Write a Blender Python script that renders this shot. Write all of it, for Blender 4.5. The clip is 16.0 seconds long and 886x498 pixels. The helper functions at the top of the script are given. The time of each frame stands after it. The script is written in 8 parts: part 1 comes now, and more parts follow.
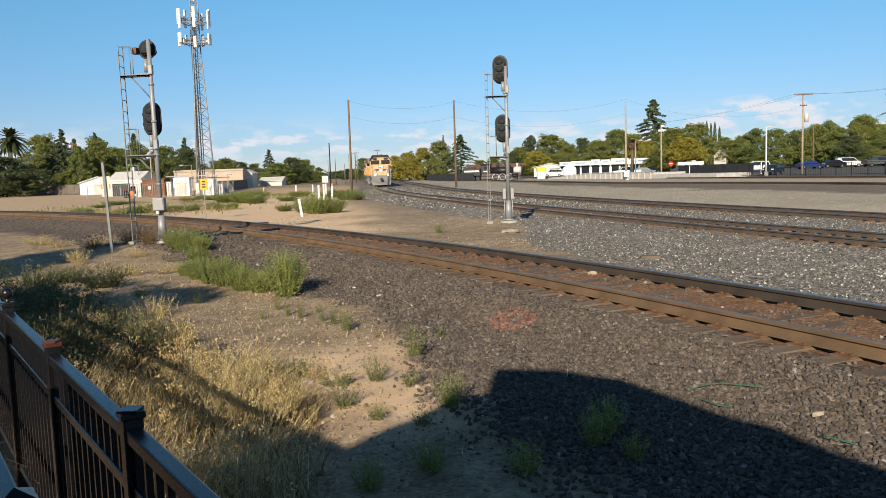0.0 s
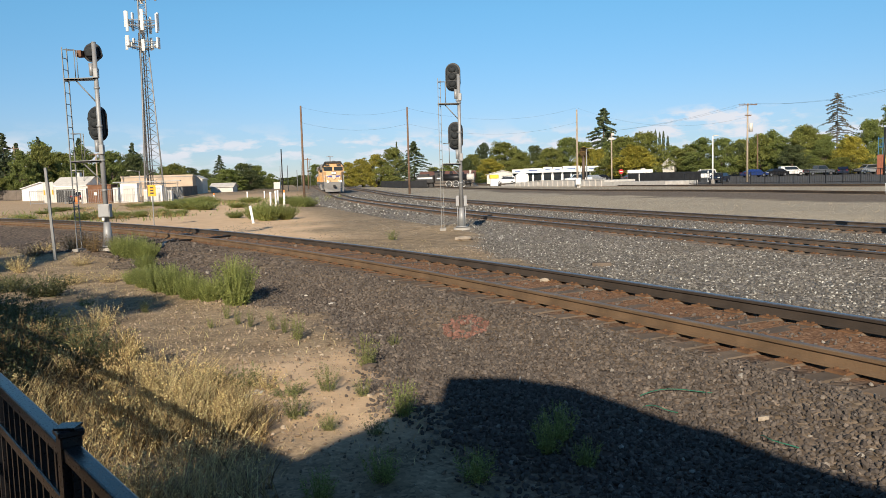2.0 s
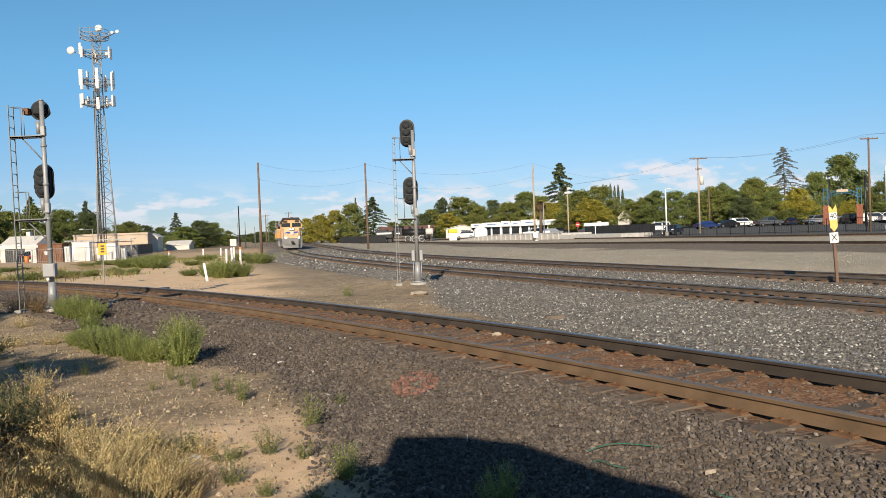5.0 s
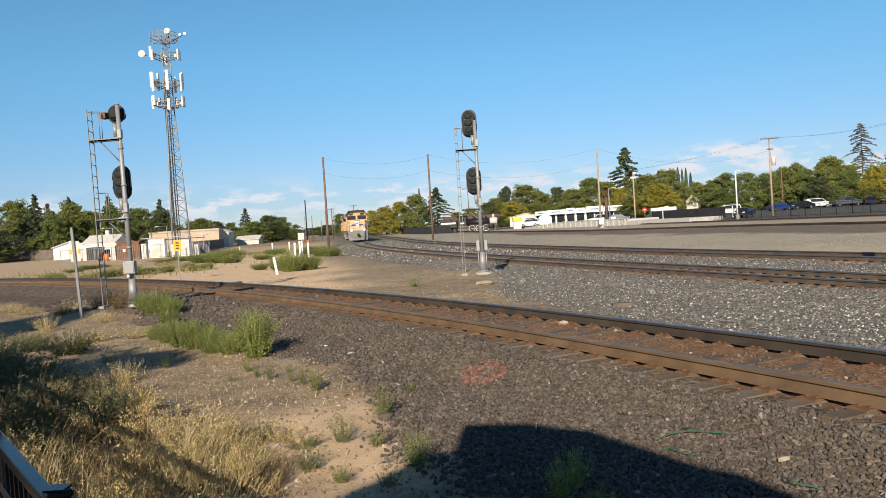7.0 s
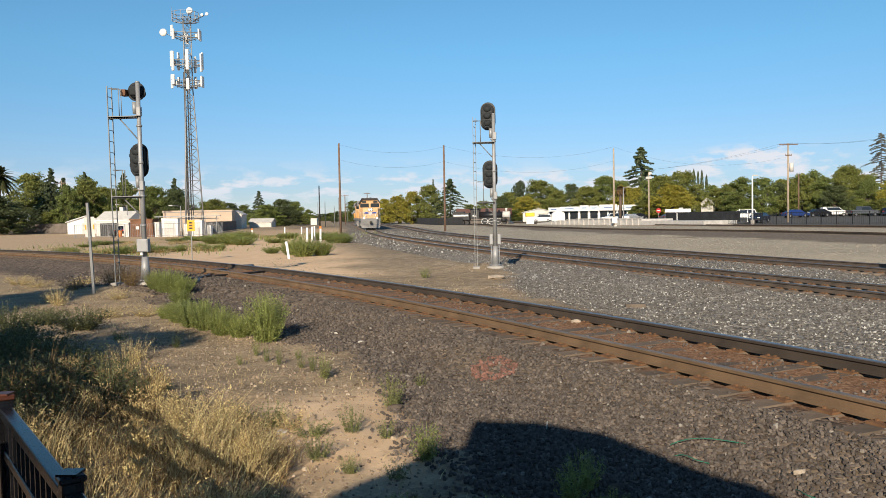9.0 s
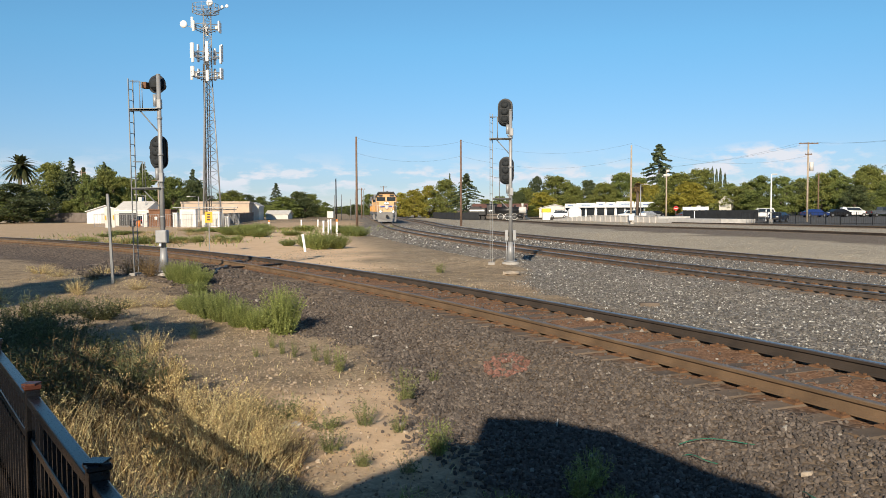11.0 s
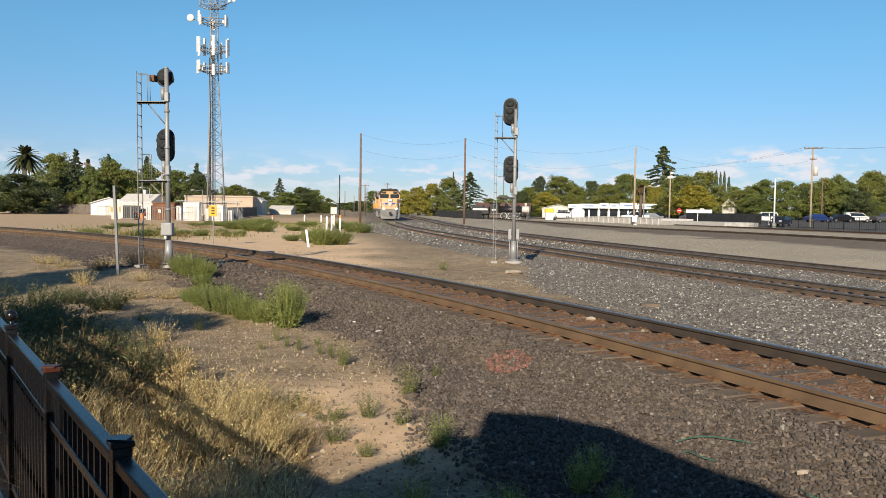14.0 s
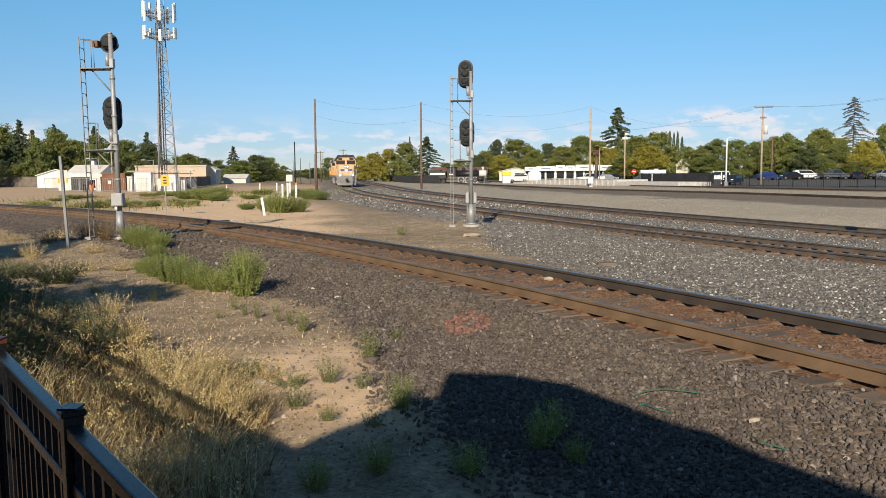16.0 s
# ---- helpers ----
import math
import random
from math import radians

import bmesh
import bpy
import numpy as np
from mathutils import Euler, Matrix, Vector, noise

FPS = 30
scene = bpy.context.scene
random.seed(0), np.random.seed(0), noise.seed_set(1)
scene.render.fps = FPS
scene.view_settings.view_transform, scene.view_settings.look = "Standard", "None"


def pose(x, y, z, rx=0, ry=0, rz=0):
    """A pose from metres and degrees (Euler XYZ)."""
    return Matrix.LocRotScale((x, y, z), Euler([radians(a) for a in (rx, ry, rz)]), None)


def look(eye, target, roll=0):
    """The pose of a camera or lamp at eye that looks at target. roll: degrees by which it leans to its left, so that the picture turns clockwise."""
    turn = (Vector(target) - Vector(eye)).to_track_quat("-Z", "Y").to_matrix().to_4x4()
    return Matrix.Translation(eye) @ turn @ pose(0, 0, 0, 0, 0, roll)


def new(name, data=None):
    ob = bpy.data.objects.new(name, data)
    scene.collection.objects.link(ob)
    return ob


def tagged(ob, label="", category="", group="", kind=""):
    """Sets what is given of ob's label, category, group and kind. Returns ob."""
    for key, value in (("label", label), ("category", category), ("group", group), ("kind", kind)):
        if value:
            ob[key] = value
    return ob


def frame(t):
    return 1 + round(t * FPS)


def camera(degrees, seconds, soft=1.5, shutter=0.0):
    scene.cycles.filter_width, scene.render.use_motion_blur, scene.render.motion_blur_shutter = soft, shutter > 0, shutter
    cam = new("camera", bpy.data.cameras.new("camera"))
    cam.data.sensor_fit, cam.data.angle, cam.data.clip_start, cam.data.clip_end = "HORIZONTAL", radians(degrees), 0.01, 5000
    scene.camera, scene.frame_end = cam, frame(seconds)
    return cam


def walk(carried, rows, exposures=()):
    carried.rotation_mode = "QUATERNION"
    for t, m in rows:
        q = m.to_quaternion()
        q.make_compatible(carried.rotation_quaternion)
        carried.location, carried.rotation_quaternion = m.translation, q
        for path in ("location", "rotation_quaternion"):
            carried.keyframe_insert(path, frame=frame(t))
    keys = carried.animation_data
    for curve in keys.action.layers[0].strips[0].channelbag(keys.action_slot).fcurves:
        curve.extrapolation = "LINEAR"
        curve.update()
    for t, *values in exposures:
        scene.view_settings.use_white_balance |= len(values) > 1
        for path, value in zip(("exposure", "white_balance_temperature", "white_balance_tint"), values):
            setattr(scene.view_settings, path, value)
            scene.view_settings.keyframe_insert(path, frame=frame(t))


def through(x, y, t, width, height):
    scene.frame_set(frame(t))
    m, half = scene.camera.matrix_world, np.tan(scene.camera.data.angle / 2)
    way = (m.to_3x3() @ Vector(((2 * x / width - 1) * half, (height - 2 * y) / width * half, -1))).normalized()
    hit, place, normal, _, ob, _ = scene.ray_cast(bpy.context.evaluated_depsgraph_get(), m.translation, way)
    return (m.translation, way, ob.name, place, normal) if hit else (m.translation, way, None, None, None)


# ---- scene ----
cam = camera(58.5, 16.0, soft=0.75)
EYE = 1.75
ROWS = [
    (0, -0.059, 0.055, -0.038, 84.39, 1.81, 1.81),
    (0.5, -0.066, 0.063, -0.039, 84.43, 1.50, 1.00),
    (1, -0.073, 0.066, -0.038, 84.48, 1.55, 0.95),
    (1.5, -0.059, 0.067, -0.035, 84.62, 1.59, 0.22),
    (2, -0.049, 0.079, -0.030, 84.78, 1.57, -1.55),
    (2.5, -0.033, 0.050, -0.027, 84.42, 1.46, -2.34),
    (3, -0.042, 0.061, -0.030, 84.17, 1.69, -3.95),
    (3.5, -0.025, 0.084, -0.050, 84.33, 2.19, -8.88),
    (4, 0.050, 0.221, -0.036, 86.11, 1.57, -5.96),
    (4.2, 0.074, 0.158, -0.043, 86.73, 1.32, -4.36),
    (6.3, 0.107, 0.157, -0.016, 90.11, 3.60, -5.06),
    (6.5, 0.092, 0.146, -0.013, 89.26, 3.83, -1.12),
    (7, 0.089, 0.059, -0.018, 88.11, 3.63, 0.17),
    (7.5, 0.067, 0.066, -0.008, 87.52, 2.67, 0.89),
    (8, 0.050, 0.157, 0.001, 86.75, 1.67, 0.47),
    (8.5, 0.006, 0.183, -0.001, 87.38, 1.15, 0.38),
    (9, 0.029, 0.130, -0.002, 87.52, 1.05, 1.07),
    (9.2, 0.043, 0.095, 0.009, 87.39, 0.83, 1.18),
    (11.5, 0.042, 0.023, 0.034, 87.12, 0.23, 2.31),
    (12, 0.014, -0.004, 0.035, 87.53, -0.04, 2.06),
    (12.5, 0.005, -0.011, 0.029, 87.70, -0.22, 2.50),
    (13, 0.014, -0.072, 0.028, 87.59, -0.49, 2.65),
    (13.5, 0.014, -0.069, 0.026, 87.31, -0.66, 2.66),
    (14, 0.016, -0.067, 0.020, 86.99, -0.81, 2.46),
    (14.5, 0.006, -0.000, 0.000, 87.87, -0.69, 0.03),
    (15, 0.016, -0.047, -0.001, 86.61, -0.73, 0.91),
    (15.5, 0.022, -0.055, -0.006, 85.44, -0.39, -0.46),
    (16, 0.029, -0.045, -0.009, 84.49, 0.32, -0.63),
]
walk(cam, [(t, pose(x, y, EYE + z, rx, ry, rz)) for t, x, y, z, rx, ry, rz in ROWS],
     [(0, 0.28), (9, 0.28), (11.5, 0.30), (12, 0.02), (12.5, 0.09), (13, 0.18), (14, 0.28), (16, 0.27)])

# ---- world and sun ----
SUN_AZ, SUN_EL = 9.5, 24.0          # the way the shadows fall, degrees right of straight ahead; height of the sun
world = bpy.data.worlds.new("sky")
scene.world = world
world.use_nodes = True
wn, wl = world.node_tree.nodes, world.node_tree.links
wn.clear()
sky = wn.new("ShaderNodeTexSky")
sky.sky_type, sky.sun_disc = "NISHITA", False
sky.sun_elevation, sky.sun_rotation = radians(SUN_EL), radians(180 + SUN_AZ)
sky.altitude = 1500.0
sky.air_density, sky.dust_density, sky.ozone_density = 1.0, 0.0, 3.0
# a low bank of fair-weather cloud near the horizon
wco = wn.new("ShaderNodeTexCoord")
wmap = wn.new("ShaderNodeMapping")
wmap.inputs["Scale"].default_value = (15.0, 15.0, 46.0)
wmap.inputs["Location"].default_value = (0.35, 0.0, 0.0)
wnoise = wn.new("ShaderNodeTexNoise")
wnoise.inputs["Scale"].default_value, wnoise.inputs["Detail"].default_value, wnoise.inputs["Roughness"].default_value = 1.5, 8.0, 0.58
wsep = wn.new("ShaderNodeSeparateXYZ")
wband = wn.new("ShaderNodeValToRGB")
wband.color_ramp.elements[0].position, wband.color_ramp.elements[0].color = 0.0, (0.2, 0.2, 0.2, 1)
wband.color_ramp.elements[1].position, wband.color_ramp.elements[1].color = 0.075, (0, 0, 0, 1)
for p, v in ((0.022, 0.45), (0.034, 0.95), (0.046, 0.9), (0.058, 0.2)):
    e = wband.color_ramp.elements.new(p)
    e.color = (v, v, v, 1)
# one larger cumulus bank off to the side
wbank = wn.new("ShaderNodeVectorMath")
wbank.operation = "DISTANCE"
wbank.inputs[1].default_value = (0.355, 0.935, 0.30)
wflat = wn.new("ShaderNodeMapping")
wflat.inputs["Scale"].default_value = (1.0, 1.0, 5.0)
wround = wn.new("ShaderNodeValToRGB")
wround.color_ramp.elements[0].position, wround.color_ramp.elements[0].color = 0.045, (0.95, 0.95, 0.95, 1)
wround.color_ramp.elements[1].position, wround.color_ramp.elements[1].color = 0.10, (0, 0, 0, 1)
wsum = wn.new("ShaderNodeMath")
wsum.operation, wsum.use_clamp = "ADD", True
wcut = wn.new("ShaderNodeValToRGB")
wcut.color_ramp.elements[0].position, wcut.color_ramp.elements[0].color = 0.46, (0, 0, 0, 1)
wcut.color_ramp.elements[1].position, wcut.color_ramp.elements[1].color = 0.58, (1, 1, 1, 1)
wmul = wn.new("ShaderNodeMath")
wmul.operation = "MULTIPLY"
wmix = wn.new("ShaderNodeMixRGB")
wmix.inputs[2].default_value = (7.9, 8.2, 8.9, 1)
wbg = wn.new("ShaderNodeBackground")
wbg.inputs["Strength"].default_value = 0.081
wout = wn.new("ShaderNodeOutputWorld")
wl.new(wco.outputs["Generated"], wmap.inputs["Vector"])
wl.new(wmap.outputs[0], wnoise.inputs["Vector"])
wl.new(wco.outputs["Generated"], wsep.inputs[0])
wl.new(wsep.outputs["Z"], wband.inputs[0])
wl.new(wnoise.outputs[0], wcut.inputs[0])
wl.new(wco.outputs["Generated"], wflat.inputs["Vector"])
wl.new(wflat.outputs[0], wbank.inputs[0])
wl.new(wbank.outputs["Value"], wround.inputs[0])
wl.new(wband.outputs[0], wsum.inputs[0])
wl.new(wround.outputs[0], wsum.inputs[1])
wl.new(wsum.outputs[0], wmul.inputs[0])
wl.new(wcut.outputs[0], wmul.inputs[1])
wl.new(wmul.outputs[0], wmix.inputs[0])
wtint = wn.new("ShaderNodeMixRGB")
wtint.blend_type = "MULTIPLY"
wtint.inputs[0].default_value = 1.0
whaze = wn.new("ShaderNodeValToRGB")
whaze.color_ramp.elements[0].position, whaze.color_ramp.elements[0].color = 0.0, (0.61, 0.655, 0.84, 1)
whaze.color_ramp.elements[1].position, whaze.color_ramp.elements[1].color = 1.0, (0.60, 0.58, 0.60, 1)
for p, c in ((0.035, (0.64, 0.71, 0.88)), (0.07, (0.73, 0.82, 0.96)), (0.2, (0.78, 1.18, 1.21)), (0.42, (0.87, 1.38, 1.34)), (0.62, (0.79, 0.90, 0.92))):
    whaze.color_ramp.elements.new(p).color = (*c, 1)
wl.new(wsep.outputs["Z"], whaze.inputs[0])
wl.new(whaze.outputs[0], wtint.inputs[2])
wl.new(sky.outputs[0], wtint.inputs[1])
wl.new(wtint.outputs[0], wmix.inputs[1])
wl.new(wmix.outputs[0], wbg.inputs["Color"])
wl.new(wbg.outputs[0], wout.inputs[0])
sun_data = bpy.data.lights.new("sun", "SUN")
sun_data.energy, sun_data.angle, sun_data.color = 5.0, radians(0.6), (1.0, 0.855, 0.665)
sun = new("sun", sun_data)
ca, ce = radians(SUN_AZ), radians(SUN_EL)
way = Vector((math.sin(ca) * math.cos(ce), math.cos(ca) * math.cos(ce), -math.sin(ce)))
sun.matrix_world = look((-40, -200, 100), Vector((-40, -200, 100)) + way)
scene.view_settings.exposure = 0.28


# ---- materials ----
def nodes_of(name):
    m = bpy.data.materials.new(name)
    m.use_nodes = True
    n, l = m.node_tree.nodes, m.node_tree.links
    return m, n, l, n["Principled BSDF"]


def ramp(n, stops):
    r = n.new("ShaderNodeValToRGB")
    els = r.color_ramp.elements
    els[0].position, els[0].color = stops[0][0], (*stops[0][1], 1)
    els[1].position, els[1].color = stops[-1][0], (*stops[-1][1], 1)
    for p, c in stops[1:-1]:
        els.new(p).color = (*c, 1)
    return r


def mix(n, l, fac, a, b, kind="MIX"):
    m = n.new("ShaderNodeMixRGB")
    m.blend_type = kind
    for k, v in ((0, fac), (1, a), (2, b)):
        if isinstance(v, (int, float)):
            m.inputs[k].default_value = v if k == 0 else (v, v, v, 1)
        elif isinstance(v, tuple):
            m.inputs[k].default_value = (*v, 1)
        else:
            l.new(v, m.inputs[k])
    return m.outputs[0]


def noise_tex(n, l, scale, detail=4.0, rough=0.55, space="Object"):
    co = n.new("ShaderNodeTexCoord")
    t = n.new("ShaderNodeTexNoise")
    t.inputs["Scale"].default_value, t.inputs["Detail"].default_value, t.inputs["Roughness"].default_value = scale, detail, rough
    l.new(co.outputs[space], t.inputs["Vector"])
    return t.outputs[0]


def surface(name, colour, rough=0.6, metal=0.0, vary=0.18, scale=6.0, fine=60.0, bump=0.1, wear=None, wear_at=0.62, piece=0.0, island=0.0):
    """A plain surface with large stains, fine grain, relief and, if wanted, worn or rusty spots."""
    m, n, l, b = nodes_of(name)
    big, small = noise_tex(n, l, scale), noise_tex(n, l, fine, 3.0)
    lo, hi = tuple(c * (1 - vary) for c in colour), tuple(min(1, c * (1 + vary)) for c in colour)
    r = ramp(n, [(0.3, lo), (0.7, hi)])
    l.new(big, r.inputs[0])
    g = ramp(n, [(0.25, (1 - vary,) * 3), (0.75, (1 + 0.0,) * 3)])
    l.new(small, g.inputs[0])
    col = mix(n, l, 0.8, r.outputs[0], g.outputs[0], "MULTIPLY")
    if wear:
        w = ramp(n, [(wear_at, (0, 0, 0)), (wear_at + 0.12, (1, 1, 1))])
        l.new(noise_tex(n, l, scale * 2.3, 6.0, 0.65), w.inputs[0])
        col = mix(n, l, w.outputs[0], col, wear)
    if piece or island:
        rnd = n.new("ShaderNodeObjectInfo").outputs["Random"] if piece else n.new("ShaderNodeNewGeometry").outputs["Random Per Island"]
        s = piece or island
        pr = ramp(n, [(0.0, (1 - s,) * 3), (1.0, (1 + s * 0.6,) * 3)])
        l.new(rnd, pr.inputs[0])
        col = mix(n, l, 1.0, col, pr.outputs[0], "MULTIPLY")
    l.new(col, b.inputs["Base Color"])
    rr = n.new("ShaderNodeMapRange")
    rr.inputs["To Min"].default_value, rr.inputs["To Max"].default_value = max(0.02, rough - 0.12), min(1, rough + 0.12)
    l.new(small, rr.inputs[0])
    l.new(rr.outputs[0], b.inputs["Roughness"])
    b.inputs["Metallic"].default_value = metal
    if bump:
        bp = n.new("ShaderNodeBump")
        bp.inputs["Strength"].default_value, bp.inputs["Distance"].default_value = bump, 0.01
        l.new(small, bp.inputs["Height"])
        l.new(bp.outputs[0], b.inputs["Normal"])
    return m


def leaf(name, a, b_, through=0.35):
    """Foliage: every leaf or clump takes its own tone between a and b_."""
    m, n, l, b = nodes_of(name)
    geo = n.new("ShaderNodeNewGeometry")
    r = ramp(n, [(0.0, a), (0.75, b_), (1.0, tuple(min(1, c * 1.45) for c in b_))])
    l.new(geo.outputs["Random Per Island"], r.inputs[0])
    big = noise_tex(n, l, 0.35, 3.0)
    g = ramp(n, [(0.3, (0.7, 0.72, 0.7)), (0.7, (1.1, 1.08, 1.0))])
    l.new(big, g.inputs[0])
    col = mix(n, l, 1.0, r.outputs[0], g.outputs[0], "MULTIPLY")
    oi = n.new("ShaderNodeObjectInfo")
    o = ramp(n, [(0.0, (0.85, 0.85, 0.85)), (1.0, (1.12, 1.1, 1.05))])
    l.new(oi.outputs["Random"], o.inputs[0])
    col = mix(n, l, 1.0, col, o.outputs[0], "MULTIPLY")
    l.new(col, b.inputs["Base Color"])
    b.inputs["Roughness"].default_value = 0.6
    tr = n.new("ShaderNodeBsdfTranslucent")
    l.new(col, tr.inputs[0])
    ms = n.new("ShaderNodeMixShader")
    ms.inputs[0].default_value = through
    l.new(b.outputs[0], ms.inputs[1])
    l.new(tr.outputs[0], ms.inputs[2])
    l.new(ms.outputs[0], n["Material Output"].inputs[0])
    return m


def glow(name, colour, strength):
    m, n, l, b = nodes_of(name)
    b.inputs["Base Color"].default_value = (*colour, 1)
    b.inputs["Emission Color"].default_value = (*colour, 1)
    b.inputs["Emission Strength"].default_value = strength
    return m


def pane(name, tint):
    """Dark glazing of cars, cabs and shops: glossy glass over a dark inside."""
    m, n, l, b = nodes_of(name)
    b.inputs["Base Color"].default_value = (*tint, 1)
    b.inputs["Roughness"].default_value = 0.06
    b.inputs["Specular IOR Level"].default_value = 0.6
    return m


def stones(name, stops, rough=0.9):
    """Loose stones: a tone for every stone, with dust on it."""
    m, n, l, b = nodes_of(name)
    r = ramp(n, stops)
    l.new(n.new("ShaderNodeNewGeometry").outputs["Random Per Island"], r.inputs[0])
    d = ramp(n, [(0.35, (0.75, 0.75, 0.75)), (0.7, (1.15, 1.12, 1.08))])
    l.new(noise_tex(n, l, 40.0), d.inputs[0])
    col = mix(n, l, 1.0, r.outputs[0], d.outputs[0], "MULTIPLY")
    l.new(col, b.inputs["Base Color"])
    b.inputs["Roughness"].default_value = rough
    return m


def ground_material():
    """Sand, three sorts of crushed stone, rusty dirt and asphalt, told apart by two masks on the sheet."""
    m, n, l, b = nodes_of("ground")
    za, zb = n.new("ShaderNodeVertexColor"), n.new("ShaderNodeVertexColor")
    za.layer_name, zb.layer_name = "zone_a", "zone_b"
    sa, sb = n.new("ShaderNodeSeparateColor"), n.new("ShaderNodeSeparateColor")
    l.new(za.outputs[0], sa.inputs[0])
    l.new(zb.outputs[0], sb.inputs[0])
    co = n.new("ShaderNodeTexCoord").outputs["Object"]

    def tex(kind, scale, **kw):
        t = n.new(kind)
        t.inputs["Scale"].default_value = scale
        for k, v in kw.items():
            t.inputs[k].default_value = v
        l.new(co, t.inputs["Vector"])
        return t
    big = tex("ShaderNodeTexNoise", 0.23, Detail=6.0, Roughness=0.6).outputs[0]
    mid = tex("ShaderNodeTexNoise", 2.2, Detail=6.0, Roughness=0.62).outputs[0]
    grain = tex("ShaderNodeTexNoise", 55.0, Detail=3.0).outputs[0]
    cell = tex("ShaderNodeTexVoronoi", 17.0)
    small = tex("ShaderNodeTexVoronoi", 38.0)
    coarse = tex("ShaderNodeTexVoronoi", 9.0)

    def tones(src, stops):
        r = ramp(n, stops)
        l.new(src, r.inputs[0])
        return r.outputs[0]

    def grey(t):
        s = n.new("ShaderNodeSeparateColor")
        l.new(t.outputs["Color"], s.inputs[0])
        return s.outputs[0]
    c1, c2, c3 = grey(cell), grey(small), grey(coarse)
    dirt = tones(mid, [(0.3, (0.245, 0.188, 0.122)), (0.52, (0.36, 0.278, 0.182)), (0.75, (0.47, 0.37, 0.25))])
    dirt = mix(n, l, 0.5, dirt, tones(c2, [(0.0, (0.35, 0.34, 0.33)), (0.35, (0.8, 0.8, 0.8)), (0.8, (1.1, 1.1, 1.1)), (1.0, (1.6, 1.55, 1.5))]), "MULTIPLY")
    dirt = mix(n, l, 0.35, dirt, tones(c1, [(0.0, (0.45, 0.44, 0.43)), (0.5, (1, 1, 1)), (1.0, (1.25, 1.25, 1.25))]), "MULTIPLY")
    dirt = mix(n, l, 0.55, dirt, tones(big, [(0.35, (0.78, 0.76, 0.74)), (0.62, (1.12, 1.12, 1.12))]), "MULTIPLY")
    dark = tones(c1, [(0.0, (0.054, 0.044, 0.036)), (0.45, (0.124, 0.100, 0.080)), (0.85, (0.186, 0.151, 0.121)), (1.0, (0.30, 0.247, 0.20))])
    dark = mix(n, l, 0.6, dark, tones(mid, [(0.3, (0.8, 0.74, 0.72)), (0.7, (1.2, 1.12, 1.05))]), "MULTIPLY")
    pale = tones(c1, [(0.0, (0.095, 0.086, 0.076)), (0.5, (0.215, 0.196, 0.172)), (0.91, (0.31, 0.285, 0.252)), (0.97, (0.44, 0.405, 0.35)), (1.0, (0.56, 0.52, 0.46))])
    pale = mix(n, l, 0.5, pale, tones(big, [(0.35, (0.78, 0.76, 0.74)), (0.65, (1.2, 1.2, 1.2))]), "MULTIPLY")
    light = tones(c2, [(0.0, (0.25, 0.218, 0.165)), (0.6, (0.42, 0.367, 0.282)), (1.0, (0.58, 0.515, 0.405))])
    light = mix(n, l, 0.5, light, tones(big, [(0.35, (0.8, 0.8, 0.8)), (0.65, (1.1, 1.1, 1.1))]), "MULTIPLY")
    sand = tones(mid, [(0.3, (0.66, 0.46, 0.28)), (0.7, (0.82, 0.60, 0.39))])
    tar = tones(mid, [(0.3, (0.085, 0.083, 0.08)), (0.7, (0.13, 0.127, 0.12))])
    rust = tones(c2, [(0.0, (0.135, 0.070, 0.038)), (0.6, (0.25, 0.138, 0.075)), (1.0, (0.36, 0.225, 0.135))])
    rust = mix(n, l, 0.5, rust, tones(mid, [(0.3, (0.7, 0.7, 0.7)), (0.7, (1.3, 1.25, 1.2))]), "MULTIPLY")
    col = mix(n, l, sb.outputs[0], dirt, sand)
    col = mix(n, l, sa.outputs[2], col, light)
    col = mix(n, l, sa.outputs[1], col, pale)
    col = mix(n, l, sa.outputs[0], col, dark)
    col = mix(n, l, sb.outputs[2], col, rust)
    col = mix(n, l, sb.outputs[1], col, tar)
    l.new(col, b.inputs["Base Color"])
    b.inputs["Roughness"].default_value = 0.95
    b.inputs["Specular IOR Level"].default_value = 0.2
    hcell = n.new("ShaderNodeMath")
    hcell.operation = "MULTIPLY"
    stone = n.new("ShaderNodeMath")
    stone.operation, stone.use_clamp = "ADD", True
    l.new(sa.outputs[0], stone.inputs[0])
    l.new(sa.outputs[1], stone.inputs[1])
    inv = n.new("ShaderNodeMath")
    inv.operation = "SUBTRACT"
    inv.inputs[0].default_value = 0.7
    l.new(cell.outputs["Distance"], inv.inputs[1])
    l.new(inv.outputs[0], hcell.inputs[0])
    l.new(stone.outputs[0], hcell.inputs[1])
    add = n.new("ShaderNodeMath")
    add.operation = "MULTIPLY_ADD"
    add.inputs[1].default_value = 0.25
    l.new(grain, add.inputs[0])
    bare = n.new("ShaderNodeMath")          # trodden dirt between the rails lies flatter than the stone
    bare.operation = "MULTIPLY_ADD"
    bare.inputs[1].default_value, bare.inputs[2].default_value = -0.85, 1.0
    l.new(sb.outputs[2], bare.inputs[0])
    flat = n.new("ShaderNodeMath")
    flat.operation = "MULTIPLY"
    l.new(hcell.outputs[0], flat.inputs[0])
    l.new(bare.outputs[0], flat.inputs[1])
    l.new(flat.outputs[0], add.inputs[2])
    add2 = n.new("ShaderNodeMath")
    add2.operation = "MULTIPLY_ADD"
    add2.inputs[1].default_value = 0.8
    l.new(mid, add2.inputs[0])
    l.new(add.outputs[0], add2.inputs[2])
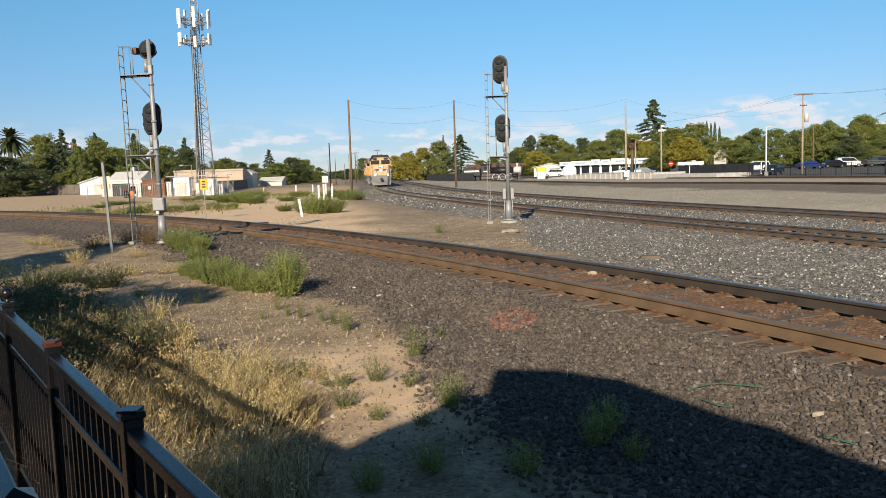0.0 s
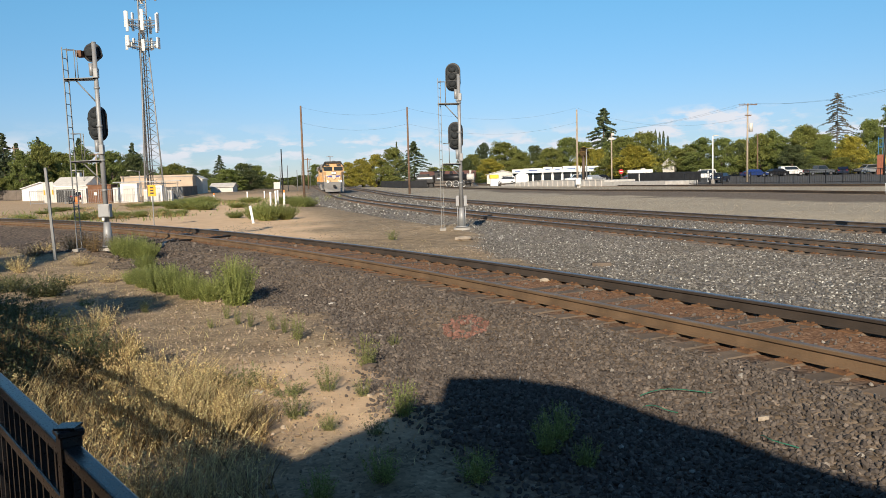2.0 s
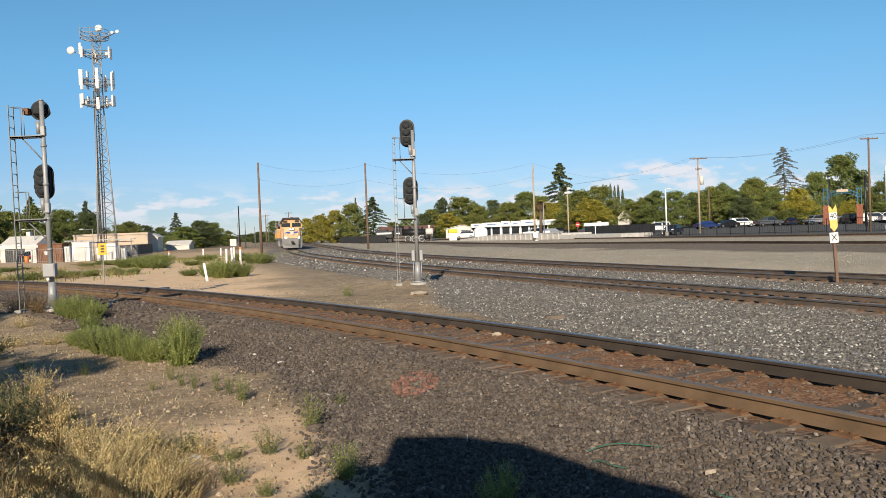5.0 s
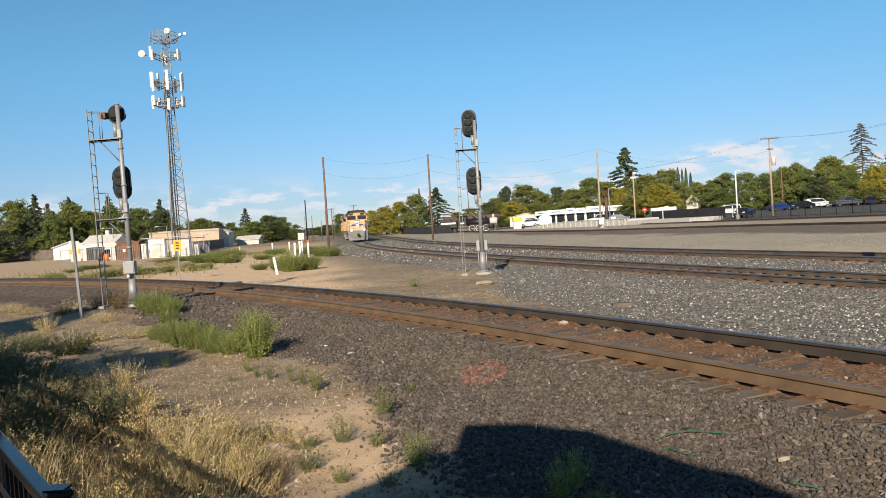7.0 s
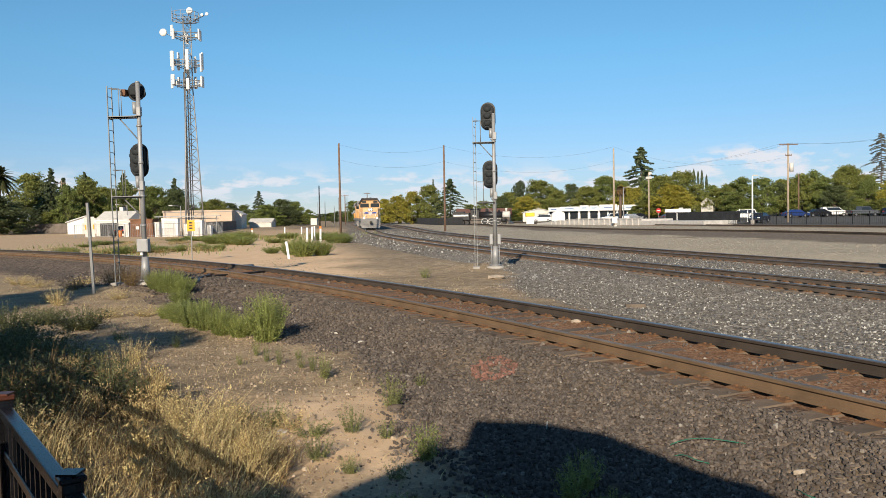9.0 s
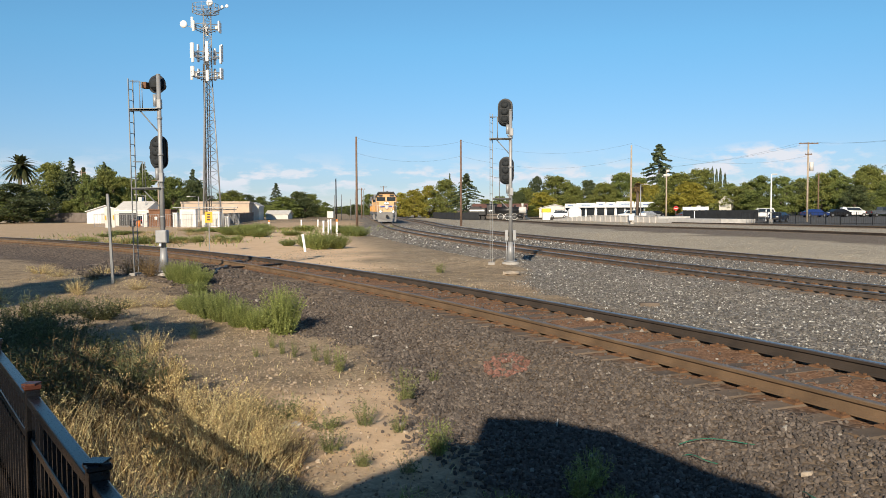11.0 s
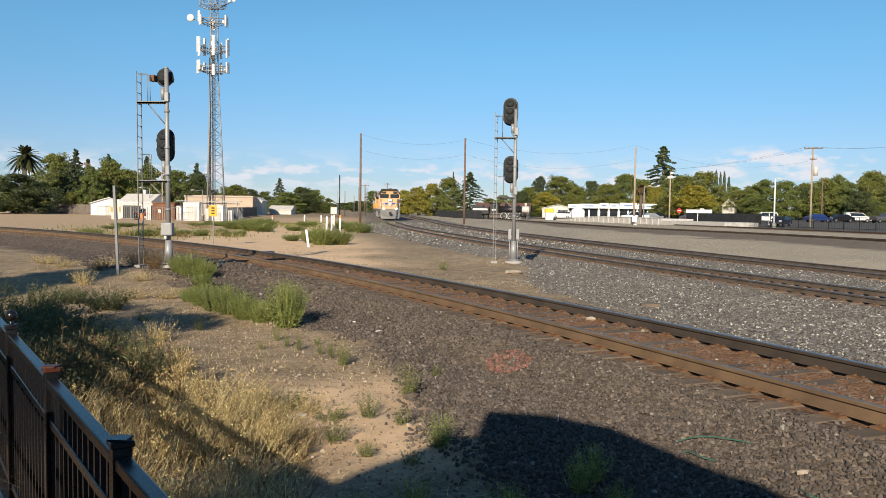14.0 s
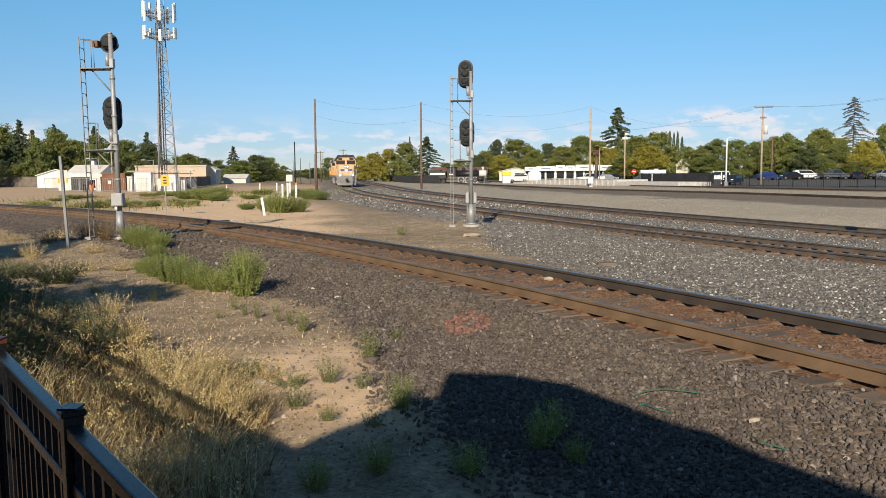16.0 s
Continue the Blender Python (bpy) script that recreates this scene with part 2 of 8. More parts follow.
    bp = n.new("ShaderNodeBump")
    bp.inputs["Strength"].default_value, bp.inputs["Distance"].default_value = 0.9, 0.022
    l.new(add2.outputs[0], bp.inputs["Height"])
    l.new(bp.outputs[0], b.inputs["Normal"])
    return m


M_GROUND = ground_material()
M_STONE_DARK = stones("ballast_dark", [(0.0, (0.063, 0.052, 0.046)), (0.5, (0.108, 0.091, 0.079)), (0.9, (0.15, 0.126, 0.108)), (0.99, (0.206, 0.173, 0.147)), (1.0, (0.351, 0.332, 0.299))])
M_STONE_PALE = stones("ballast_pale", [(0.0, (0.064, 0.06, 0.056)), (0.5, (0.145, 0.138, 0.126)), (0.85, (0.221, 0.21, 0.193)), (0.93, (0.407, 0.405, 0.383)), (1.0, (0.6, 0.605, 0.577))])
M_STONE_TAN = stones("tan_gravel", [(0.0, (0.212, 0.184, 0.138)), (0.6, (0.396, 0.345, 0.267)), (1.0, (0.515, 0.46, 0.368))])
M_STONE_DIRT = stones("pebbles", [(0.0, (0.16, 0.12, 0.085)), (0.6, (0.32, 0.25, 0.18)), (1.0, (0.43, 0.36, 0.28))])
M_RAIL_HEAD = surface("rail_head", (0.25, 0.25, 0.27), 0.36, 0.75, 0.2, 3.0, 80.0, 0.06)
M_RAIL_WORN = surface("rail_head_worn", (0.20, 0.155, 0.115), 0.5, 0.25, 0.25, 3.0, 80.0, 0.1)
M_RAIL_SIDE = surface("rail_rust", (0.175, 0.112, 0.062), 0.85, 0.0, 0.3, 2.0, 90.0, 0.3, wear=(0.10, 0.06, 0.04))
# darker copy of the rail side, with shade put into its colour
M_RAIL_SHADE = surface("rail_brown_shaded", (0.062, 0.046, 0.034), 0.85, 0.0, 0.3, 2.0, 90.0, 0.3)
M_RAIL_DARK = surface("rail_dark", (0.120, 0.092, 0.070), 0.8, 0.0, 0.3, 2.0, 90.0, 0.2)
M_TIE = surface("tie_wood", (0.165, 0.124, 0.088), 0.9, 0.0, 0.35, 3.0, 45.0, 0.5, wear=(0.27, 0.165, 0.085), wear_at=0.58, piece=0.3)
M_TIE_DARK = surface("tie_wood_dark", (0.20, 0.158, 0.122), 0.9, 0.0, 0.35, 3.0, 45.0, 0.5, piece=0.3)
M_PLATE = surface("tie_plate", (0.20, 0.105, 0.052), 0.85, 0.2, 0.35, 8.0, 90.0, 0.3)
M_GALV = surface("galvanised", (0.34, 0.345, 0.35), 0.55, 0.3, 0.14, 4.0, 70.0, 0.06, wear=(0.22, 0.21, 0.2), wear_at=0.66)
M_POST = surface("post_grey", (0.22, 0.225, 0.225), 0.6, 0.2, 0.15, 4.0, 60.0, 0.05)
M_SHIELD = surface("loco_shield", (0.62, 0.50, 0.44), 0.5, 0.0, 0.1, 2.0, 20.0, 0.02)
M_STONE_WEDGE = stones("wedge_stones", [(0.0, (0.15, 0.125, 0.095)), (0.6, (0.29, 0.245, 0.185)), (1.0, (0.42, 0.36, 0.28))])
M_LATTICE = surface("weathered_steel", (0.30, 0.305, 0.31), 0.6, 0.3, 0.14, 4.0, 70.0, 0.06)
M_HOUSING = surface("signal_housing", (0.030, 0.034, 0.037), 0.7, 0.0, 0.3, 7.0, 60.0, 0.1, wear=(0.024, 0.027, 0.031), wear_at=0.6)
M_TRAIN_PEACH = surface("loco_front", (0.62, 0.37, 0.17), 0.5, 0.0, 0.15, 0.8, 20.0, 0.05, wear=(0.45, 0.36, 0.28), wear_at=0.55)
M_BLACK = surface("black_paint", (0.018, 0.018, 0.02), 0.45, 0.0, 0.25, 5.0, 80.0, 0.06)
M_FENCE = surface("fence_paint", (0.010, 0.010, 0.012), 0.30, 0.0, 0.3, 4.0, 120.0, 0.03)
M_HOUSING.node_tree.nodes["Principled BSDF"].inputs["Specular IOR Level"].default_value = 0.2
M_COPPER = surface("copper_cap", (0.11, 0.036, 0.02), 0.45, 0.3, 0.3, 9.0, 90.0, 0.05)
M_DECK = surface("deck_board", (0.36, 0.25, 0.165), 0.8, 0.0, 0.28, 3.0, 60.0, 0.4, piece=0.2)
M_CONCRETE = surface("concrete", (0.39, 0.365, 0.33), 0.9, 0.0, 0.2, 2.0, 40.0, 0.3, wear=(0.3, 0.28, 0.25))
M_DOCK = surface("dock_concrete", (0.52, 0.50, 0.47), 0.9, 0.0, 0.15, 2.0, 40.0, 0.3, wear=(0.38, 0.36, 0.33), wear_at=0.66)
M_WOODPOLE = surface("pole_wood", (0.20, 0.125, 0.085), 0.9, 0.0, 0.3, 1.2, 30.0, 0.4)
M_PALEPOLE = surface("pole_pale", (0.42, 0.34, 0.26), 0.9, 0.0, 0.25, 1.2, 30.0, 0.4)
M_WHITE = surface("white_paint", (0.78, 0.78, 0.77), 0.55, 0.0, 0.06, 1.5, 30.0, 0.05)
M_OFFWHITE = surface("offwhite", (0.62, 0.60, 0.56), 0.7, 0.0, 0.1, 1.5, 30.0, 0.1)
M_TAN = surface("tan_stucco", (0.56, 0.44, 0.33), 0.9, 0.0, 0.1, 0.5, 12.0, 0.2)
M_BROWN = surface("brown_boards", (0.20, 0.095, 0.05), 0.8, 0.0, 0.25, 2.0, 30.0, 0.2)
M_GREYROOF = surface("grey_roof", (0.32, 0.31, 0.30), 0.85, 0.0, 0.2, 1.0, 25.0, 0.2)
M_REDROOF = surface("red_roof", (0.17, 0.085, 0.065), 0.85, 0.0, 0.2, 1.0, 25.0, 0.2)
M_MESHDARK = surface("fence_screen", (0.030, 0.032, 0.036), 0.9, 0.0, 0.3, 1.0, 30.0, 0.1)
M_BOARD = surface("weathered_boards", (0.16, 0.135, 0.115), 0.9, 0.0, 0.25, 1.0, 25.0, 0.3)
M_YELLOW = surface("sign_yellow", (0.80, 0.40, 0.02), 0.45, 0.0, 0.06, 3.0, 50.0, 0.02)
M_PALEYEL = surface("sign_pale_yellow", (0.78, 0.55, 0.16), 0.45, 0.0, 0.06, 3.0, 50.0, 0.02)
M_ORANGE = surface("orange_paint", (0.75, 0.22, 0.03), 0.5, 0.0, 0.08, 3.0, 50.0, 0.02)
M_RED = surface("red_paint", (0.55, 0.03, 0.03), 0.45, 0.0, 0.08, 3.0, 50.0, 0.02)
M_GREEN = surface("green_paint", (0.03, 0.22, 0.10), 0.5, 0.0, 0.1, 3.0, 50.0, 0.02)
M_BLUEARCH = surface("blue_steel", (0.03, 0.13, 0.22), 0.5, 0.1, 0.15, 2.0, 30.0, 0.05)
M_BRICK = surface("brick_red", (0.28, 0.10, 0.06), 0.9, 0.0, 0.25, 3.0, 20.0, 0.3)
M_TRAIN_YEL = surface("loco_yellow", (0.72, 0.36, 0.10), 0.45, 0.0, 0.12, 0.8, 20.0, 0.04, wear=(0.42, 0.22, 0.08), wear_at=0.68)
M_TRAIN_GREY = surface("loco_grey", (0.20, 0.195, 0.19), 0.55, 0.0, 0.18, 0.8, 20.0, 0.05, wear=(0.16, 0.14, 0.13))
M_TRAIN_BLUE = surface("loco_emblem_blue", (0.03, 0.06, 0.30), 0.45, 0.0, 0.1, 2.0, 20.0, 0.02)
M_DARKSTEEL = surface("dark_steel", (0.045, 0.042, 0.04), 0.7, 0.3, 0.3, 1.5, 25.0, 0.2, wear=(0.12, 0.075, 0.05))
M_GLASS = pane("dark_glass", (0.02, 0.024, 0.028))
M_TYRE = surface("tyre", (0.018, 0.018, 0.018), 0.85, 0.0, 0.2, 5.0, 60.0, 0.1)
M_RIM = surface("wheel_rim", (0.4, 0.4, 0.41), 0.35, 0.8, 0.1, 6.0, 60.0, 0.0)
M_HEADLIGHT = glow("train_headlight", (1.0, 0.93, 0.78), 4.0)
M_CARLAMP = surface("car_lamp", (0.75, 0.75, 0.74), 0.2, 0.0, 0.05, 5.0, 50.0, 0.0)
M_TAIL = surface("tail_lamp", (0.35, 0.01, 0.01), 0.25, 0.0, 0.05, 5.0, 50.0, 0.0)
M_BARK = surface("bark", (0.13, 0.095, 0.07), 0.95, 0.0, 0.3, 1.5, 14.0, 0.5)
M_SPRAY = surface("spray_paint_stone", (0.225, 0.115, 0.088), 0.9, 0.0, 0.25, 9.0, 60.0, 0.2, island=0.35)
M_TWINE = surface("green_twine", (0.015, 0.16, 0.10), 0.7, 0.0, 0.2, 9.0, 60.0, 0.0)
M_WIRE = surface("wire", (0.10, 0.10, 0.105), 0.6, 0.0, 0.1, 2.0, 30.0, 0.0)
M_ANTENNA = surface("antenna_white", (0.74, 0.74, 0.72), 0.5, 0.0, 0.06, 1.0, 20.0, 0.0)
M_STATION = surface("station_wall", (0.42, 0.33, 0.24), 0.85, 0.0, 0.12, 1.0, 25.0, 0.2)
L_OAK = leaf("leaf_green", (0.131, 0.169, 0.044), (0.266, 0.315, 0.095))
L_DARK = leaf("leaf_dark", (0.068, 0.092, 0.039), (0.149, 0.183, 0.078))
L_YEL = leaf("leaf_yellow", (0.256, 0.235, 0.036), (0.502, 0.444, 0.078))
L_OLIVE = leaf("leaf_olive", (0.142, 0.165, 0.041), (0.284, 0.306, 0.086))
L_CON = leaf("needle", (0.045, 0.068, 0.034), (0.100, 0.130, 0.062), 0.15)
L_DEAD = leaf("needle_thin", (0.10, 0.098, 0.075), (0.20, 0.19, 0.15), 0.15)
L_WEED = leaf("weed_green", (0.180, 0.215, 0.062), (0.365, 0.410, 0.145), 0.4)
L_WEED_PALE = leaf("weed_pale", (0.150, 0.165, 0.060), (0.300, 0.315, 0.135), 0.4)
L_WEED_DARK = leaf("weed_dark", (0.080, 0.090, 0.045), (0.175, 0.185, 0.088), 0.35)
L_DRY = leaf("dry_grass", (0.37, 0.27, 0.13), (0.80, 0.63, 0.35), 0.35)
L_DRYBROWN = leaf("dry_brown", (0.13, 0.085, 0.045), (0.28, 0.19, 0.09), 0.35)
L_PALM = leaf("palm_frond", (0.040, 0.048, 0.018), (0.105, 0.112, 0.04), 0.2)


# ---- building tools ----
class Geo:
    """Collects the faces of one mesh."""

    def __init__(self):
        self.v, self.f, self.s = [], [], []

    def add(self, verts, faces, smooth=False):
        k = len(self.v)
        self.v.extend(tuple(p) for p in verts)
        self.f.extend(tuple(k + i for i in f) for f in faces)
        self.s.extend([smooth] * len(faces))
        return self

    def box(self, c, size, rz=0.0, m=None):
        x, y, z = (s / 2 for s in size)
        pts = [Vector((sx * x, sy * y, sz * z)) for sz in (-1, 1) for sx, sy in ((-1, -1), (1, -1), (1, 1), (-1, 1))]
        r = m if m is not None else Matrix.Rotation(radians(rz), 3, "Z")
        return self.add([Vector(c) + r @ p for p in pts], [(3, 2, 1, 0), (4, 5, 6, 7), (0, 1, 5, 4), (1, 2, 6, 5), (2, 3, 7, 6), (3, 0, 4, 7)])

    def soft(self, c, size, b=0.02, rz=0.0, segments=2):
        """A box with rounded edges."""
        bm = bmesh.new()
        bmesh.ops.create_cube(bm, size=1.0)
        bmesh.ops.scale(bm, vec=size, verts=bm.verts)
        bmesh.ops.bevel(bm, geom=bm.edges, offset=b, segments=segments, affect="EDGES", profile=0.5)
        bm.verts.index_update()
        r = Matrix.Rotation(radians(rz), 3, "Z")
        self.add([Vector(c) + r @ v.co for v in bm.verts], [[v.index for v in f.verts] for f in bm.faces])
        bm.free()
        return self

    def tube(self, a, b, r0, r1=None, n=10, caps=True):
        a, b = Vector(a), Vector(b)
        r1 = r0 if r1 is None else r1
        q = (b - a).to_track_quat("Z", "Y")
        ring = [Vector((math.cos(2 * math.pi * i / n), math.sin(2 * math.pi * i / n), 0)) for i in range(n)]
        pts = [a + q @ (p * r0) for p in ring] + [b + q @ (p * r1) for p in ring]
        self.add(pts, [(i, (i + 1) % n, n + (i + 1) % n, n + i) for i in range(n)], n > 5)
        if caps:
            k = len(self.v) - 2 * n
            self.f += [tuple(range(k + n - 1, k - 1, -1)), tuple(range(k + n, k + 2 * n))]
            self.s += [False, False]
        return self

    def path(self, pts, r, n=6):
        """One unbroken round bar through the points."""
        pts = [Vector(p) for p in pts]
        v, f = [], []
        for k, p in enumerate(pts):
            d = (pts[min(k + 1, len(pts) - 1)] - pts[max(k - 1, 0)]).normalized()
            q = d.to_track_quat("Z", "Y")
            v += [p + q @ Vector((r * math.cos(2 * math.pi * i / n), r * math.sin(2 * math.pi * i / n), 0)) for i in range(n)]
            if k:
                f += [((k - 1) * n + i, (k - 1) * n + (i + 1) % n, k * n + (i + 1) % n, k * n + i) for i in range(n)]
        f += [tuple(range(n - 1, -1, -1)), tuple(range((len(pts) - 1) * n, len(pts) * n))]
        return self.add(v, f, n > 5)

    def ball(self, c, r, scale=(1, 1, 1), n=12, rings=7):
        c = Vector(c)
        pts, faces = [], []
        for j in range(rings + 1):
            th = math.pi * j / rings
            for i in range(n):
                ph = 2 * math.pi * i / n
                pts.append(c + Vector((r * scale[0] * math.sin(th) * math.cos(ph), r * scale[1] * math.sin(th) * math.sin(ph), r * scale[2] * math.cos(th))))
        for j in range(rings):
            for i in range(n):
                faces.append((j * n + i, (j + 1) * n + i, (j + 1) * n + (i + 1) % n, j * n + (i + 1) % n))
        return self.add(pts, faces, True)

    def prism(self, outline, a, b, axis="y"):
        """An outline of (u, z) points drawn out from a to b along x or y, or of (x, y) points along z."""
        put = {"y": lambda u, w, t: (u, t, w), "x": lambda u, w, t: (t, u, w), "z": lambda u, w, t: (u, w, t)}[axis]
        n = len(outline)
        pts = [put(u, w, a) for u, w in outline] + [put(u, w, b) for u, w in outline]
        return self.add(pts, [tuple(range(n - 1, -1, -1)), tuple(range(n, 2 * n))] + [(i, (i + 1) % n, n + (i + 1) % n, n + i) for i in range(n)])

    def mesh(self, name, mats):
        me = bpy.data.meshes.new(name)
        me.from_pydata(self.v, [], self.f)
        me.polygons.foreach_set("use_smooth", self.s)
        for m in (mats if isinstance(mats, (list, tuple)) else [mats]):
            me.materials.append(m)
        return me


def part(name, geo, material, parent, label=""):
    ob = new(name, geo.mesh(name, material) if isinstance(geo, Geo) else geo)
    ob.parent = parent
    if label:
        ob["label"] = label
    return ob


def thing(name, label, category, at, rz=0.0, group="", kind=""):
    ob = new(name)
    ob.empty_display_size = 0.3
    ob.matrix_world = pose(*at, 0, 0, rz)
    return tagged(ob, label, category, group, kind)


def single(name, geo, material, label, category, at=(0, 0, 0), rz=0.0, group="", kind=""):
    ob = new(name, geo.mesh(name, material) if isinstance(geo, Geo) else geo)
    ob.matrix_world = pose(*at, 0, 0, rz)
    return tagged(ob, label, category, group, kind)


def fast_mesh(name, verts, faces, mats, smooth=False):
    """A large mesh from arrays; all faces have the same number of corners."""
    verts, faces = np.asarray(verts, np.float32), np.asarray(faces, np.int32)
    me = bpy.data.meshes.new(name)
    k = faces.shape[1]
    me.vertices.add(len(verts))
    me.vertices.foreach_set("co", verts.ravel())
    me.loops.add(faces.size)
    me.loops.foreach_set("vertex_index", faces.ravel())
    me.polygons.add(len(faces))
    me.polygons.foreach_set("loop_start", np.arange(0, faces.size, k, dtype=np.int32))
    me.polygons.foreach_set("loop_total", np.full(len(faces), k, np.int32))
    me.polygons.foreach_set("use_smooth", np.full(len(faces), smooth))
    for m in (mats if isinstance(mats, (list, tuple)) else [mats]):
        me.materials.append(m)
    me.update()
    me.validate()
    return me


# ---- the lie of the land ----
CX, CY, RAD = -89.73, -37.85, 103.83     # the curved track's centre and radius


def ss(v, a, b):
    u = np.clip((v - a) / (b - a), 0, 1)
    return u * u * (3 - 2 * u)


def x2(y):
    """Middle of the nearer main track."""
    return np.where(y < 117, 16.95 - 0.4071 * y + 0.0013016 * y * y, -12.863 - 0.155 * (y - 117))


def d1(x, y):
    return np.hypot(x - CX, y - CY) - RAD


def off2(x, y):
    return (x - x2(y)) * 0.955


def x4(y):
    """Middle of the yard track beyond the pale gravel."""
    return np.interp(y, [0, 40, 48, 55.7, 64, 74, 85, 95.8, 140, 190, 400], [49, 35.6, 33.4, 30.9, 29.3, 26.6, 22.4, 17.9, 7.5, 1.0, -20])


def x5(y):
    """Rail at the edge of the car park."""
    return np.interp(y, [0, 55, 76.2, 92, 109.9, 150, 200, 400], [73, 50.5, 42.2, 38.4, 33.6, 20.5, 9.0, -12])


def fbm(x, y, f, seed=0):
    """Smooth value noise on arrays, two octaves."""
    out = 0
    for o, amp in ((1, 0.65), (2.3, 0.35)):
        u, v = x * f * o + 31.7 * seed, y * f * o - 17.3 * seed
        i, j = np.floor(u), np.floor(v)
        a, b = u - i, v - j
        a, b = a * a * (3 - 2 * a), b * b * (3 - 2 * b)

        def h(p, q):
            s = np.sin(p * 127.1 + q * 311.7 + seed * 74.7) * 43758.5453
            return s - np.floor(s)
        out = out + amp * ((h(i, j) * (1 - a) + h(i + 1, j) * a) * (1 - b) + (h(i, j + 1) * (1 - a) + h(i + 1, j + 1) * a) * b)
    return out - 0.5


def height(x, y):
    x, y = np.asarray(x, float), np.asarray(y, float)
    a, o = d1(x, y), off2(x, y)
    base = -0.17 - 0.13 * ss(y, 14, 50) - 0.15 * ss(y, 50, 110)
    base = base + 0.55 * ss(o, 36, 80)
    bed1 = 0.0475 - 0.013 * ss(np.abs(a), 0.8, 0.92) - 0.36 * ss(np.abs(a), 1.05, 3.6) - 0.035 * np.exp(-((np.abs(a) - 0.7525) / 0.10) ** 2)
    w1 = 1 - ss(np.abs(a), 2.2, 4.0)
    z = base * (1 - w1) + np.maximum(bed1, base) * w1
    o2 = np.abs(o - 3.0)
    bed2 = -0.315 - 0.30 * ss(o2, 4.6, 6.4)
    w2 = (1 - ss(o2, 5.0, 8.0)) * ss(a, 1.6, 3.2)
    z = z * (1 - w2) + bed2 * w2
    z = z + 0.22 * np.exp(-((x - 1.4) ** 2 + (y - 28.4) ** 2) / 3.0)
    z = z + 0.20 * np.exp(-((x + 8.6) ** 2 + (y - 21.6) ** 2) / 3.0)
    return z


def zone_dark(x, y):
    """Where the dark ballast of the curved track lies."""
    a = d1(x, y) + 1.1 * fbm(x, y, 0.55, 3) + 0.5 * fbm(x, y, 2.4, 4)
    far = ss(y, 15, 26)
    near = 0.78 * (1 - ss(y, 5.2, 8.2))
    dusty = np.exp(-((a + 1.75) / 0.55) ** 2) * np.clip(0.25 + 1.0 * fbm(x, y, 0.6, 23), 0, 0.3) * (1 - far)
    return ss(a, -3.6 - 1.4 * far - near, -2.9 - 1.2 * far - near) * (1 - ss(a, 1.5, 2.3)) * (1 - dusty)


def zone_pale(x, y):
    """Where the grey ballast of the main tracks lies."""
    o = off2(x, y) + 1.2 * fbm(x, y, 0.4, 5) + 0.5 * fbm(x, y, 2.1, 6)
    lo = -3.9 - 3.9 * (1 - ss(y, 17, 33))
    return ss(o, lo - 0.4, lo + 0.5) * (1 - ss(o, 8.6, 9.5))


def rough_ground(x, y):
    near = 1 - ss(np.hypot(x, y), 25, 60)
    on1 = 1 - ss(np.abs(d1(x, y)), 1.3, 1.9)
    return near * on1 * 0.014 * fbm(x, y, 3.2, 21) * (1 - np.exp(-((np.abs(d1(x, y)) - 0.7525) / 0.12) ** 2)) + near * (1 - on1) * (0.10 * fbm(x, y, 0.45, 1) + 0.05 * fbm(x, y, 1.9, 2) + 0.022 * fbm(x, y, 6.5, 8))


def ground_z(x, y):
    return float(height(x, y) + rough_ground(np.asarray(float(x)), np.asarray(float(y))))


def spread(lo, hi, step, far):
    """Grid lines: even between lo and hi, then ever wider out to far."""
    mid = list(np.arange(lo, hi + 1e-6, step))
    up, d, p = [], step, hi
    while p < far:
        d *= 1.09
        p += d
        up.append(p)
    dn, d, p = [], step, lo
    while p > -far:
        d *= 1.09
        p -= d
        dn.append(p)
    return np.array(dn[::-1] + mid + up)


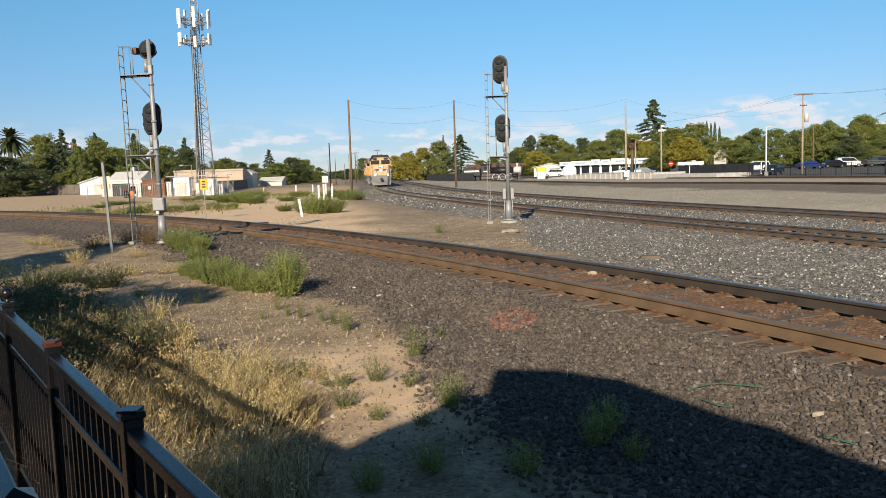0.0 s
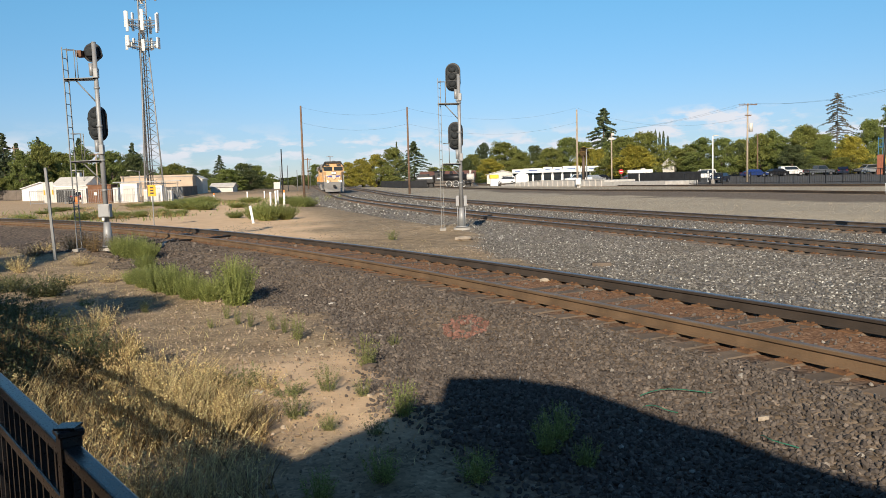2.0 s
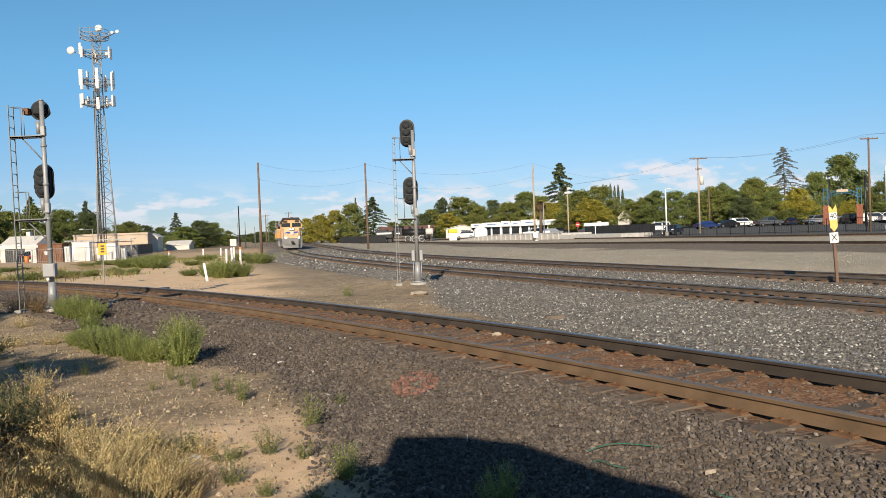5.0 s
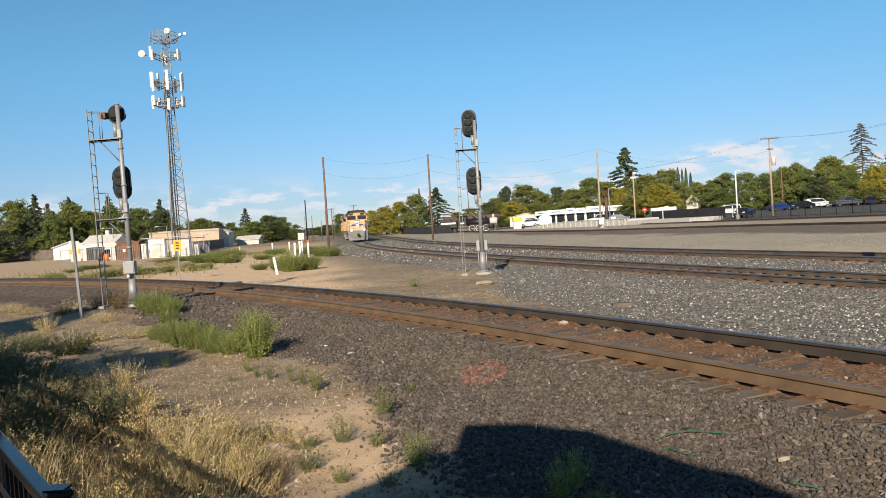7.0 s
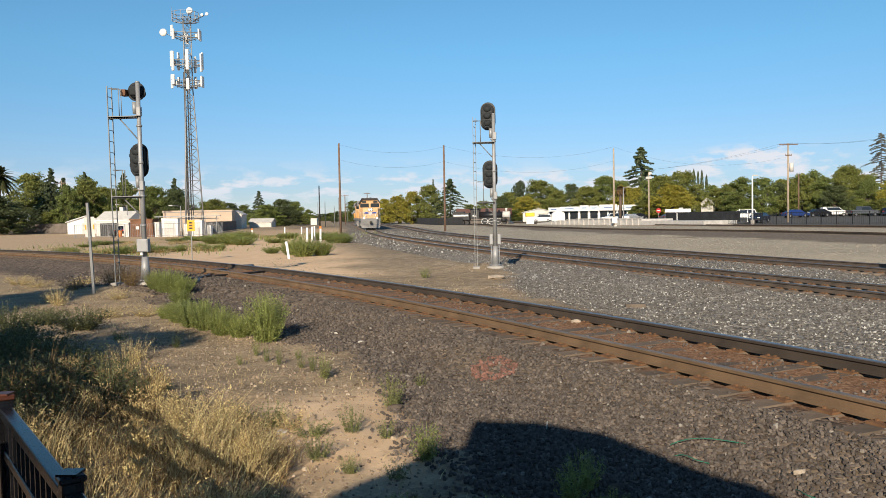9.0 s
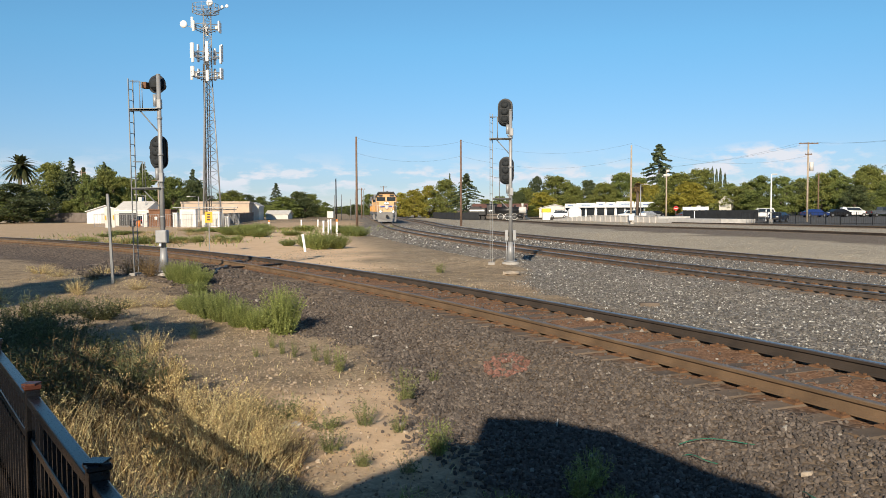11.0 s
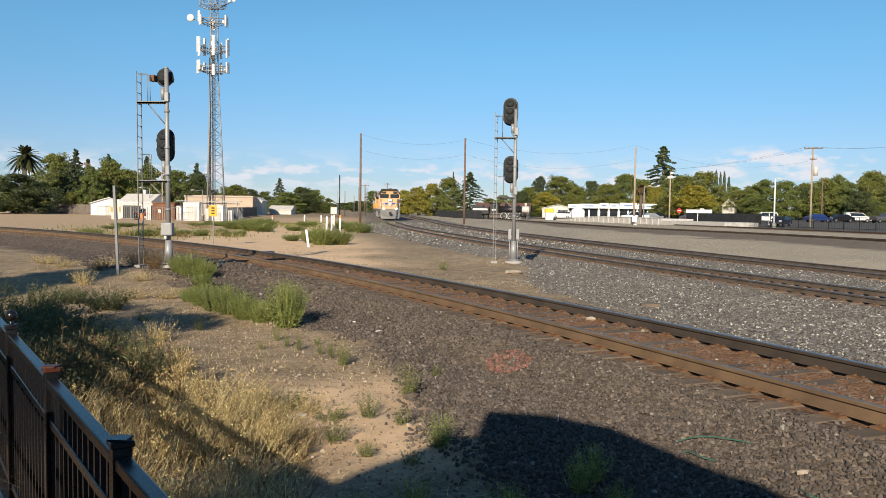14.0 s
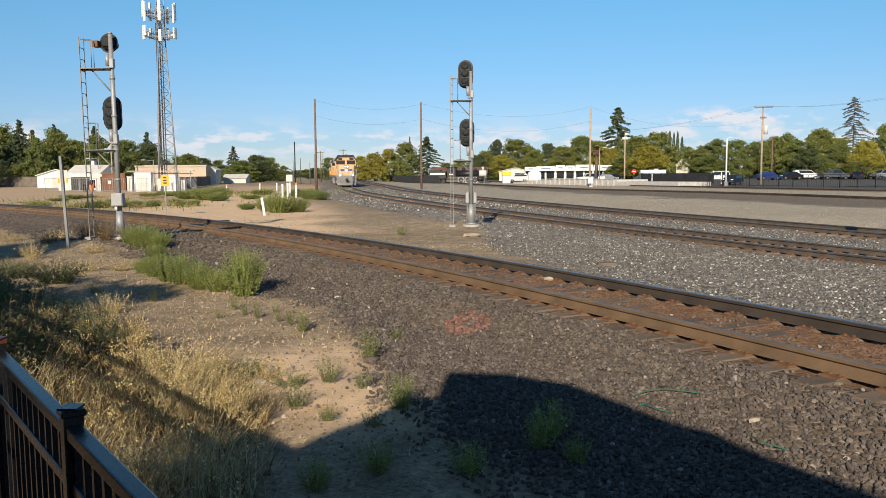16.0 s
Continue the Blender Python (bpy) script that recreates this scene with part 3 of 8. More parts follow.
def build_ground():
    xs, ys = spread(-13, 16, 0.11, 3200), spread(2.5, 30, 0.11, 3200)
    gx, gy = np.meshgrid(xs, ys)
    gz = height(gx, gy) + rough_ground(gx, gy)
    nx, ny = len(xs), len(ys)
    idx = np.arange(nx * ny).reshape(ny, nx)
    faces = np.stack([idx[:-1, :-1], idx[:-1, 1:], idx[1:, 1:], idx[1:, :-1]], -1).reshape(-1, 4)
    me = fast_mesh("ground", np.stack([gx, gy, gz], -1).reshape(-1, 3), faces, M_GROUND, True)
    x, y = gx.ravel(), gy.ravel()
    a, o = d1(x, y), off2(x, y)
    n1 = fbm(x, y, 0.3, 7)
    dark = zone_dark(x, y)
    q4 = np.abs(x - x4(y)) * 0.9
    q5 = np.abs(x - x5(y)) * 0.9
    dark = np.maximum(dark, 0.75 * (1 - ss(q4 + 2 * n1, 2.2, 3.2)))
    dark = np.maximum(dark, 0.8 * ss(o + 5 * n1, 19.5, 21.5) * (1 - ss(x - x4(y), 1.2, 2.4)))
    pale = zone_pale(x, y)
    light = ss(o, 8.6, 9.4) * (1 - ss(x - x5(y), -1.5, -0.3))
    sand = (1 - ss(np.abs(x + 10.5 + 0.13 * (y - 37) + 5 * n1), 4.2, 8.0)) * ss(a, 2.0, 3.2) * (1 - ss(y, 95, 130)) * (1 - ss(o, -9, -5))
    sand = np.maximum(sand, 0.8 * (1 - ss(np.hypot((x + 0.75) / 1.7, (y - 7.25) / 1.75), 0.6, 1.2)))
    sand = np.maximum(sand, 0.5 * ss(a + 3 * n1, 2.5, 6.0) * ss(-x, 12, 18) * (1 - ss(y, 130, 170)))
    tar = ss(x - x5(y), 1.5, 3.0) * ss(o, 38, 42)
    rust = (1 - ss(np.abs(a) + 0.25 * fbm(x, y, 2.0, 9), 0.75, 1.15))
    rust = np.maximum(rust, 0.55 * (1 - ss(q5, 1.2, 2.2)))
    rust = np.maximum(rust, 0.35 * (1 - ss(np.abs(np.abs(o - 3) - 3.0), 0.8, 1.6)))
    rust = np.maximum(rust, 0.45 * ss(fbm(x, y, 0.5, 11), 0.10, 0.3) * ss(x, 0.8, 2.2) * (1 - ss(np.abs(a + 2.3), 0.5, 1.4)))
    one = np.ones_like(x)
    for name, cols in (("zone_a", (dark, pale, light, one)), ("zone_b", (sand, tar, rust, one))):
        at = me.color_attributes.new(name, "FLOAT_COLOR", "POINT")
        at.data.foreach_set("color", np.stack(cols, -1).astype(np.float32).ravel())
    return single("ground", me, M_GROUND, "dry sandy ground with dark and pale crushed stone beds", "ground", kind="structure")


build_ground()


# ---- tracks ----
def rail_outline(h=0.14):
    """Half section of a flat-bottomed rail, mirrored: foot, web, head."""
    half = [(0.076, 0.0), (0.076, 0.012), (0.016, 0.032), (0.011, h - 0.05), (0.034, h - 0.038), (0.037, h - 0.010), (0.028, h)]
    return [(x, z) for x, z in half] + [(-x, z) for x, z in half[::-1]]


def rail_mesh(line, side, base, head, mat_side):
    """A rail along a middle line of (x, y, z), `side` metres to its right."""
    out = rail_outline()
    n = len(out)
    pts, faces = [], []
    line = np.asarray(line)
    tang = np.gradient(line[:, :2], axis=0)
    tang /= np.linalg.norm(tang, axis=1)[:, None]
    nor = np.stack([tang[:, 1], -tang[:, 0]], -1)
    for (x, y, z), (nx, ny) in zip(line, nor):
        for u, w in out:
            pts.append((x + nx * (side + u), y + ny * (side + u), z + base + w))
    for k in range(len(line) - 1):
        for i in range(n):
            j = (i + 1) % n
            faces.append((k * n + i, (k + 1) * n + i, (k + 1) * n + j, k * n + j))
    me = fast_mesh("rail", pts, faces, [mat_side, head])
    ids = np.tile([1 if i in (5, 6, 7) else 0 for i in range(n)], len(line) - 1).astype(np.int32)
    me.polygons.foreach_set("material_index", ids)
    return me


def tie_mesh(mat, length=2.45, width=0.225, depth=0.17, seed=0):
    """A sawn tie with worn, slightly split ends."""
    r = random.Random(seed)
    g = Geo()
    bm = bmesh.new()
    bmesh.ops.create_cube(bm, size=1.0)
    bmesh.ops.scale(bm, vec=(length, width, depth), verts=bm.verts)
    bmesh.ops.bevel(bm, geom=bm.edges, offset=0.014, segments=1, affect="EDGES")
    for v in bm.verts:
        v.co += Vector((r.uniform(-0.02, 0.02) if abs(v.co.x) > 1.1 else 0, r.uniform(-0.008, 0.008), r.uniform(-0.006, 0.004)))
    bm.verts.index_update()
    g.add([v.co for v in bm.verts], [[v.index for v in f.verts] for f in bm.faces])
    bm.free()
    return g.mesh("tie", mat)


def plate_mesh(spikes=True):
    g = Geo().box((0, 0, 0.010), (0.34, 0.19, 0.02))
    for u in (-0.095, 0.095):
        for w in (-0.045, 0.05):
            g.box((u, w, 0.028), (0.026, 0.022, 0.02))
    return g.mesh("tie_plate", M_PLATE)


def along(points, step):
    """Even steps along a polyline: places and headings."""
    p = np.asarray(points, float)
    seg = np.linalg.norm(np.diff(p[:, :2], axis=0), axis=1)
    s = np.r_[0, np.cumsum(seg)]
    t = np.arange(0, s[-1], step)
    xyz = np.stack([np.interp(t, s, p[:, k]) for k in range(3)], -1)
    head = np.gradient(xyz[:, :2], axis=0)
    return xyz, np.degrees(np.arctan2(head[:, 1], head[:, 0]))


def build_track(label, line, rail_mats, head_mats, tie_mat, tie_top, parts, spacing=0.495, group="railway tracks"):
    """A track: two rails and its ties; ties of the stretch `parts` are pieces of their own with their plates, the rest are joined."""
    track = thing("railway_track", label, "railway track", (0, 0, 0), group=group, kind="structure")
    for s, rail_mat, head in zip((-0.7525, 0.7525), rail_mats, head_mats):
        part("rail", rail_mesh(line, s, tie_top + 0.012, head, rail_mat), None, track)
    meshes = [tie_mesh(tie_mat, seed=k) for k in range(4)]
    plate = plate_mesh()
    rest, restf, r = [], [], random.Random(5)
    cube = np.array([(x, y, z) for z in (-0.17, 0) for x, y in ((-1.3, -0.11), (1.3, -0.11), (1.3, 0.11), (-1.3, 0.11))])
    cf = np.array([(4, 5, 6, 7), (0, 1, 5, 4), (1, 2, 6, 5), (2, 3, 7, 6), (3, 0, 4, 7)])
    for (x, y, z), h in zip(*along(line, spacing)):
        turn = h + 90 + r.uniform(-1.2, 1.2)
        slip = r.uniform(-0.05, 0.05)
        if parts(x, y):
            t = part("tie", meshes[r.randrange(4)], None, track)
            c, s = math.cos(radians(turn)), math.sin(radians(turn))
            t.matrix_basis = pose(x + c * slip, y + s * slip, z + tie_top - 0.085 + r.uniform(-0.008, 0.004), 0, 0, turn)
            for u in (-0.7525, 0.7525):
                p = part("tie_plate", plate, None, t)
                p.matrix_basis = pose(u - slip, 0, 0.083)
        else:
            m = np.array(pose(x, y, z + tie_top, 0, 0, turn))
            restf.append(cf + 8 * len(rest))
            rest.append(cube @ m[:3, :3].T + m[:3, 3])
    if rest:
        tagged(part("far_ties", fast_mesh("far_ties", np.concatenate(rest), np.concatenate(restf), tie_mat), None, track), kind="stuff")
    return track


ang = np.radians(np.linspace(15, 68, 240))
curve = np.stack([CX + RAD * np.cos(ang), CY + RAD * np.sin(ang), 0 * ang], -1)
# the far rail gets the darker side colour that holds the shade
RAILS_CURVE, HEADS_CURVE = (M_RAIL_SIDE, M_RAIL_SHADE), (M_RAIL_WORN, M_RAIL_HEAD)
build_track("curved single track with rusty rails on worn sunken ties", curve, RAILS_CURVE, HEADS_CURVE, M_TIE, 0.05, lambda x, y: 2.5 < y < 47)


def straight_line(off, y0, y1):
    y = np.linspace(y0, y1, 160)
    return np.stack([x2(y) + off / 0.955, y, 0 * y - 0.295], -1)


build_track("main track with dark rails on grey stone ballast", straight_line(0, -20, 420), (M_RAIL_DARK, M_RAIL_DARK), (M_RAIL_HEAD, M_RAIL_HEAD), M_TIE_DARK, 0.0, lambda x, y: 10 < y < 75)
build_track("second main track with dark rails on grey stone ballast", straight_line(6.0, -20, 420), (M_RAIL_DARK, M_RAIL_DARK), (M_RAIL_HEAD, M_RAIL_HEAD), M_TIE_DARK, 0.0, lambda x, y: 14 < y < 75)


def yard_line(fx, lift=0.0):
    y = np.linspace(-20, 390, 150)
    return np.stack([fx(y), y, height(fx(y), y) + lift], -1)


build_track("rusty yard track in dark ballast beyond pale gravel", yard_line(x4, 0.02), (M_RAIL_SHADE, M_RAIL_SHADE), (M_RAIL_SIDE, M_RAIL_SIDE), M_TIE_DARK, 0.0, lambda x, y: False)
build_track("disused rusty siding along the car park fence", yard_line(x5, 0.02), (M_RAIL_SHADE, M_RAIL_SHADE), (M_RAIL_SIDE, M_RAIL_SIDE), M_TIE_DARK, 0.0, lambda x, y: False)


# ---- the station's corner behind the camera, whose roof throws the big shadow ----
def build_station():
    st = thing("station_building", "tan station building with a broad overhanging roof beside the railway", "building", (-0.92, -0.25, 0), kind="structure")
    outline = [Vector(p) for p in ((-0.2, -0.06), (0.36, -0.16), (0.86, -0.52), (1.2, -1.15), (1.48, -1.62), (1.68, -1.82), (1.84, -2.26), (2.06, -2.68), (2.45, -3.35), (4.6, -7.1), (-0.6, -17.0), (-8.1, -15.0), (-1.22, -1.95), (-0.5, -0.92), (-0.29, -0.88))]
    mid = sum(outline, Vector((0, 0))) / len(outline)

    def slab(z0, z1, inset):
        p = [q + (mid - q).normalized() * inset for q in outline]
        return Geo().prism([(q.x, q.y) for q in p[::-1]], z0, z1, "z")
    part("roof", slab(3.12, 3.3, 0.0), M_GREYROOF, st)
    part("fascia", slab(2.98, 3.116, 0.06), M_WHITE, st)
    part("wall", slab(-0.5, 2.976, 0.9), M_STATION, st)
    # unseen wall along the board walk's inner edge, added to shade the railing
    part("shade_wall", Geo().soft((-0.63, 0.07, 0.80), (2.0, 0.15, 2.66), 0.02, math.degrees(math.atan2(0.795, -0.606))), M_BOARD, st)


build_station()


# ---- fences at the platform's edge ----
DIR = Vector((-0.606, 0.795, 0)).normalized()
HEAD = math.degrees(math.atan2(DIR.y, DIR.x))
FTOP, FDECK = 1.0, -0.06


def post(parent, p, cap, r=0.03, top=FTOP, ball=False):
    g = Geo().soft((p.x, p.y, (top + FDECK - 0.3) / 2), (2 * r, 2 * r, top - FDECK + 0.3), 0.004, HEAD, 1)
    ob = part("post", g, M_FENCE, parent)
    c = Geo().soft((p.x, p.y, top + 0.004), (2 * r + 0.014, 2 * r + 0.014, 0.022), 0.005, HEAD, 1)
    c.prism([(p.x + sx * 0.03, p.y + sy * 0.03) for sx, sy in ((-1, -1), (1, -1), (1, 1), (-1, 1))], top + 0.015, top + 0.022, "z")
    if ball:
        c.tube((p.x, p.y, top), (p.x, p.y, top + 0.05), 0.014).ball((p.x, p.y, top + 0.075), 0.034)
    part("cap", c, cap, ob, "rusty copper-coloured post cap" if cap is M_COPPER else "")


def panel(parent, a, b, top):
    """Rails and balusters between two posts."""
    mid, length = (a + b) / 2, (b - a).length - 0.06
    g = Geo().soft((mid.x, mid.y, top - 0.055), (length, 0.05, 0.042), 0.006, HEAD)
    part("top_rail", g, M_FENCE, parent)
    for z, name in ((top - 0.235, "middle_rail"), (FDECK + 0.09, "bottom_rail")):
        part(name, Geo().soft((mid.x, mid.y, z), (length, 0.034, 0.04), 0.004, HEAD, 1), M_FENCE, parent)
    n = max(2, round(length / 0.10))
    bar = Geo().box((0, 0, (top - 0.07 + FDECK + 0.1) / 2), (0.020, 0.020, top - 0.07 - FDECK - 0.1)).mesh("baluster", M_FENCE)
    for k in range(n):
        p = a + (b - a) * ((k + 0.5) / n)
        o = part("baluster", bar, None, parent)
        o.matrix_basis = pose(p.x, p.y, 0, 0, 0, HEAD)


def build_fence():
    f = thing("railing", "black painted metal railing with square posts and thin balusters", "railing", (0, 0, 0))
    p1 = Vector((-1.11, 2.38, 0))
    marks = [-2.8, -1.4, 0, 1.34, 2.80, 4.26, 5.7]
    for k, s in enumerate(marks):
        post(f, p1 + DIR * s, M_COPPER if k == 3 else M_FENCE, ball=(k == 4))
    for s, t in zip(marks, marks[1:]):
        panel(f, p1 + DIR * s, p1 + DIR * t, FTOP)
    h = thing("handrail", "black metal handrail along a board walk inside the railing", "railing", (0, 0, 0))
    a = Vector((-1.075, 1.70, 0))
    for k in range(4):
        q = a + DIR * (1.5 * k)
        g = Geo().soft((q.x, q.y, (FTOP + FDECK) / 2), (0.075, 0.075, FTOP - FDECK), 0.004, HEAD, 1)
        ob = part("post", g, M_FENCE, h)
        r = 0.043
        turn = Matrix.Rotation(radians(HEAD), 3, "Z")
        c = Geo().soft((q.x, q.y, FTOP + 0.012), (2 * r, 2 * r, 0.03), 0.004, HEAD, 1)
        c.add([q + turn @ Vector((sx * r, sy * r, 0)) + Vector((0, 0, FTOP + 0.0275)) for sx, sy in ((-1, -1), (1, -1), (1, 1), (-1, 1))] + [q + Vector((0, 0, FTOP + 0.052))],
              [(0, 1, 4), (1, 2, 4), (2, 3, 4), (3, 0, 4)])
        part("cap", c, M_FENCE, ob, "black pyramid post cap")
    panel(h, a, a + DIR * 1.5, FTOP + 0.03)
    for k in (1, 2):
        b = a + DIR * (1.5 * k + 0.75)
        for z, name in ((FTOP - 0.03, "top_rail"), (FTOP - 0.45, "middle_rail")):
            part(name, Geo().soft((b.x, b.y, z), (1.42, 0.045, 0.042), 0.006, HEAD), M_FENCE, h)


build_fence()


def build_deck():
    d = thing("board_walk", "weathered brown board walk beside the railing", "deck", (0, 0, 0), kind="structure")
    nrm = Vector((DIR.y, -DIR.x, 0)) * -1
    board = Geo().soft((0, 0, 0), (0.135, 1.9, 0.035), 0.006, 0, 1).mesh("board", M_DECK)
    p1 = Vector((-1.11, 2.38, 0))
    for k in range(70):
        p = p1 + DIR * (-3.4 + 0.147 * k) + nrm * 1.02
        o = part("board", board, None, d)
        o.matrix_basis = pose(p.x, p.y, FDECK - 0.02, 0, 0, HEAD)
    g = Geo()
    for s in (0.1, 1.9):
        c = p1 + DIR * 1.7 + nrm * s
        g.box((c.x, c.y, FDECK - 0.14), (10.3, 0.05, 0.19), HEAD)
    part("joist", g, M_BOARD, d)


build_deck()


# ---- signals ----
def oval(w, h, n=10):
    """Outline of a plate with round top and bottom."""
    r = w / 2
    pts = [(r * math.cos(math.pi * i / n), h / 2 - r + r * math.sin(math.pi * i / n)) for i in range(n + 1)]
    return pts + [(-x, -z) for x, z in pts]


def three_lamp_head(parent, x, z, rz):
    """Black oval backboard with three hooded lamps turned away down the line, its ribbed housing towards the station."""
    head = part("signal_head", Geo().prism(oval(0.50, 0.94), 0.0, 0.02, "y"), M_BLACK, parent, "black oval signal backboard with grey housing")
    head.matrix_basis = pose(x, 0.27, z, 0, 0, 180 - rz)
    rim = Geo()
    o = oval(0.50, 0.94)
    for p, q in zip(o, o[1:] + o[:1]):
        rim.tube((p[0], 0.0, p[1]), (q[0], 0.0, q[1]), 0.011, 0.011, 5)
    part("rim", rim, M_BLACK, head)
    part("housing", Geo().prism(oval(0.42, 0.84), 0.02, 0.13, "y").prism(oval(0.36, 0.76), 0.13, 0.17, "y"), M_HOUSING, head, "dark grey weathered housing")
    for k in (-0.13, 0.13):
        part("hinge", Geo().soft((0.19, 0.14, k), (0.03, 0.07, 0.09), 0.008), M_HOUSING, head)
    for k in (-0.24, 0.0, 0.24):
        part("lamp_drum", Geo().ball((0, 0.165, k), 0.135, (1.0, 0.55, 0.82), 14, 8).tube((0, 0.16, k + 0.085), (0, 0.245, k + 0.06), 0.02, 0.02, 6), M_HOUSING, head)
    part("housing_seam", Geo().box((0, 0.172, 0.13), (0.33, 0.012, 0.016)).box((0, 0.172, -0.13), (0.33, 0.012, 0.016)), M_BLACK, head)
    for k in (-0.255, 0.0, 0.255):
        hood, n, v, f = Geo(), 14, [], []
        for i in range(n + 1):
            t = math.pi * (-0.3 + 1.6 * i / n)
            c, q = math.cos(t), math.sin(t)
            v += [(0.115 * c, 0.0, k + 0.115 * q), (0.105 * c, -0.27, k - 0.02 + 0.105 * q), (0.099 * c, -0.27, k - 0.02 + 0.099 * q), (0.109 * c, 0.0, k + 0.109 * q)]
            if i:
                m = 4 * i
                f += [(m - 4 + j, m + j, m + (j + 1) % 4, m - 4 + (j + 1) % 4) for j in range(4)]
        hood.add(v, f, True)
        part("hood", hood, M_BLACK, head)
        part("lens", Geo().tube((0, -0.004, k), (0, -0.018, k), 0.09, 0.085, 14), M_GLASS, head, "dark unlit lens")
    return head


def round_head(parent, x, z, rz):
    head = part("signal_head", Geo().tube((0, 0, 0), (0, 0.02, 0), 0.26, 0.26, 22), M_BLACK, parent, "black round signal backboard with one lamp")
    head.matrix_basis = pose(x, 0.27, z, 0, 0, 180 - rz)
    part("housing", Geo().ball((0, 0.06, 0), 0.19, (1, 0.85, 1), 16, 10).soft((0, 0.16, -0.02), (0.2, 0.12, 0.2), 0.03), M_HOUSING, head)
    part("hood", Geo().tube((0, -0.01, 0), (0, -0.30, -0.02), 0.12, 0.11, 14, False), M_BLACK, head)
    part("side_box", Geo().soft((0.30, 0.10, -0.03), (0.16, 0.22, 0.17), 0.012), M_BROWN, head, "rusty brown box")
    return head


def bracket(parent, z, reach, drop, guard):
    """A landing on the mast: angle, diagonal brace and guard hoop."""
    g = Geo().box((-reach / 2, 0, z), (reach, 0.20, 0.035)).box((-reach / 2, -0.09, z + 0.01), (reach, 0.02, 0.06)).box((-reach / 2, 0.09, z + 0.01), (reach, 0.02, 0.06))
    part("landing", g, M_POST, parent)
    part("brace", Geo().tube((-reach * 0.66, 0, z - 0.02), (-0.04, 0, z - drop), 0.018, 0.018, 6), M_POST, parent)
    if guard:
        r = Geo().path([(-reach * 0.62, 0.08, z), (-reach * 0.62, 0.08, z + guard), (-reach * 0.95, 0.08, z + guard)], 0.014)
        r.path([(-reach * 0.62, -0.08, z), (-reach * 0.62, -0.08, z + guard), (-reach * 0.95, -0.08, z + guard)], 0.014)
        part("guard_rail", r, M_POST, parent)


def ladder(parent, x, top, bottom=0.0, lean=0.0):
    lad = part("ladder", Geo().box((x, -0.09, (top + bottom) / 2), (0.02, 0.035, top - bottom)).box((x + lean, 0.16, (top + bottom) / 2), (0.02, 0.035, top - bottom)), M_POST, parent)
    rung = Geo()
    z = bottom + 0.3
    while z < top - 0.05:
        rung.tube((x, -0.09, z), (x + lean, 0.16, z), 0.010, 0.010, 6)
        z += 0.3
    part("rungs", rung, M_POST, lad)
    part("ladder_foot", Geo().soft((x + lean / 2, 0.03, bottom + 0.02), (0.22, 0.45, 0.09), 0.01), M_CONCRETE, parent)


def mast(parent, top):
    g = Geo().tube((0, 0, 0.75), (0, 0, top), 0.066, 0.054, 16)
    ob = part("mast", g, M_GALV, parent)
    part("mast_cap", Geo().tube((0, 0, top), (0, 0, top + 0.03), 0.07, 0.05, 14), M_GALV, ob)
    b = Geo().tube((0, 0, 0.10), (0, 0, 0.75), 0.135, 0.085, 16).tube((0, 0, 0.08), (0, 0, 0.12), 0.21, 0.21, 16)
    part("base_casting", b, M_GALV, parent)
    part("foundation", Geo().tube((0, 0, -0.25), (0, 0, 0.07), 0.30, 0.29, 18), M_CONCRETE, parent, "pale concrete footing")
    for z in (1.6, 2.4, 3.3, 4.3):
        if z < top - 0.3:
            part("clamp", Geo().tube((0, 0, z - 0.03), (0, 0, z + 0.03), 0.075, 0.075, 14), M_GALV, ob)
    return ob


def necks(parent, z):
    g = Geo().tube((-0.10, -0.02, z), (-0.10, -0.02, z + 0.32), 0.05, 0.06, 12).tube((-0.10, -0.02, z - 0.06), (0.0, 0, z - 0.02), 0.035, 0.035, 10)
    g.soft((0.03, -0.05, z + 0.06), (0.12, 0.14, 0.26), 0.02)
    part("neck", g, M_GALV, parent)


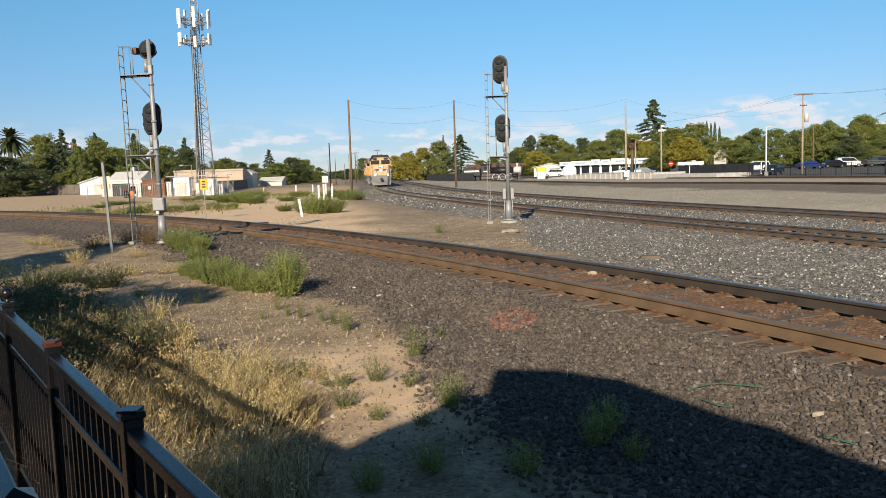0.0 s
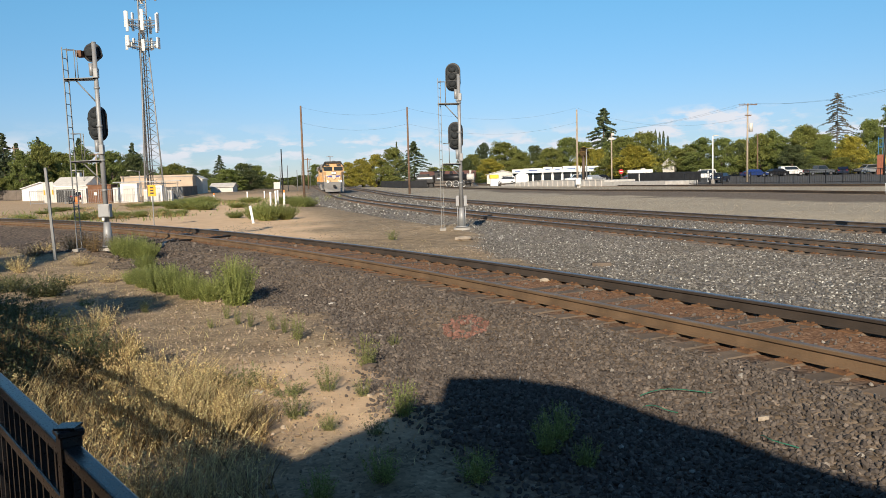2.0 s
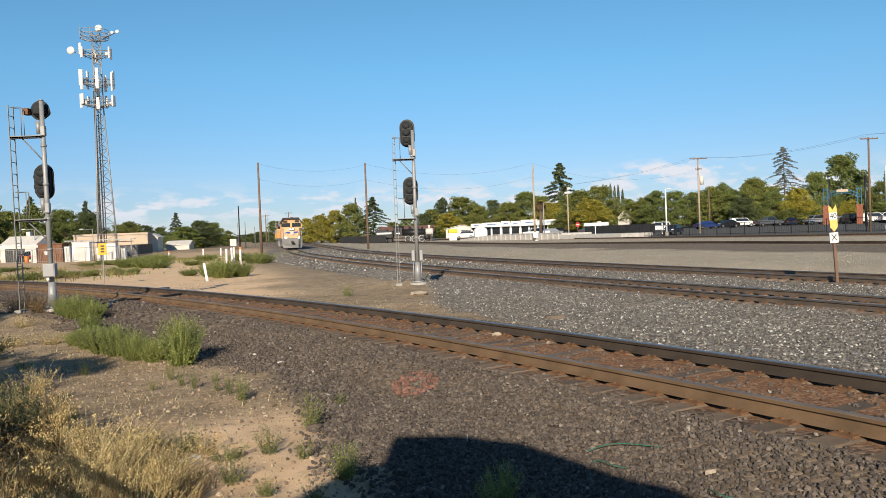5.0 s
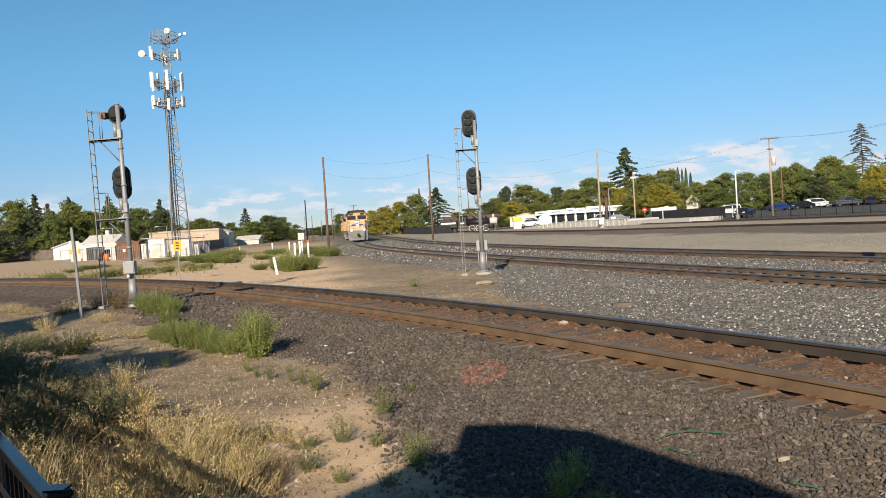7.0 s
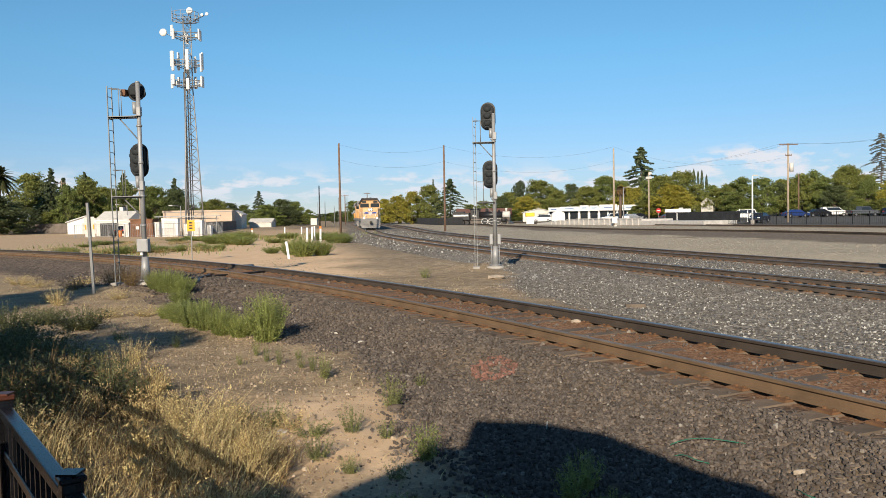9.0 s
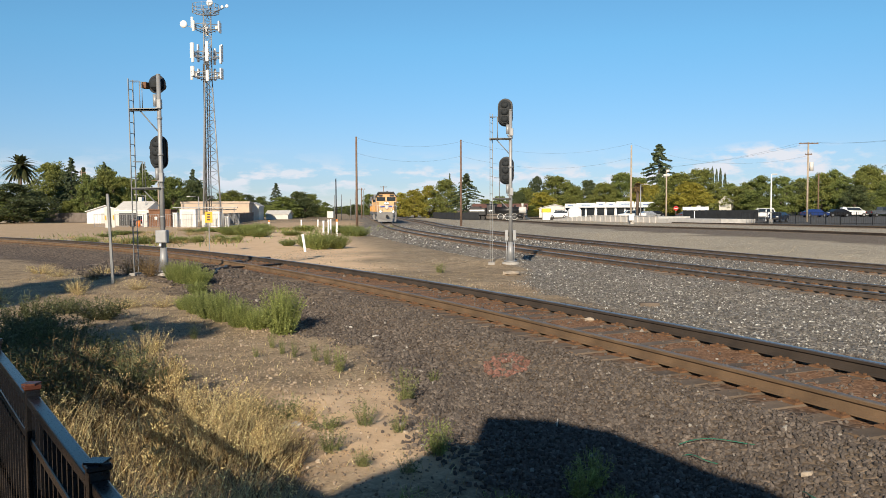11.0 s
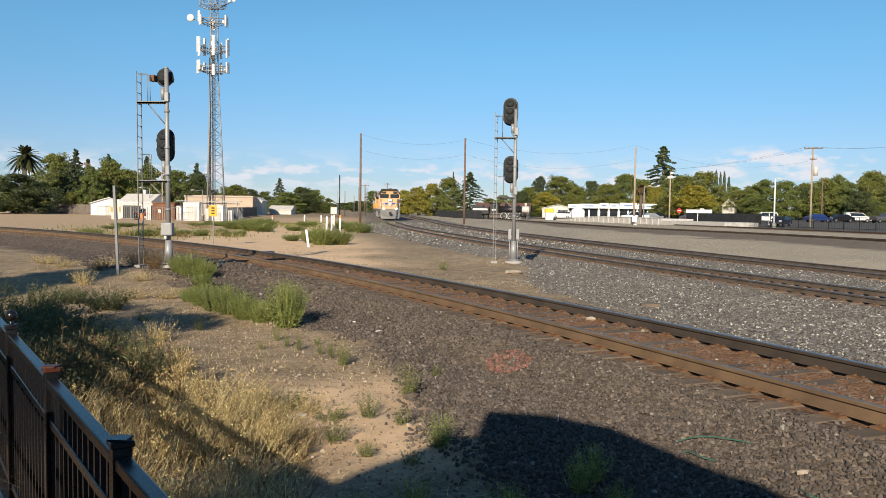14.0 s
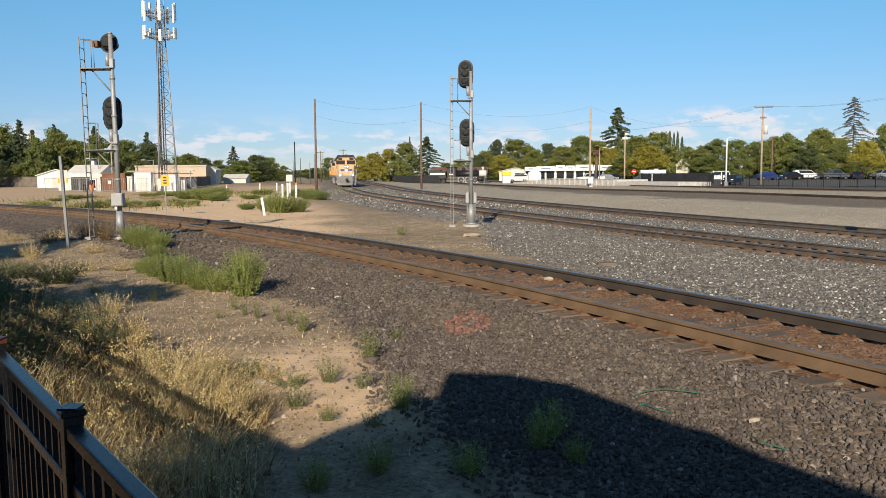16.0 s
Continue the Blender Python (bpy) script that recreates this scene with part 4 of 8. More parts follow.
def build_signals():
    s = thing("railway_signal", "grey railway signal mast with two dark oval signal heads and ladder", "railway signal", (1.29, 27.15, ground_z(1.29, 27.15) - 0.02), 0, "railway signals")
    mast(s, 5.22)
    three_lamp_head(s, -0.17, 5.18, 12)
    three_lamp_head(s, -0.13, 3.20, 12)
    necks(s, 4.42)
    necks(s, 2.40)
    bracket(s, 4.25, 0.72, 0.50, 0.75)
    bracket(s, 2.22, 0.60, 0.36, 0.72)
    ladder(s, -0.70, 5.12, 0.0, 0.09)
    for x in (-0.14, 0.13):
        b = part("junction_box", Geo().soft((x, -0.03, 0.98), (0.11, 0.16, 0.36), 0.012), M_GALV, s)
        part("conduit", Geo().tube((x, -0.03, 0.1), (x, -0.03, 0.8), 0.016, 0.016, 8), M_GALV, b)
    t = thing("railway_signal", "leaning grey railway signal mast with round and oval black heads", "railway signal", (-8.52, 21.54, ground_z(-8.52, 21.54) - 0.02), 0, "railway signals")
    t.matrix_world = pose(-8.52, 21.54, ground_z(-8.52, 21.54) - 0.02, 0, -0.55, 0)
    mast(t, 5.47)
    round_head(t, -0.14, 5.26, 8)
    three_lamp_head(t, -0.14, 3.38, 6)
    necks(t, 4.62)
    necks(t, 2.62)
    bracket(t, 4.53, 0.80, 0.60, 0.78)
    bracket(t, 2.37, 0.78, 0.52, 0.75)
    ladder(t, -0.80, 5.38, 0.0, 0.015)
    b = part("relay_box", Geo().soft((0.03, -0.14, 1.06), (0.31, 0.2, 0.35), 0.015), M_GALV, t, "grey metal box on the mast")
    part("lid", Geo().soft((0.03, -0.245, 1.06), (0.27, 0.02, 0.31), 0.006), M_GALV, b)
    part("hasp", Geo().soft((-0.02, -0.16, 0.84), (0.07, 0.07, 0.09), 0.01), M_WHITE, b)


build_signals()


# ---- signs and small posts ----
def text_mesh(body, size, material, depth=0.002):
    c = bpy.data.curves.new("text", "FONT")
    c.body, c.size, c.extrude, c.align_x, c.align_y = body, size, depth, "CENTER", "CENTER"
    ob = bpy.data.objects.new("text", c)
    me = bpy.data.meshes.new_from_object(ob)
    bpy.data.objects.remove(ob)
    me.materials.append(material)
    return me


def lettering(parent, body, size, at, material, rz=0.0):
    o = part("lettering", text_mesh(body, size, material), None, parent)
    o.matrix_basis = pose(*at, 90, 0, rz)


def sign_post(label, x, y, h, tilt, mat=None, r=0.02, group=""):
    s = thing("sign_post", label, "sign", (x, y, ground_z(x, y) - 0.02), group=group)
    s.matrix_world = pose(x, y, ground_z(x, y) - 0.02, 0, tilt, 0)
    part("post", Geo().box((0, 0, h / 2 - 0.15), (2 * r, 1.4 * r, h + 0.3)), mat or M_POST, s)
    return s


def build_signs():
    s = sign_post("thin grey steel post with a pale sign seen from behind", -9.38, 20.28, 2.36, -2.2, r=0.032)
    part("plate", Geo().soft((0, 0.04, 1.74), (0.26, 0.006, 0.52), 0.002), M_OFFWHITE, s, "pale sign plate with yellow reflectors")
    for x in (-0.105, 0.105):
        part("reflector", Geo().box((x, 0.028, 1.74), (0.035, 0.006, 0.12)), M_YELLOW, s)
    s = sign_post("small amber sign with dark marks on a thin post", -12.93, 38.33, 1.95, 0, r=0.022)
    part("plate", Geo().soft((0, -0.04, 1.72), (0.38, 0.006, 0.54), 0.002), M_YELLOW, s)
    for z in (1.86, 1.73, 1.60):
        part("mark", Geo().box((0, -0.046, z), (0.16, 0.003, 0.07)), M_BLACK, s)
    s = sign_post("leaning white marker post beside the dirt road", -8.20, 38.37, 0.88, -8, M_WHITE, 0.055, "marker posts")
    for x, y, h, top in ((-12.16, 65.93, 1.3, M_WHITE), (-10.96, 63.07, 1.35, M_ORANGE), (-12.9, 67.6, 1.2, M_WHITE), (-24.0, 92.0, 1.0, M_ORANGE), (-21.5, 98.0, 1.0, M_WHITE), (-19.8, 100.0, 1.0, M_WHITE)):
        p = sign_post("white marker post among green weeds" if top is M_WHITE else "white marker post with an orange top", x, y, h, 1.0, M_WHITE, 0.07, "marker posts")
        part("top_sleeve", Geo().box((0, 0, h - 0.1), (0.16, 0.12, 0.2)), top, p)
    c = thing("crossing_cabinet", "small white railway cabinet on a leg", "cabinet", (-12.6, 69.5, ground_z(-12.6, 69.5)))
    part("body", Geo().soft((0, 0, 1.68), (0.55, 0.5, 0.6), 0.03), M_OFFWHITE, c)
    part("leg", Geo().tube((0, 0, -0.1), (0, 0, 1.3), 0.07, 0.07, 8), M_WHITE, c)
    s = sign_post("pale yellow speed arrow above a white plate with a cross", 13.6, 22.75, 2.1, -3.2, M_WOODPOLE, 0.04)
    w = 0.115
    arrow = [(-w, 1.70), (0.0, 1.57), (w, 1.70), (w + 0.015, 2.22), (w, 2.37), (0, 2.22), (-w, 2.37), (-w - 0.015, 2.22)]
    part("arrow_plate", Geo().prism(arrow, -0.062, -0.056, "y"), M_PALEYEL, s, "pale yellow arrow-shaped plate with black numerals")
    part("number_panel", Geo().box((0, -0.064, 2.03), (0.245, 0.003, 0.21)), M_WHITE, s)
    lettering(s, "40", 0.215, (0, -0.067, 2.03), M_BLACK)
    part("cross_plate", Geo().soft((-0.02, -0.06, 1.39), (0.27, 0.006, 0.31), 0.002), M_WHITE, s, "white plate with a black cross")
    lettering(s, "X", 0.28, (-0.02, -0.066, 1.39), M_BLACK)


build_signs()


# ---- poles and wires ----
def pole(label, x, y, h, r, mat, arms=(), lean=0.0, name="utility_pole"):
    p = thing(name, label, "pole", (x, y, ground_z(x, y)), group="poles by the railway")
    p.matrix_world = pose(x, y, ground_z(x, y), 0, lean, 0)
    part("shaft", Geo().tube((0, 0, -0.4), (0, 0, h), r, r * 0.72, 10), mat, p)
    for z, w in arms:
        a = part("cross_arm", Geo().box((0, -r, z), (w, 0.10, 0.12)), M_WOODPOLE, p)
        for u in (-0.46, -0.2, 0.2, 0.46):
            part("insulator", Geo().tube((u * w, -r, z + 0.06), (u * w, -r, z + 0.22), 0.05, 0.03, 8), M_GALV, a)
    return p


def lamp_pole(label, x, y, h, mat, reach=1.2, side=1):
    p = thing("street_lamp", label, "street lamp", (x, y, ground_z(x, y)), group="car park lamps")
    part("shaft", Geo().tube((0, 0, -0.3), (0, 0, h), 0.12, 0.08, 10), mat, p)
    part("arm", Geo().tube((0, 0, h - 0.1), (side * reach, 0, h + 0.05), 0.04, 0.04, 6), mat, p)
    part("lamp", Geo().soft((side * (reach + 0.3), 0, h + 0.05), (0.7, 0.3, 0.14), 0.04), M_OFFWHITE, p)
    part("base", Geo().tube((0, 0, -0.3), (0, 0, 0.6), 0.28, 0.26, 12), M_CONCRETE, p)
    return p


def wire(a, b, sag, r=0.009):
    a, b = Vector(a), Vector(b)
    pts = [a.lerp(b, k / 14) - Vector((0, 0, 4 * sag * (k / 14) * (1 - k / 14))) for k in range(15)]
    return single("overhead_wire", Geo().path(pts, r, 4), M_WIRE, "thin dark overhead wire between utility poles", "wire", group="overhead wires")


def build_poles():
    pole("tall plain brown wooden pole beside the track", -14.78, 99.83, 11.45, 0.155, M_WOODPOLE)
    pole("tall plain brown wooden pole between the tracks", -1.73, 108.44, 11.75, 0.155, M_WOODPOLE)
    pole("thin dark pole near the level crossing", -22.48, 128.8, 7.3, 0.12, M_BLACK)
    q = pole("pale wooden pole behind the loading dock", 23.4, 119.0, 11.6, 0.16, M_PALEPOLE)
    part("meter_box", Geo().soft((0, -0.35, 0.9), (0.75, 0.35, 0.9), 0.05), M_WHITE, q, "white box at the pole's foot")
    part("lower_box", Geo().soft((0.05, -0.62, -0.25), (0.5, 0.3, 0.8), 0.04), M_OFFWHITE, q)
    q = pole("grey pole with a lamp cluster behind the dock", 31.0, 129.0, 8.4, 0.14, M_PALEPOLE)
    part("floodlight", Geo().soft((0, 0, 7.5), (1.0, 0.35, 0.4), 0.12), M_OFFWHITE, q)
    part("floodlight", Geo().soft((0.2, 0, 8.2), (0.5, 0.35, 0.4), 0.1), M_OFFWHITE, q)
    pole("brown utility pole with a cross arm and transformer", 46.55, 112.6, 11.1, 0.15, M_PALEPOLE, ((10.9, 2.6), (9.4, 0.9)))
    t = single("transformer", Geo().tube((46.9, 112.3, 6.9), (46.9, 112.3, 8.1), 0.28, 0.28, 12), M_OFFWHITE, "grey can transformer fixed on a utility pole", "transformer")
    pole("brown utility pole with a cross arm and lamp", 50.6, 78.4, 9.75, 0.12, M_WOODPOLE, ((9.6, 1.9),))
    pole("short wooden pole among the trees", 64.0, 150.0, 8.0, 0.14, M_WOODPOLE)
    pole("dark iron pole in the car park", 66.5, 104.0, 6.9, 0.16, M_BLACK)
    pole("dark iron pole by the park gateway", 72.0, 122.0, 7.4, 0.16, M_BLACK)
    pole("utility pole with arms behind the trees", -84.5, 168.0, 11.0, 0.16, M_PALEPOLE, ((10.4, 2.2), (9.2, 2.2)))
    pole("utility pole with arms behind the sheds", -60.5, 150.0, 8.2, 0.15, M_PALEPOLE, ((8.0, 2.4),))
    pole("pale lamp pole behind the tower compound", -53.0, 155.0, 6.2, 0.10, M_GALV)
    pole("far wooden pole by the crossing", -27.0, 190.0, 7.5, 0.14, M_WOODPOLE, ((7.2, 1.8),))
    pole("far wooden pole by the crossing", -24.5, 215.0, 8.5, 0.14, M_WOODPOLE, ((8.2, 1.8),))
    for x, y, h in ((-29.5, 176.0, 5.6), (-26.2, 168.0, 4.4), (-30.8, 205.0, 7.2), (-33.5, 240.0, 8.0), (-28.4, 232.0, 6.4), (-38.0, 215.0, 6.2)):
        pole("thin far street pole by the level crossing", x, y, h, 0.09, M_POST)
    lamp_pole("white lamp pole in the car park", 40.24, 109.0, 6.6, M_WHITE, 0.1)
    lamp_pole("white lamp pole with an arm in the car park", 53.1, 79.4, 6.9, M_WHITE, 0.45)
    lamp_pole("grey street lamp behind the sheds", -63.0, 150.0, 5.2, M_GALV, 1.6, -1)
    lamp_pole("grey street lamp behind the sheds", -52.0, 148.0, 4.8, M_GALV, 1.6, -1)
    lamp_pole("thin grey lamp before the shop row", 29.4, 141.0, 6.4, M_GALV, 0.6)
    for dx in (-0.8, 0.6):
        wire((46.5 + dx, 112.6, 10.9), (50.6 + dx * 0.6, 78.4, 9.9), 0.8)
        wire((50.6 + dx * 0.6, 78.4, 9.9), (58.0 + dx, 40.0, 10.4), 0.8)
        wire((46.5 + dx, 112.6, 10.9), (31.0, 129.0, 8.4), 0.5)
    wire((-14.78, 99.83, 10.8), (-1.73, 108.44, 11.0), 0.9, 0.008)
    wire((-1.73, 108.44, 11.1), (23.4, 119.0, 11.4), 1.6, 0.008)
    wire((-14.78, 99.83, 8.9), (-1.73, 108.44, 9.0), 0.9, 0.008)
    wire((-1.73, 108.44, 9.0), (23.4, 119.0, 9.3), 1.6, 0.008)
    wire((23.4, 119.0, 11.4), (46.5, 112.6, 9.0), 1.9, 0.008)


build_poles()


# ---- the mobile-phone tower and its compound ----
def build_tower():
    x, y = -39.0, 115.6
    t = thing("phone_tower", "tall grey lattice phone tower with rings of white antennas", "tower", (x, y, ground_z(x, y)))

    def half(z):
        return 1.75 - 1.05 * min(1, z / 21.5)

    def corner(k, z):
        a = radians(20 + 120 * k)
        return Vector((half(z) * math.cos(a), half(z) * math.sin(a), z))
    for k in range(3):
        part("leg", Geo().tube(corner(k, -0.3), corner(k, 21.5), 0.11, 0.085, 8).tube(corner(k, 21.5), corner(k, 31.8), 0.10, 0.08, 8), M_LATTICE, t)
    g, z = Geo(), 0.4
    while z < 31:
        dz = 1.5 if z < 21 else 1.2
        for k in range(3):
            a, b = corner(k, z), corner((k + 1) % 3, min(31.6, z + dz))
            g.tube(a, b, 0.03, 0.03, 5).tube(corner(k, z), corner((k + 1) % 3, z), 0.03, 0.03, 5)
            g.tube(corner((k + 1) % 3, z), corner(k, min(31.6, z + dz)), 0.03, 0.03, 5)
        z += dz
    part("lattice", g, M_LATTICE, t)
    part("cable_run", Geo().box((-0.35, -0.25, 12.3), (0.26, 0.14, 22.6)).box((0.05, -0.2, 12.3), (0.14, 0.10, 22.6)).box((0.32, -0.1, 12.3), (0.10, 0.10, 22.6)), M_DARKSTEEL, t, "dark bundle of antenna cables")
    r = random.Random(3)
    for z, rad, tall, count in ((21.9, 2.5, 1.9, 9), (24.8, 2.5, 2.7, 9), (28.8, 2.3, 1.5, 6)):
        frame_ = Geo()
        pts = [Vector((rad * math.cos(radians(a)), rad * math.sin(radians(a)), z)) for a in (-10, 110, 230)]
        for p, q in zip(pts, pts[1:] + pts[:1]):
            for dz in (-0.35, 0.35):
                frame_.tube(p + Vector((0, 0, dz)), q + Vector((0, 0, dz)), 0.06, 0.06, 6)
            frame_.tube(p, Vector((0, 0, z - 0.6)), 0.06, 0.06, 6)
            for s in (0.08, 0.36, 0.64, 0.92):
                m = p.lerp(q, s)
                frame_.tube(m + Vector((0, 0, -0.6)), m + Vector((0, 0, 0.6)), 0.035, 0.035, 5)
        ring = part("antenna_frame", frame_, M_LATTICE, t)
        for i in range(count):
            p, q = pts[i % 3], pts[(i + 1) % 3]
            m = p.lerp(q, (0.08, 0.92, 0.5)[i // 3])
            hh = tall * r.uniform(0.75, 1.1)
            part("antenna_panel", Geo().soft((m.x * 1.07, m.y * 1.07, z + r.uniform(-0.2, 0.5)), (0.42, 0.24, hh), 0.05, math.degrees(math.atan2(m.y, m.x)) + 90), M_ANTENNA, ring, "white antenna panel")
            if r.random() < 0.5:
                part("radio_unit", Geo().soft((m.x * 0.86, m.y * 0.86, z - 0.1), (0.35, 0.25, 0.55), 0.03), M_OFFWHITE, ring)
    top = Geo()
    for a in range(0, 360, 30):
        p = Vector((1.9 * math.cos(radians(a)), 1.9 * math.sin(radians(a)), 31.0))
        q = Vector((1.9 * math.cos(radians(a + 30)), 1.9 * math.sin(radians(a + 30)), 31.0))
        for dz in (0, 0.55, 1.1):
            top.tube(p + Vector((0, 0, dz)), q + Vector((0, 0, dz)), 0.04, 0.04, 5)
        top.tube(p, p + Vector((0, 0, 1.1)), 0.04, 0.04, 5).tube(p, Vector((0, 0, 30.6)), 0.04, 0.04, 5)
    part("top_platform", top, M_LATTICE, t)
    for px, pz, rr in ((0.9, 32.2, 0.5), (-3.0, 29.2, 0.55), (3.4, 31.7, 0.25), (2.7, 31.6, 0.22)):
        d = part("dish", Geo().ball((px, -0.9, pz), rr, (1, 0.45, 1), 16, 8), M_ANTENNA, t, "white microwave dish")
        part("dish_arm", Geo().tube((px, -0.8, pz), (px * 0.4, 0, pz - 0.7), 0.05, 0.05, 6), M_LATTICE, d)
    part("whip", Geo().tube((-2.0, 0, 31.0), (-2.0, 0, 33.0), 0.03, 0.02, 5), M_LATTICE, t)


build_tower()


def flat_building(name, label, x, y, rz, w, d, h, wall, roof, parapet=0.25, zoff=0.0):
    b = thing(name, label, "building", (x, y, ground_z(x, y) - 0.1 + zoff), rz)
    part("wall", Geo().box((0, 0, h / 2), (w, d, h)), wall, b)
    part("roof", Geo().box((0, 0, h + 0.06), (w + 0.2, d + 0.2, 0.12)), roof, b)
    if parapet:
        g = Geo()
        for sx, sy, ww, dd in ((0, -1, w + 0.24, 0.2), (0, 1, w + 0.24, 0.2), (-1, 0, 0.2, d - 0.16), (1, 0, 0.2, d - 0.16)):
            g.box((sx * w / 2, sy * d / 2, h + 0.12 + parapet / 2), (ww, dd, parapet))
        part("parapet", g, wall, b)
    return b


def gable_building(name, label, x, y, rz, w, d, h, rise, wall, roof):
    """Walls with gables on the ends of y, and two roof slopes with eaves."""
    b = thing(name, label, "building", (x, y, ground_z(x, y) - 0.1), rz)
    part("wall", Geo().prism([(-w / 2, 0), (w / 2, 0), (w / 2, h), (0, h + rise), (-w / 2, h)], -d / 2, d / 2, "y"), wall, b)
    e, t = 0.3, 0.12
    for s in (-1, 1):
        k = rise / (w / 2)
        o = [(0, h + rise + 0.02), (s * (w / 2 + e), h - e * k + 0.02), (s * (w / 2 + e), h - e * k + t + 0.02), (0, h + rise + t + 0.02)]
        part("roof_slope", Geo().prism(o if s > 0 else o[::-1], -d / 2 - e, d / 2 + e, "y"), roof, b)
    return b


def door_on(b, x, y, w, h, mat, name="door", z=0.1):
    part(name, Geo().soft((x, y, z + h / 2), (w, 0.08, h), 0.01), mat, b)


def build_left_buildings():
    b = gable_building("shed", "white gabled shed behind the dirt lot", -66.2, 140.0, 24, 5.8, 8.0, 2.2, 0.95, M_WHITE, M_WHITE)
    door_on(b, 0.5, -4.03, 2.2, 1.9, M_OFFWHITE, "roller_door")
    b = gable_building("house", "low white house with pale roof behind the sheds", -65.0, 152.0, 80, 6.0, 6.6, 2.5, 1.5, M_WHITE, M_OFFWHITE)
    part("chimney", Geo().soft((1.2, 0.5, 4.4), (0.8, 0.8, 1.1), 0.03), M_OFFWHITE, b)
    for v in (-2.3, 0.2, 2.5):
        part("window", Geo().soft((-3.02, v, 1.5), (0.08, 1.2, 1.0), 0.01), M_GLASS, b)
    b = flat_building("shed", "grey metal shed with an open front beside the white shed", -50.5, 117.0, 4, 5.0, 4.0, 2.3, M_OFFWHITE, M_WHITE, 0)
    # black slab on the solid wall, painting the dark inside of the open front
    part("painted_opening", Geo().box((-0.6, -2.02, 1.0), (2.6, 0.06, 1.9)), M_BLACK, b)
    b = flat_building("shed", "brown board shed in the tower compound", -41.6, 104.6, 2, 2.9, 2.5, 2.35, M_BROWN, M_BROWN, 0)
    for k in range(9):
        part("batten", Geo().box((-1.3 + 0.325 * k, -1.265, 1.17), (0.05, 0.03, 2.3)), M_BROWN, b)
    part("notice", Geo().box((-0.5, -1.29, 1.3), (0.35, 0.01, 0.4)), M_WHITE, b)
    for x, y, w, h in ((-37.6, 103.2, 2.1, 2.4), (-34.5, 104.4, 1.5, 2.1), (-44.2, 105.2, 0.7, 1.9), (-39.6, 104.0, 0.6, 1.9), (-36.1, 104.9, 0.45, 1.6), (-33.1, 105.3, 0.5, 1.4)):
        c = thing("equipment_cabinet", "white equipment cabinet in the tower compound", "cabinet", (x, y, ground_z(x, y) - 0.05), 3, "tower cabinets")
        part("body", Geo().soft((0, 0, h / 2), (w, 1.0, h), 0.04), M_WHITE, c)
        part("top", Geo().soft((0, 0, h + 0.04), (w + 0.12, 1.12, 0.08), 0.02), M_OFFWHITE, c)
        part("door", Geo().soft((0.0, -0.51, h / 2), (w * 0.7, 0.03, h * 0.8), 0.01), M_OFFWHITE, c)
    rack = thing("cable_bridge", "grey steel cable bridge over the compound", "frame", (-37.0, 108.0, ground_z(-37, 108)))
    for k in range(6):
        part("post", Geo().tube((-4 + 1.6 * k, 0, -0.1), (-4 + 1.6 * k, 0, 2.6), 0.05, 0.05, 6), M_GALV, rack)
    part("tray", Geo().box((0, 0, 2.62), (9.0, 0.5, 0.12)).box((0, 0.9, 2.3), (8.0, 0.3, 0.1)), M_GALV, rack)
    for x, y in ((-45.5, 103.9), (-44.8, 104.2)):
        single("barrel", Geo().tube((0, 0, 0), (0, 0, 0.9), 0.28, 0.28, 12), M_ORANGE if y > 104 else M_BLACK, "worn barrel standing by the compound fence", "barrel", (x, y, ground_z(x, y)))
    b = flat_building("warehouse", "long low tan warehouse with a flat roof", -54.5, 168.0, 12, 13.5, 16.0, 3.7, M_TAN, M_GREYROOF, 0.3)
    b = gable_building("warehouse", "pale gabled warehouse wing next to the tan warehouse", -49.4, 176.0, 10, 3.4, 12.0, 3.2, 0.8, M_OFFWHITE, M_OFFWHITE)
    b = gable_building("house", "small pale house in the distance", -47.0, 190.0, 90, 4.6, 5.2, 1.3, 0.8, M_OFFWHITE, M_OFFWHITE)
    b = gable_building("house", "dark roofed house among trees", -96.0, 150.0, 60, 8.0, 8.0, 2.6, 1.6, M_OFFWHITE, M_GREYROOF)


build_left_buildings()


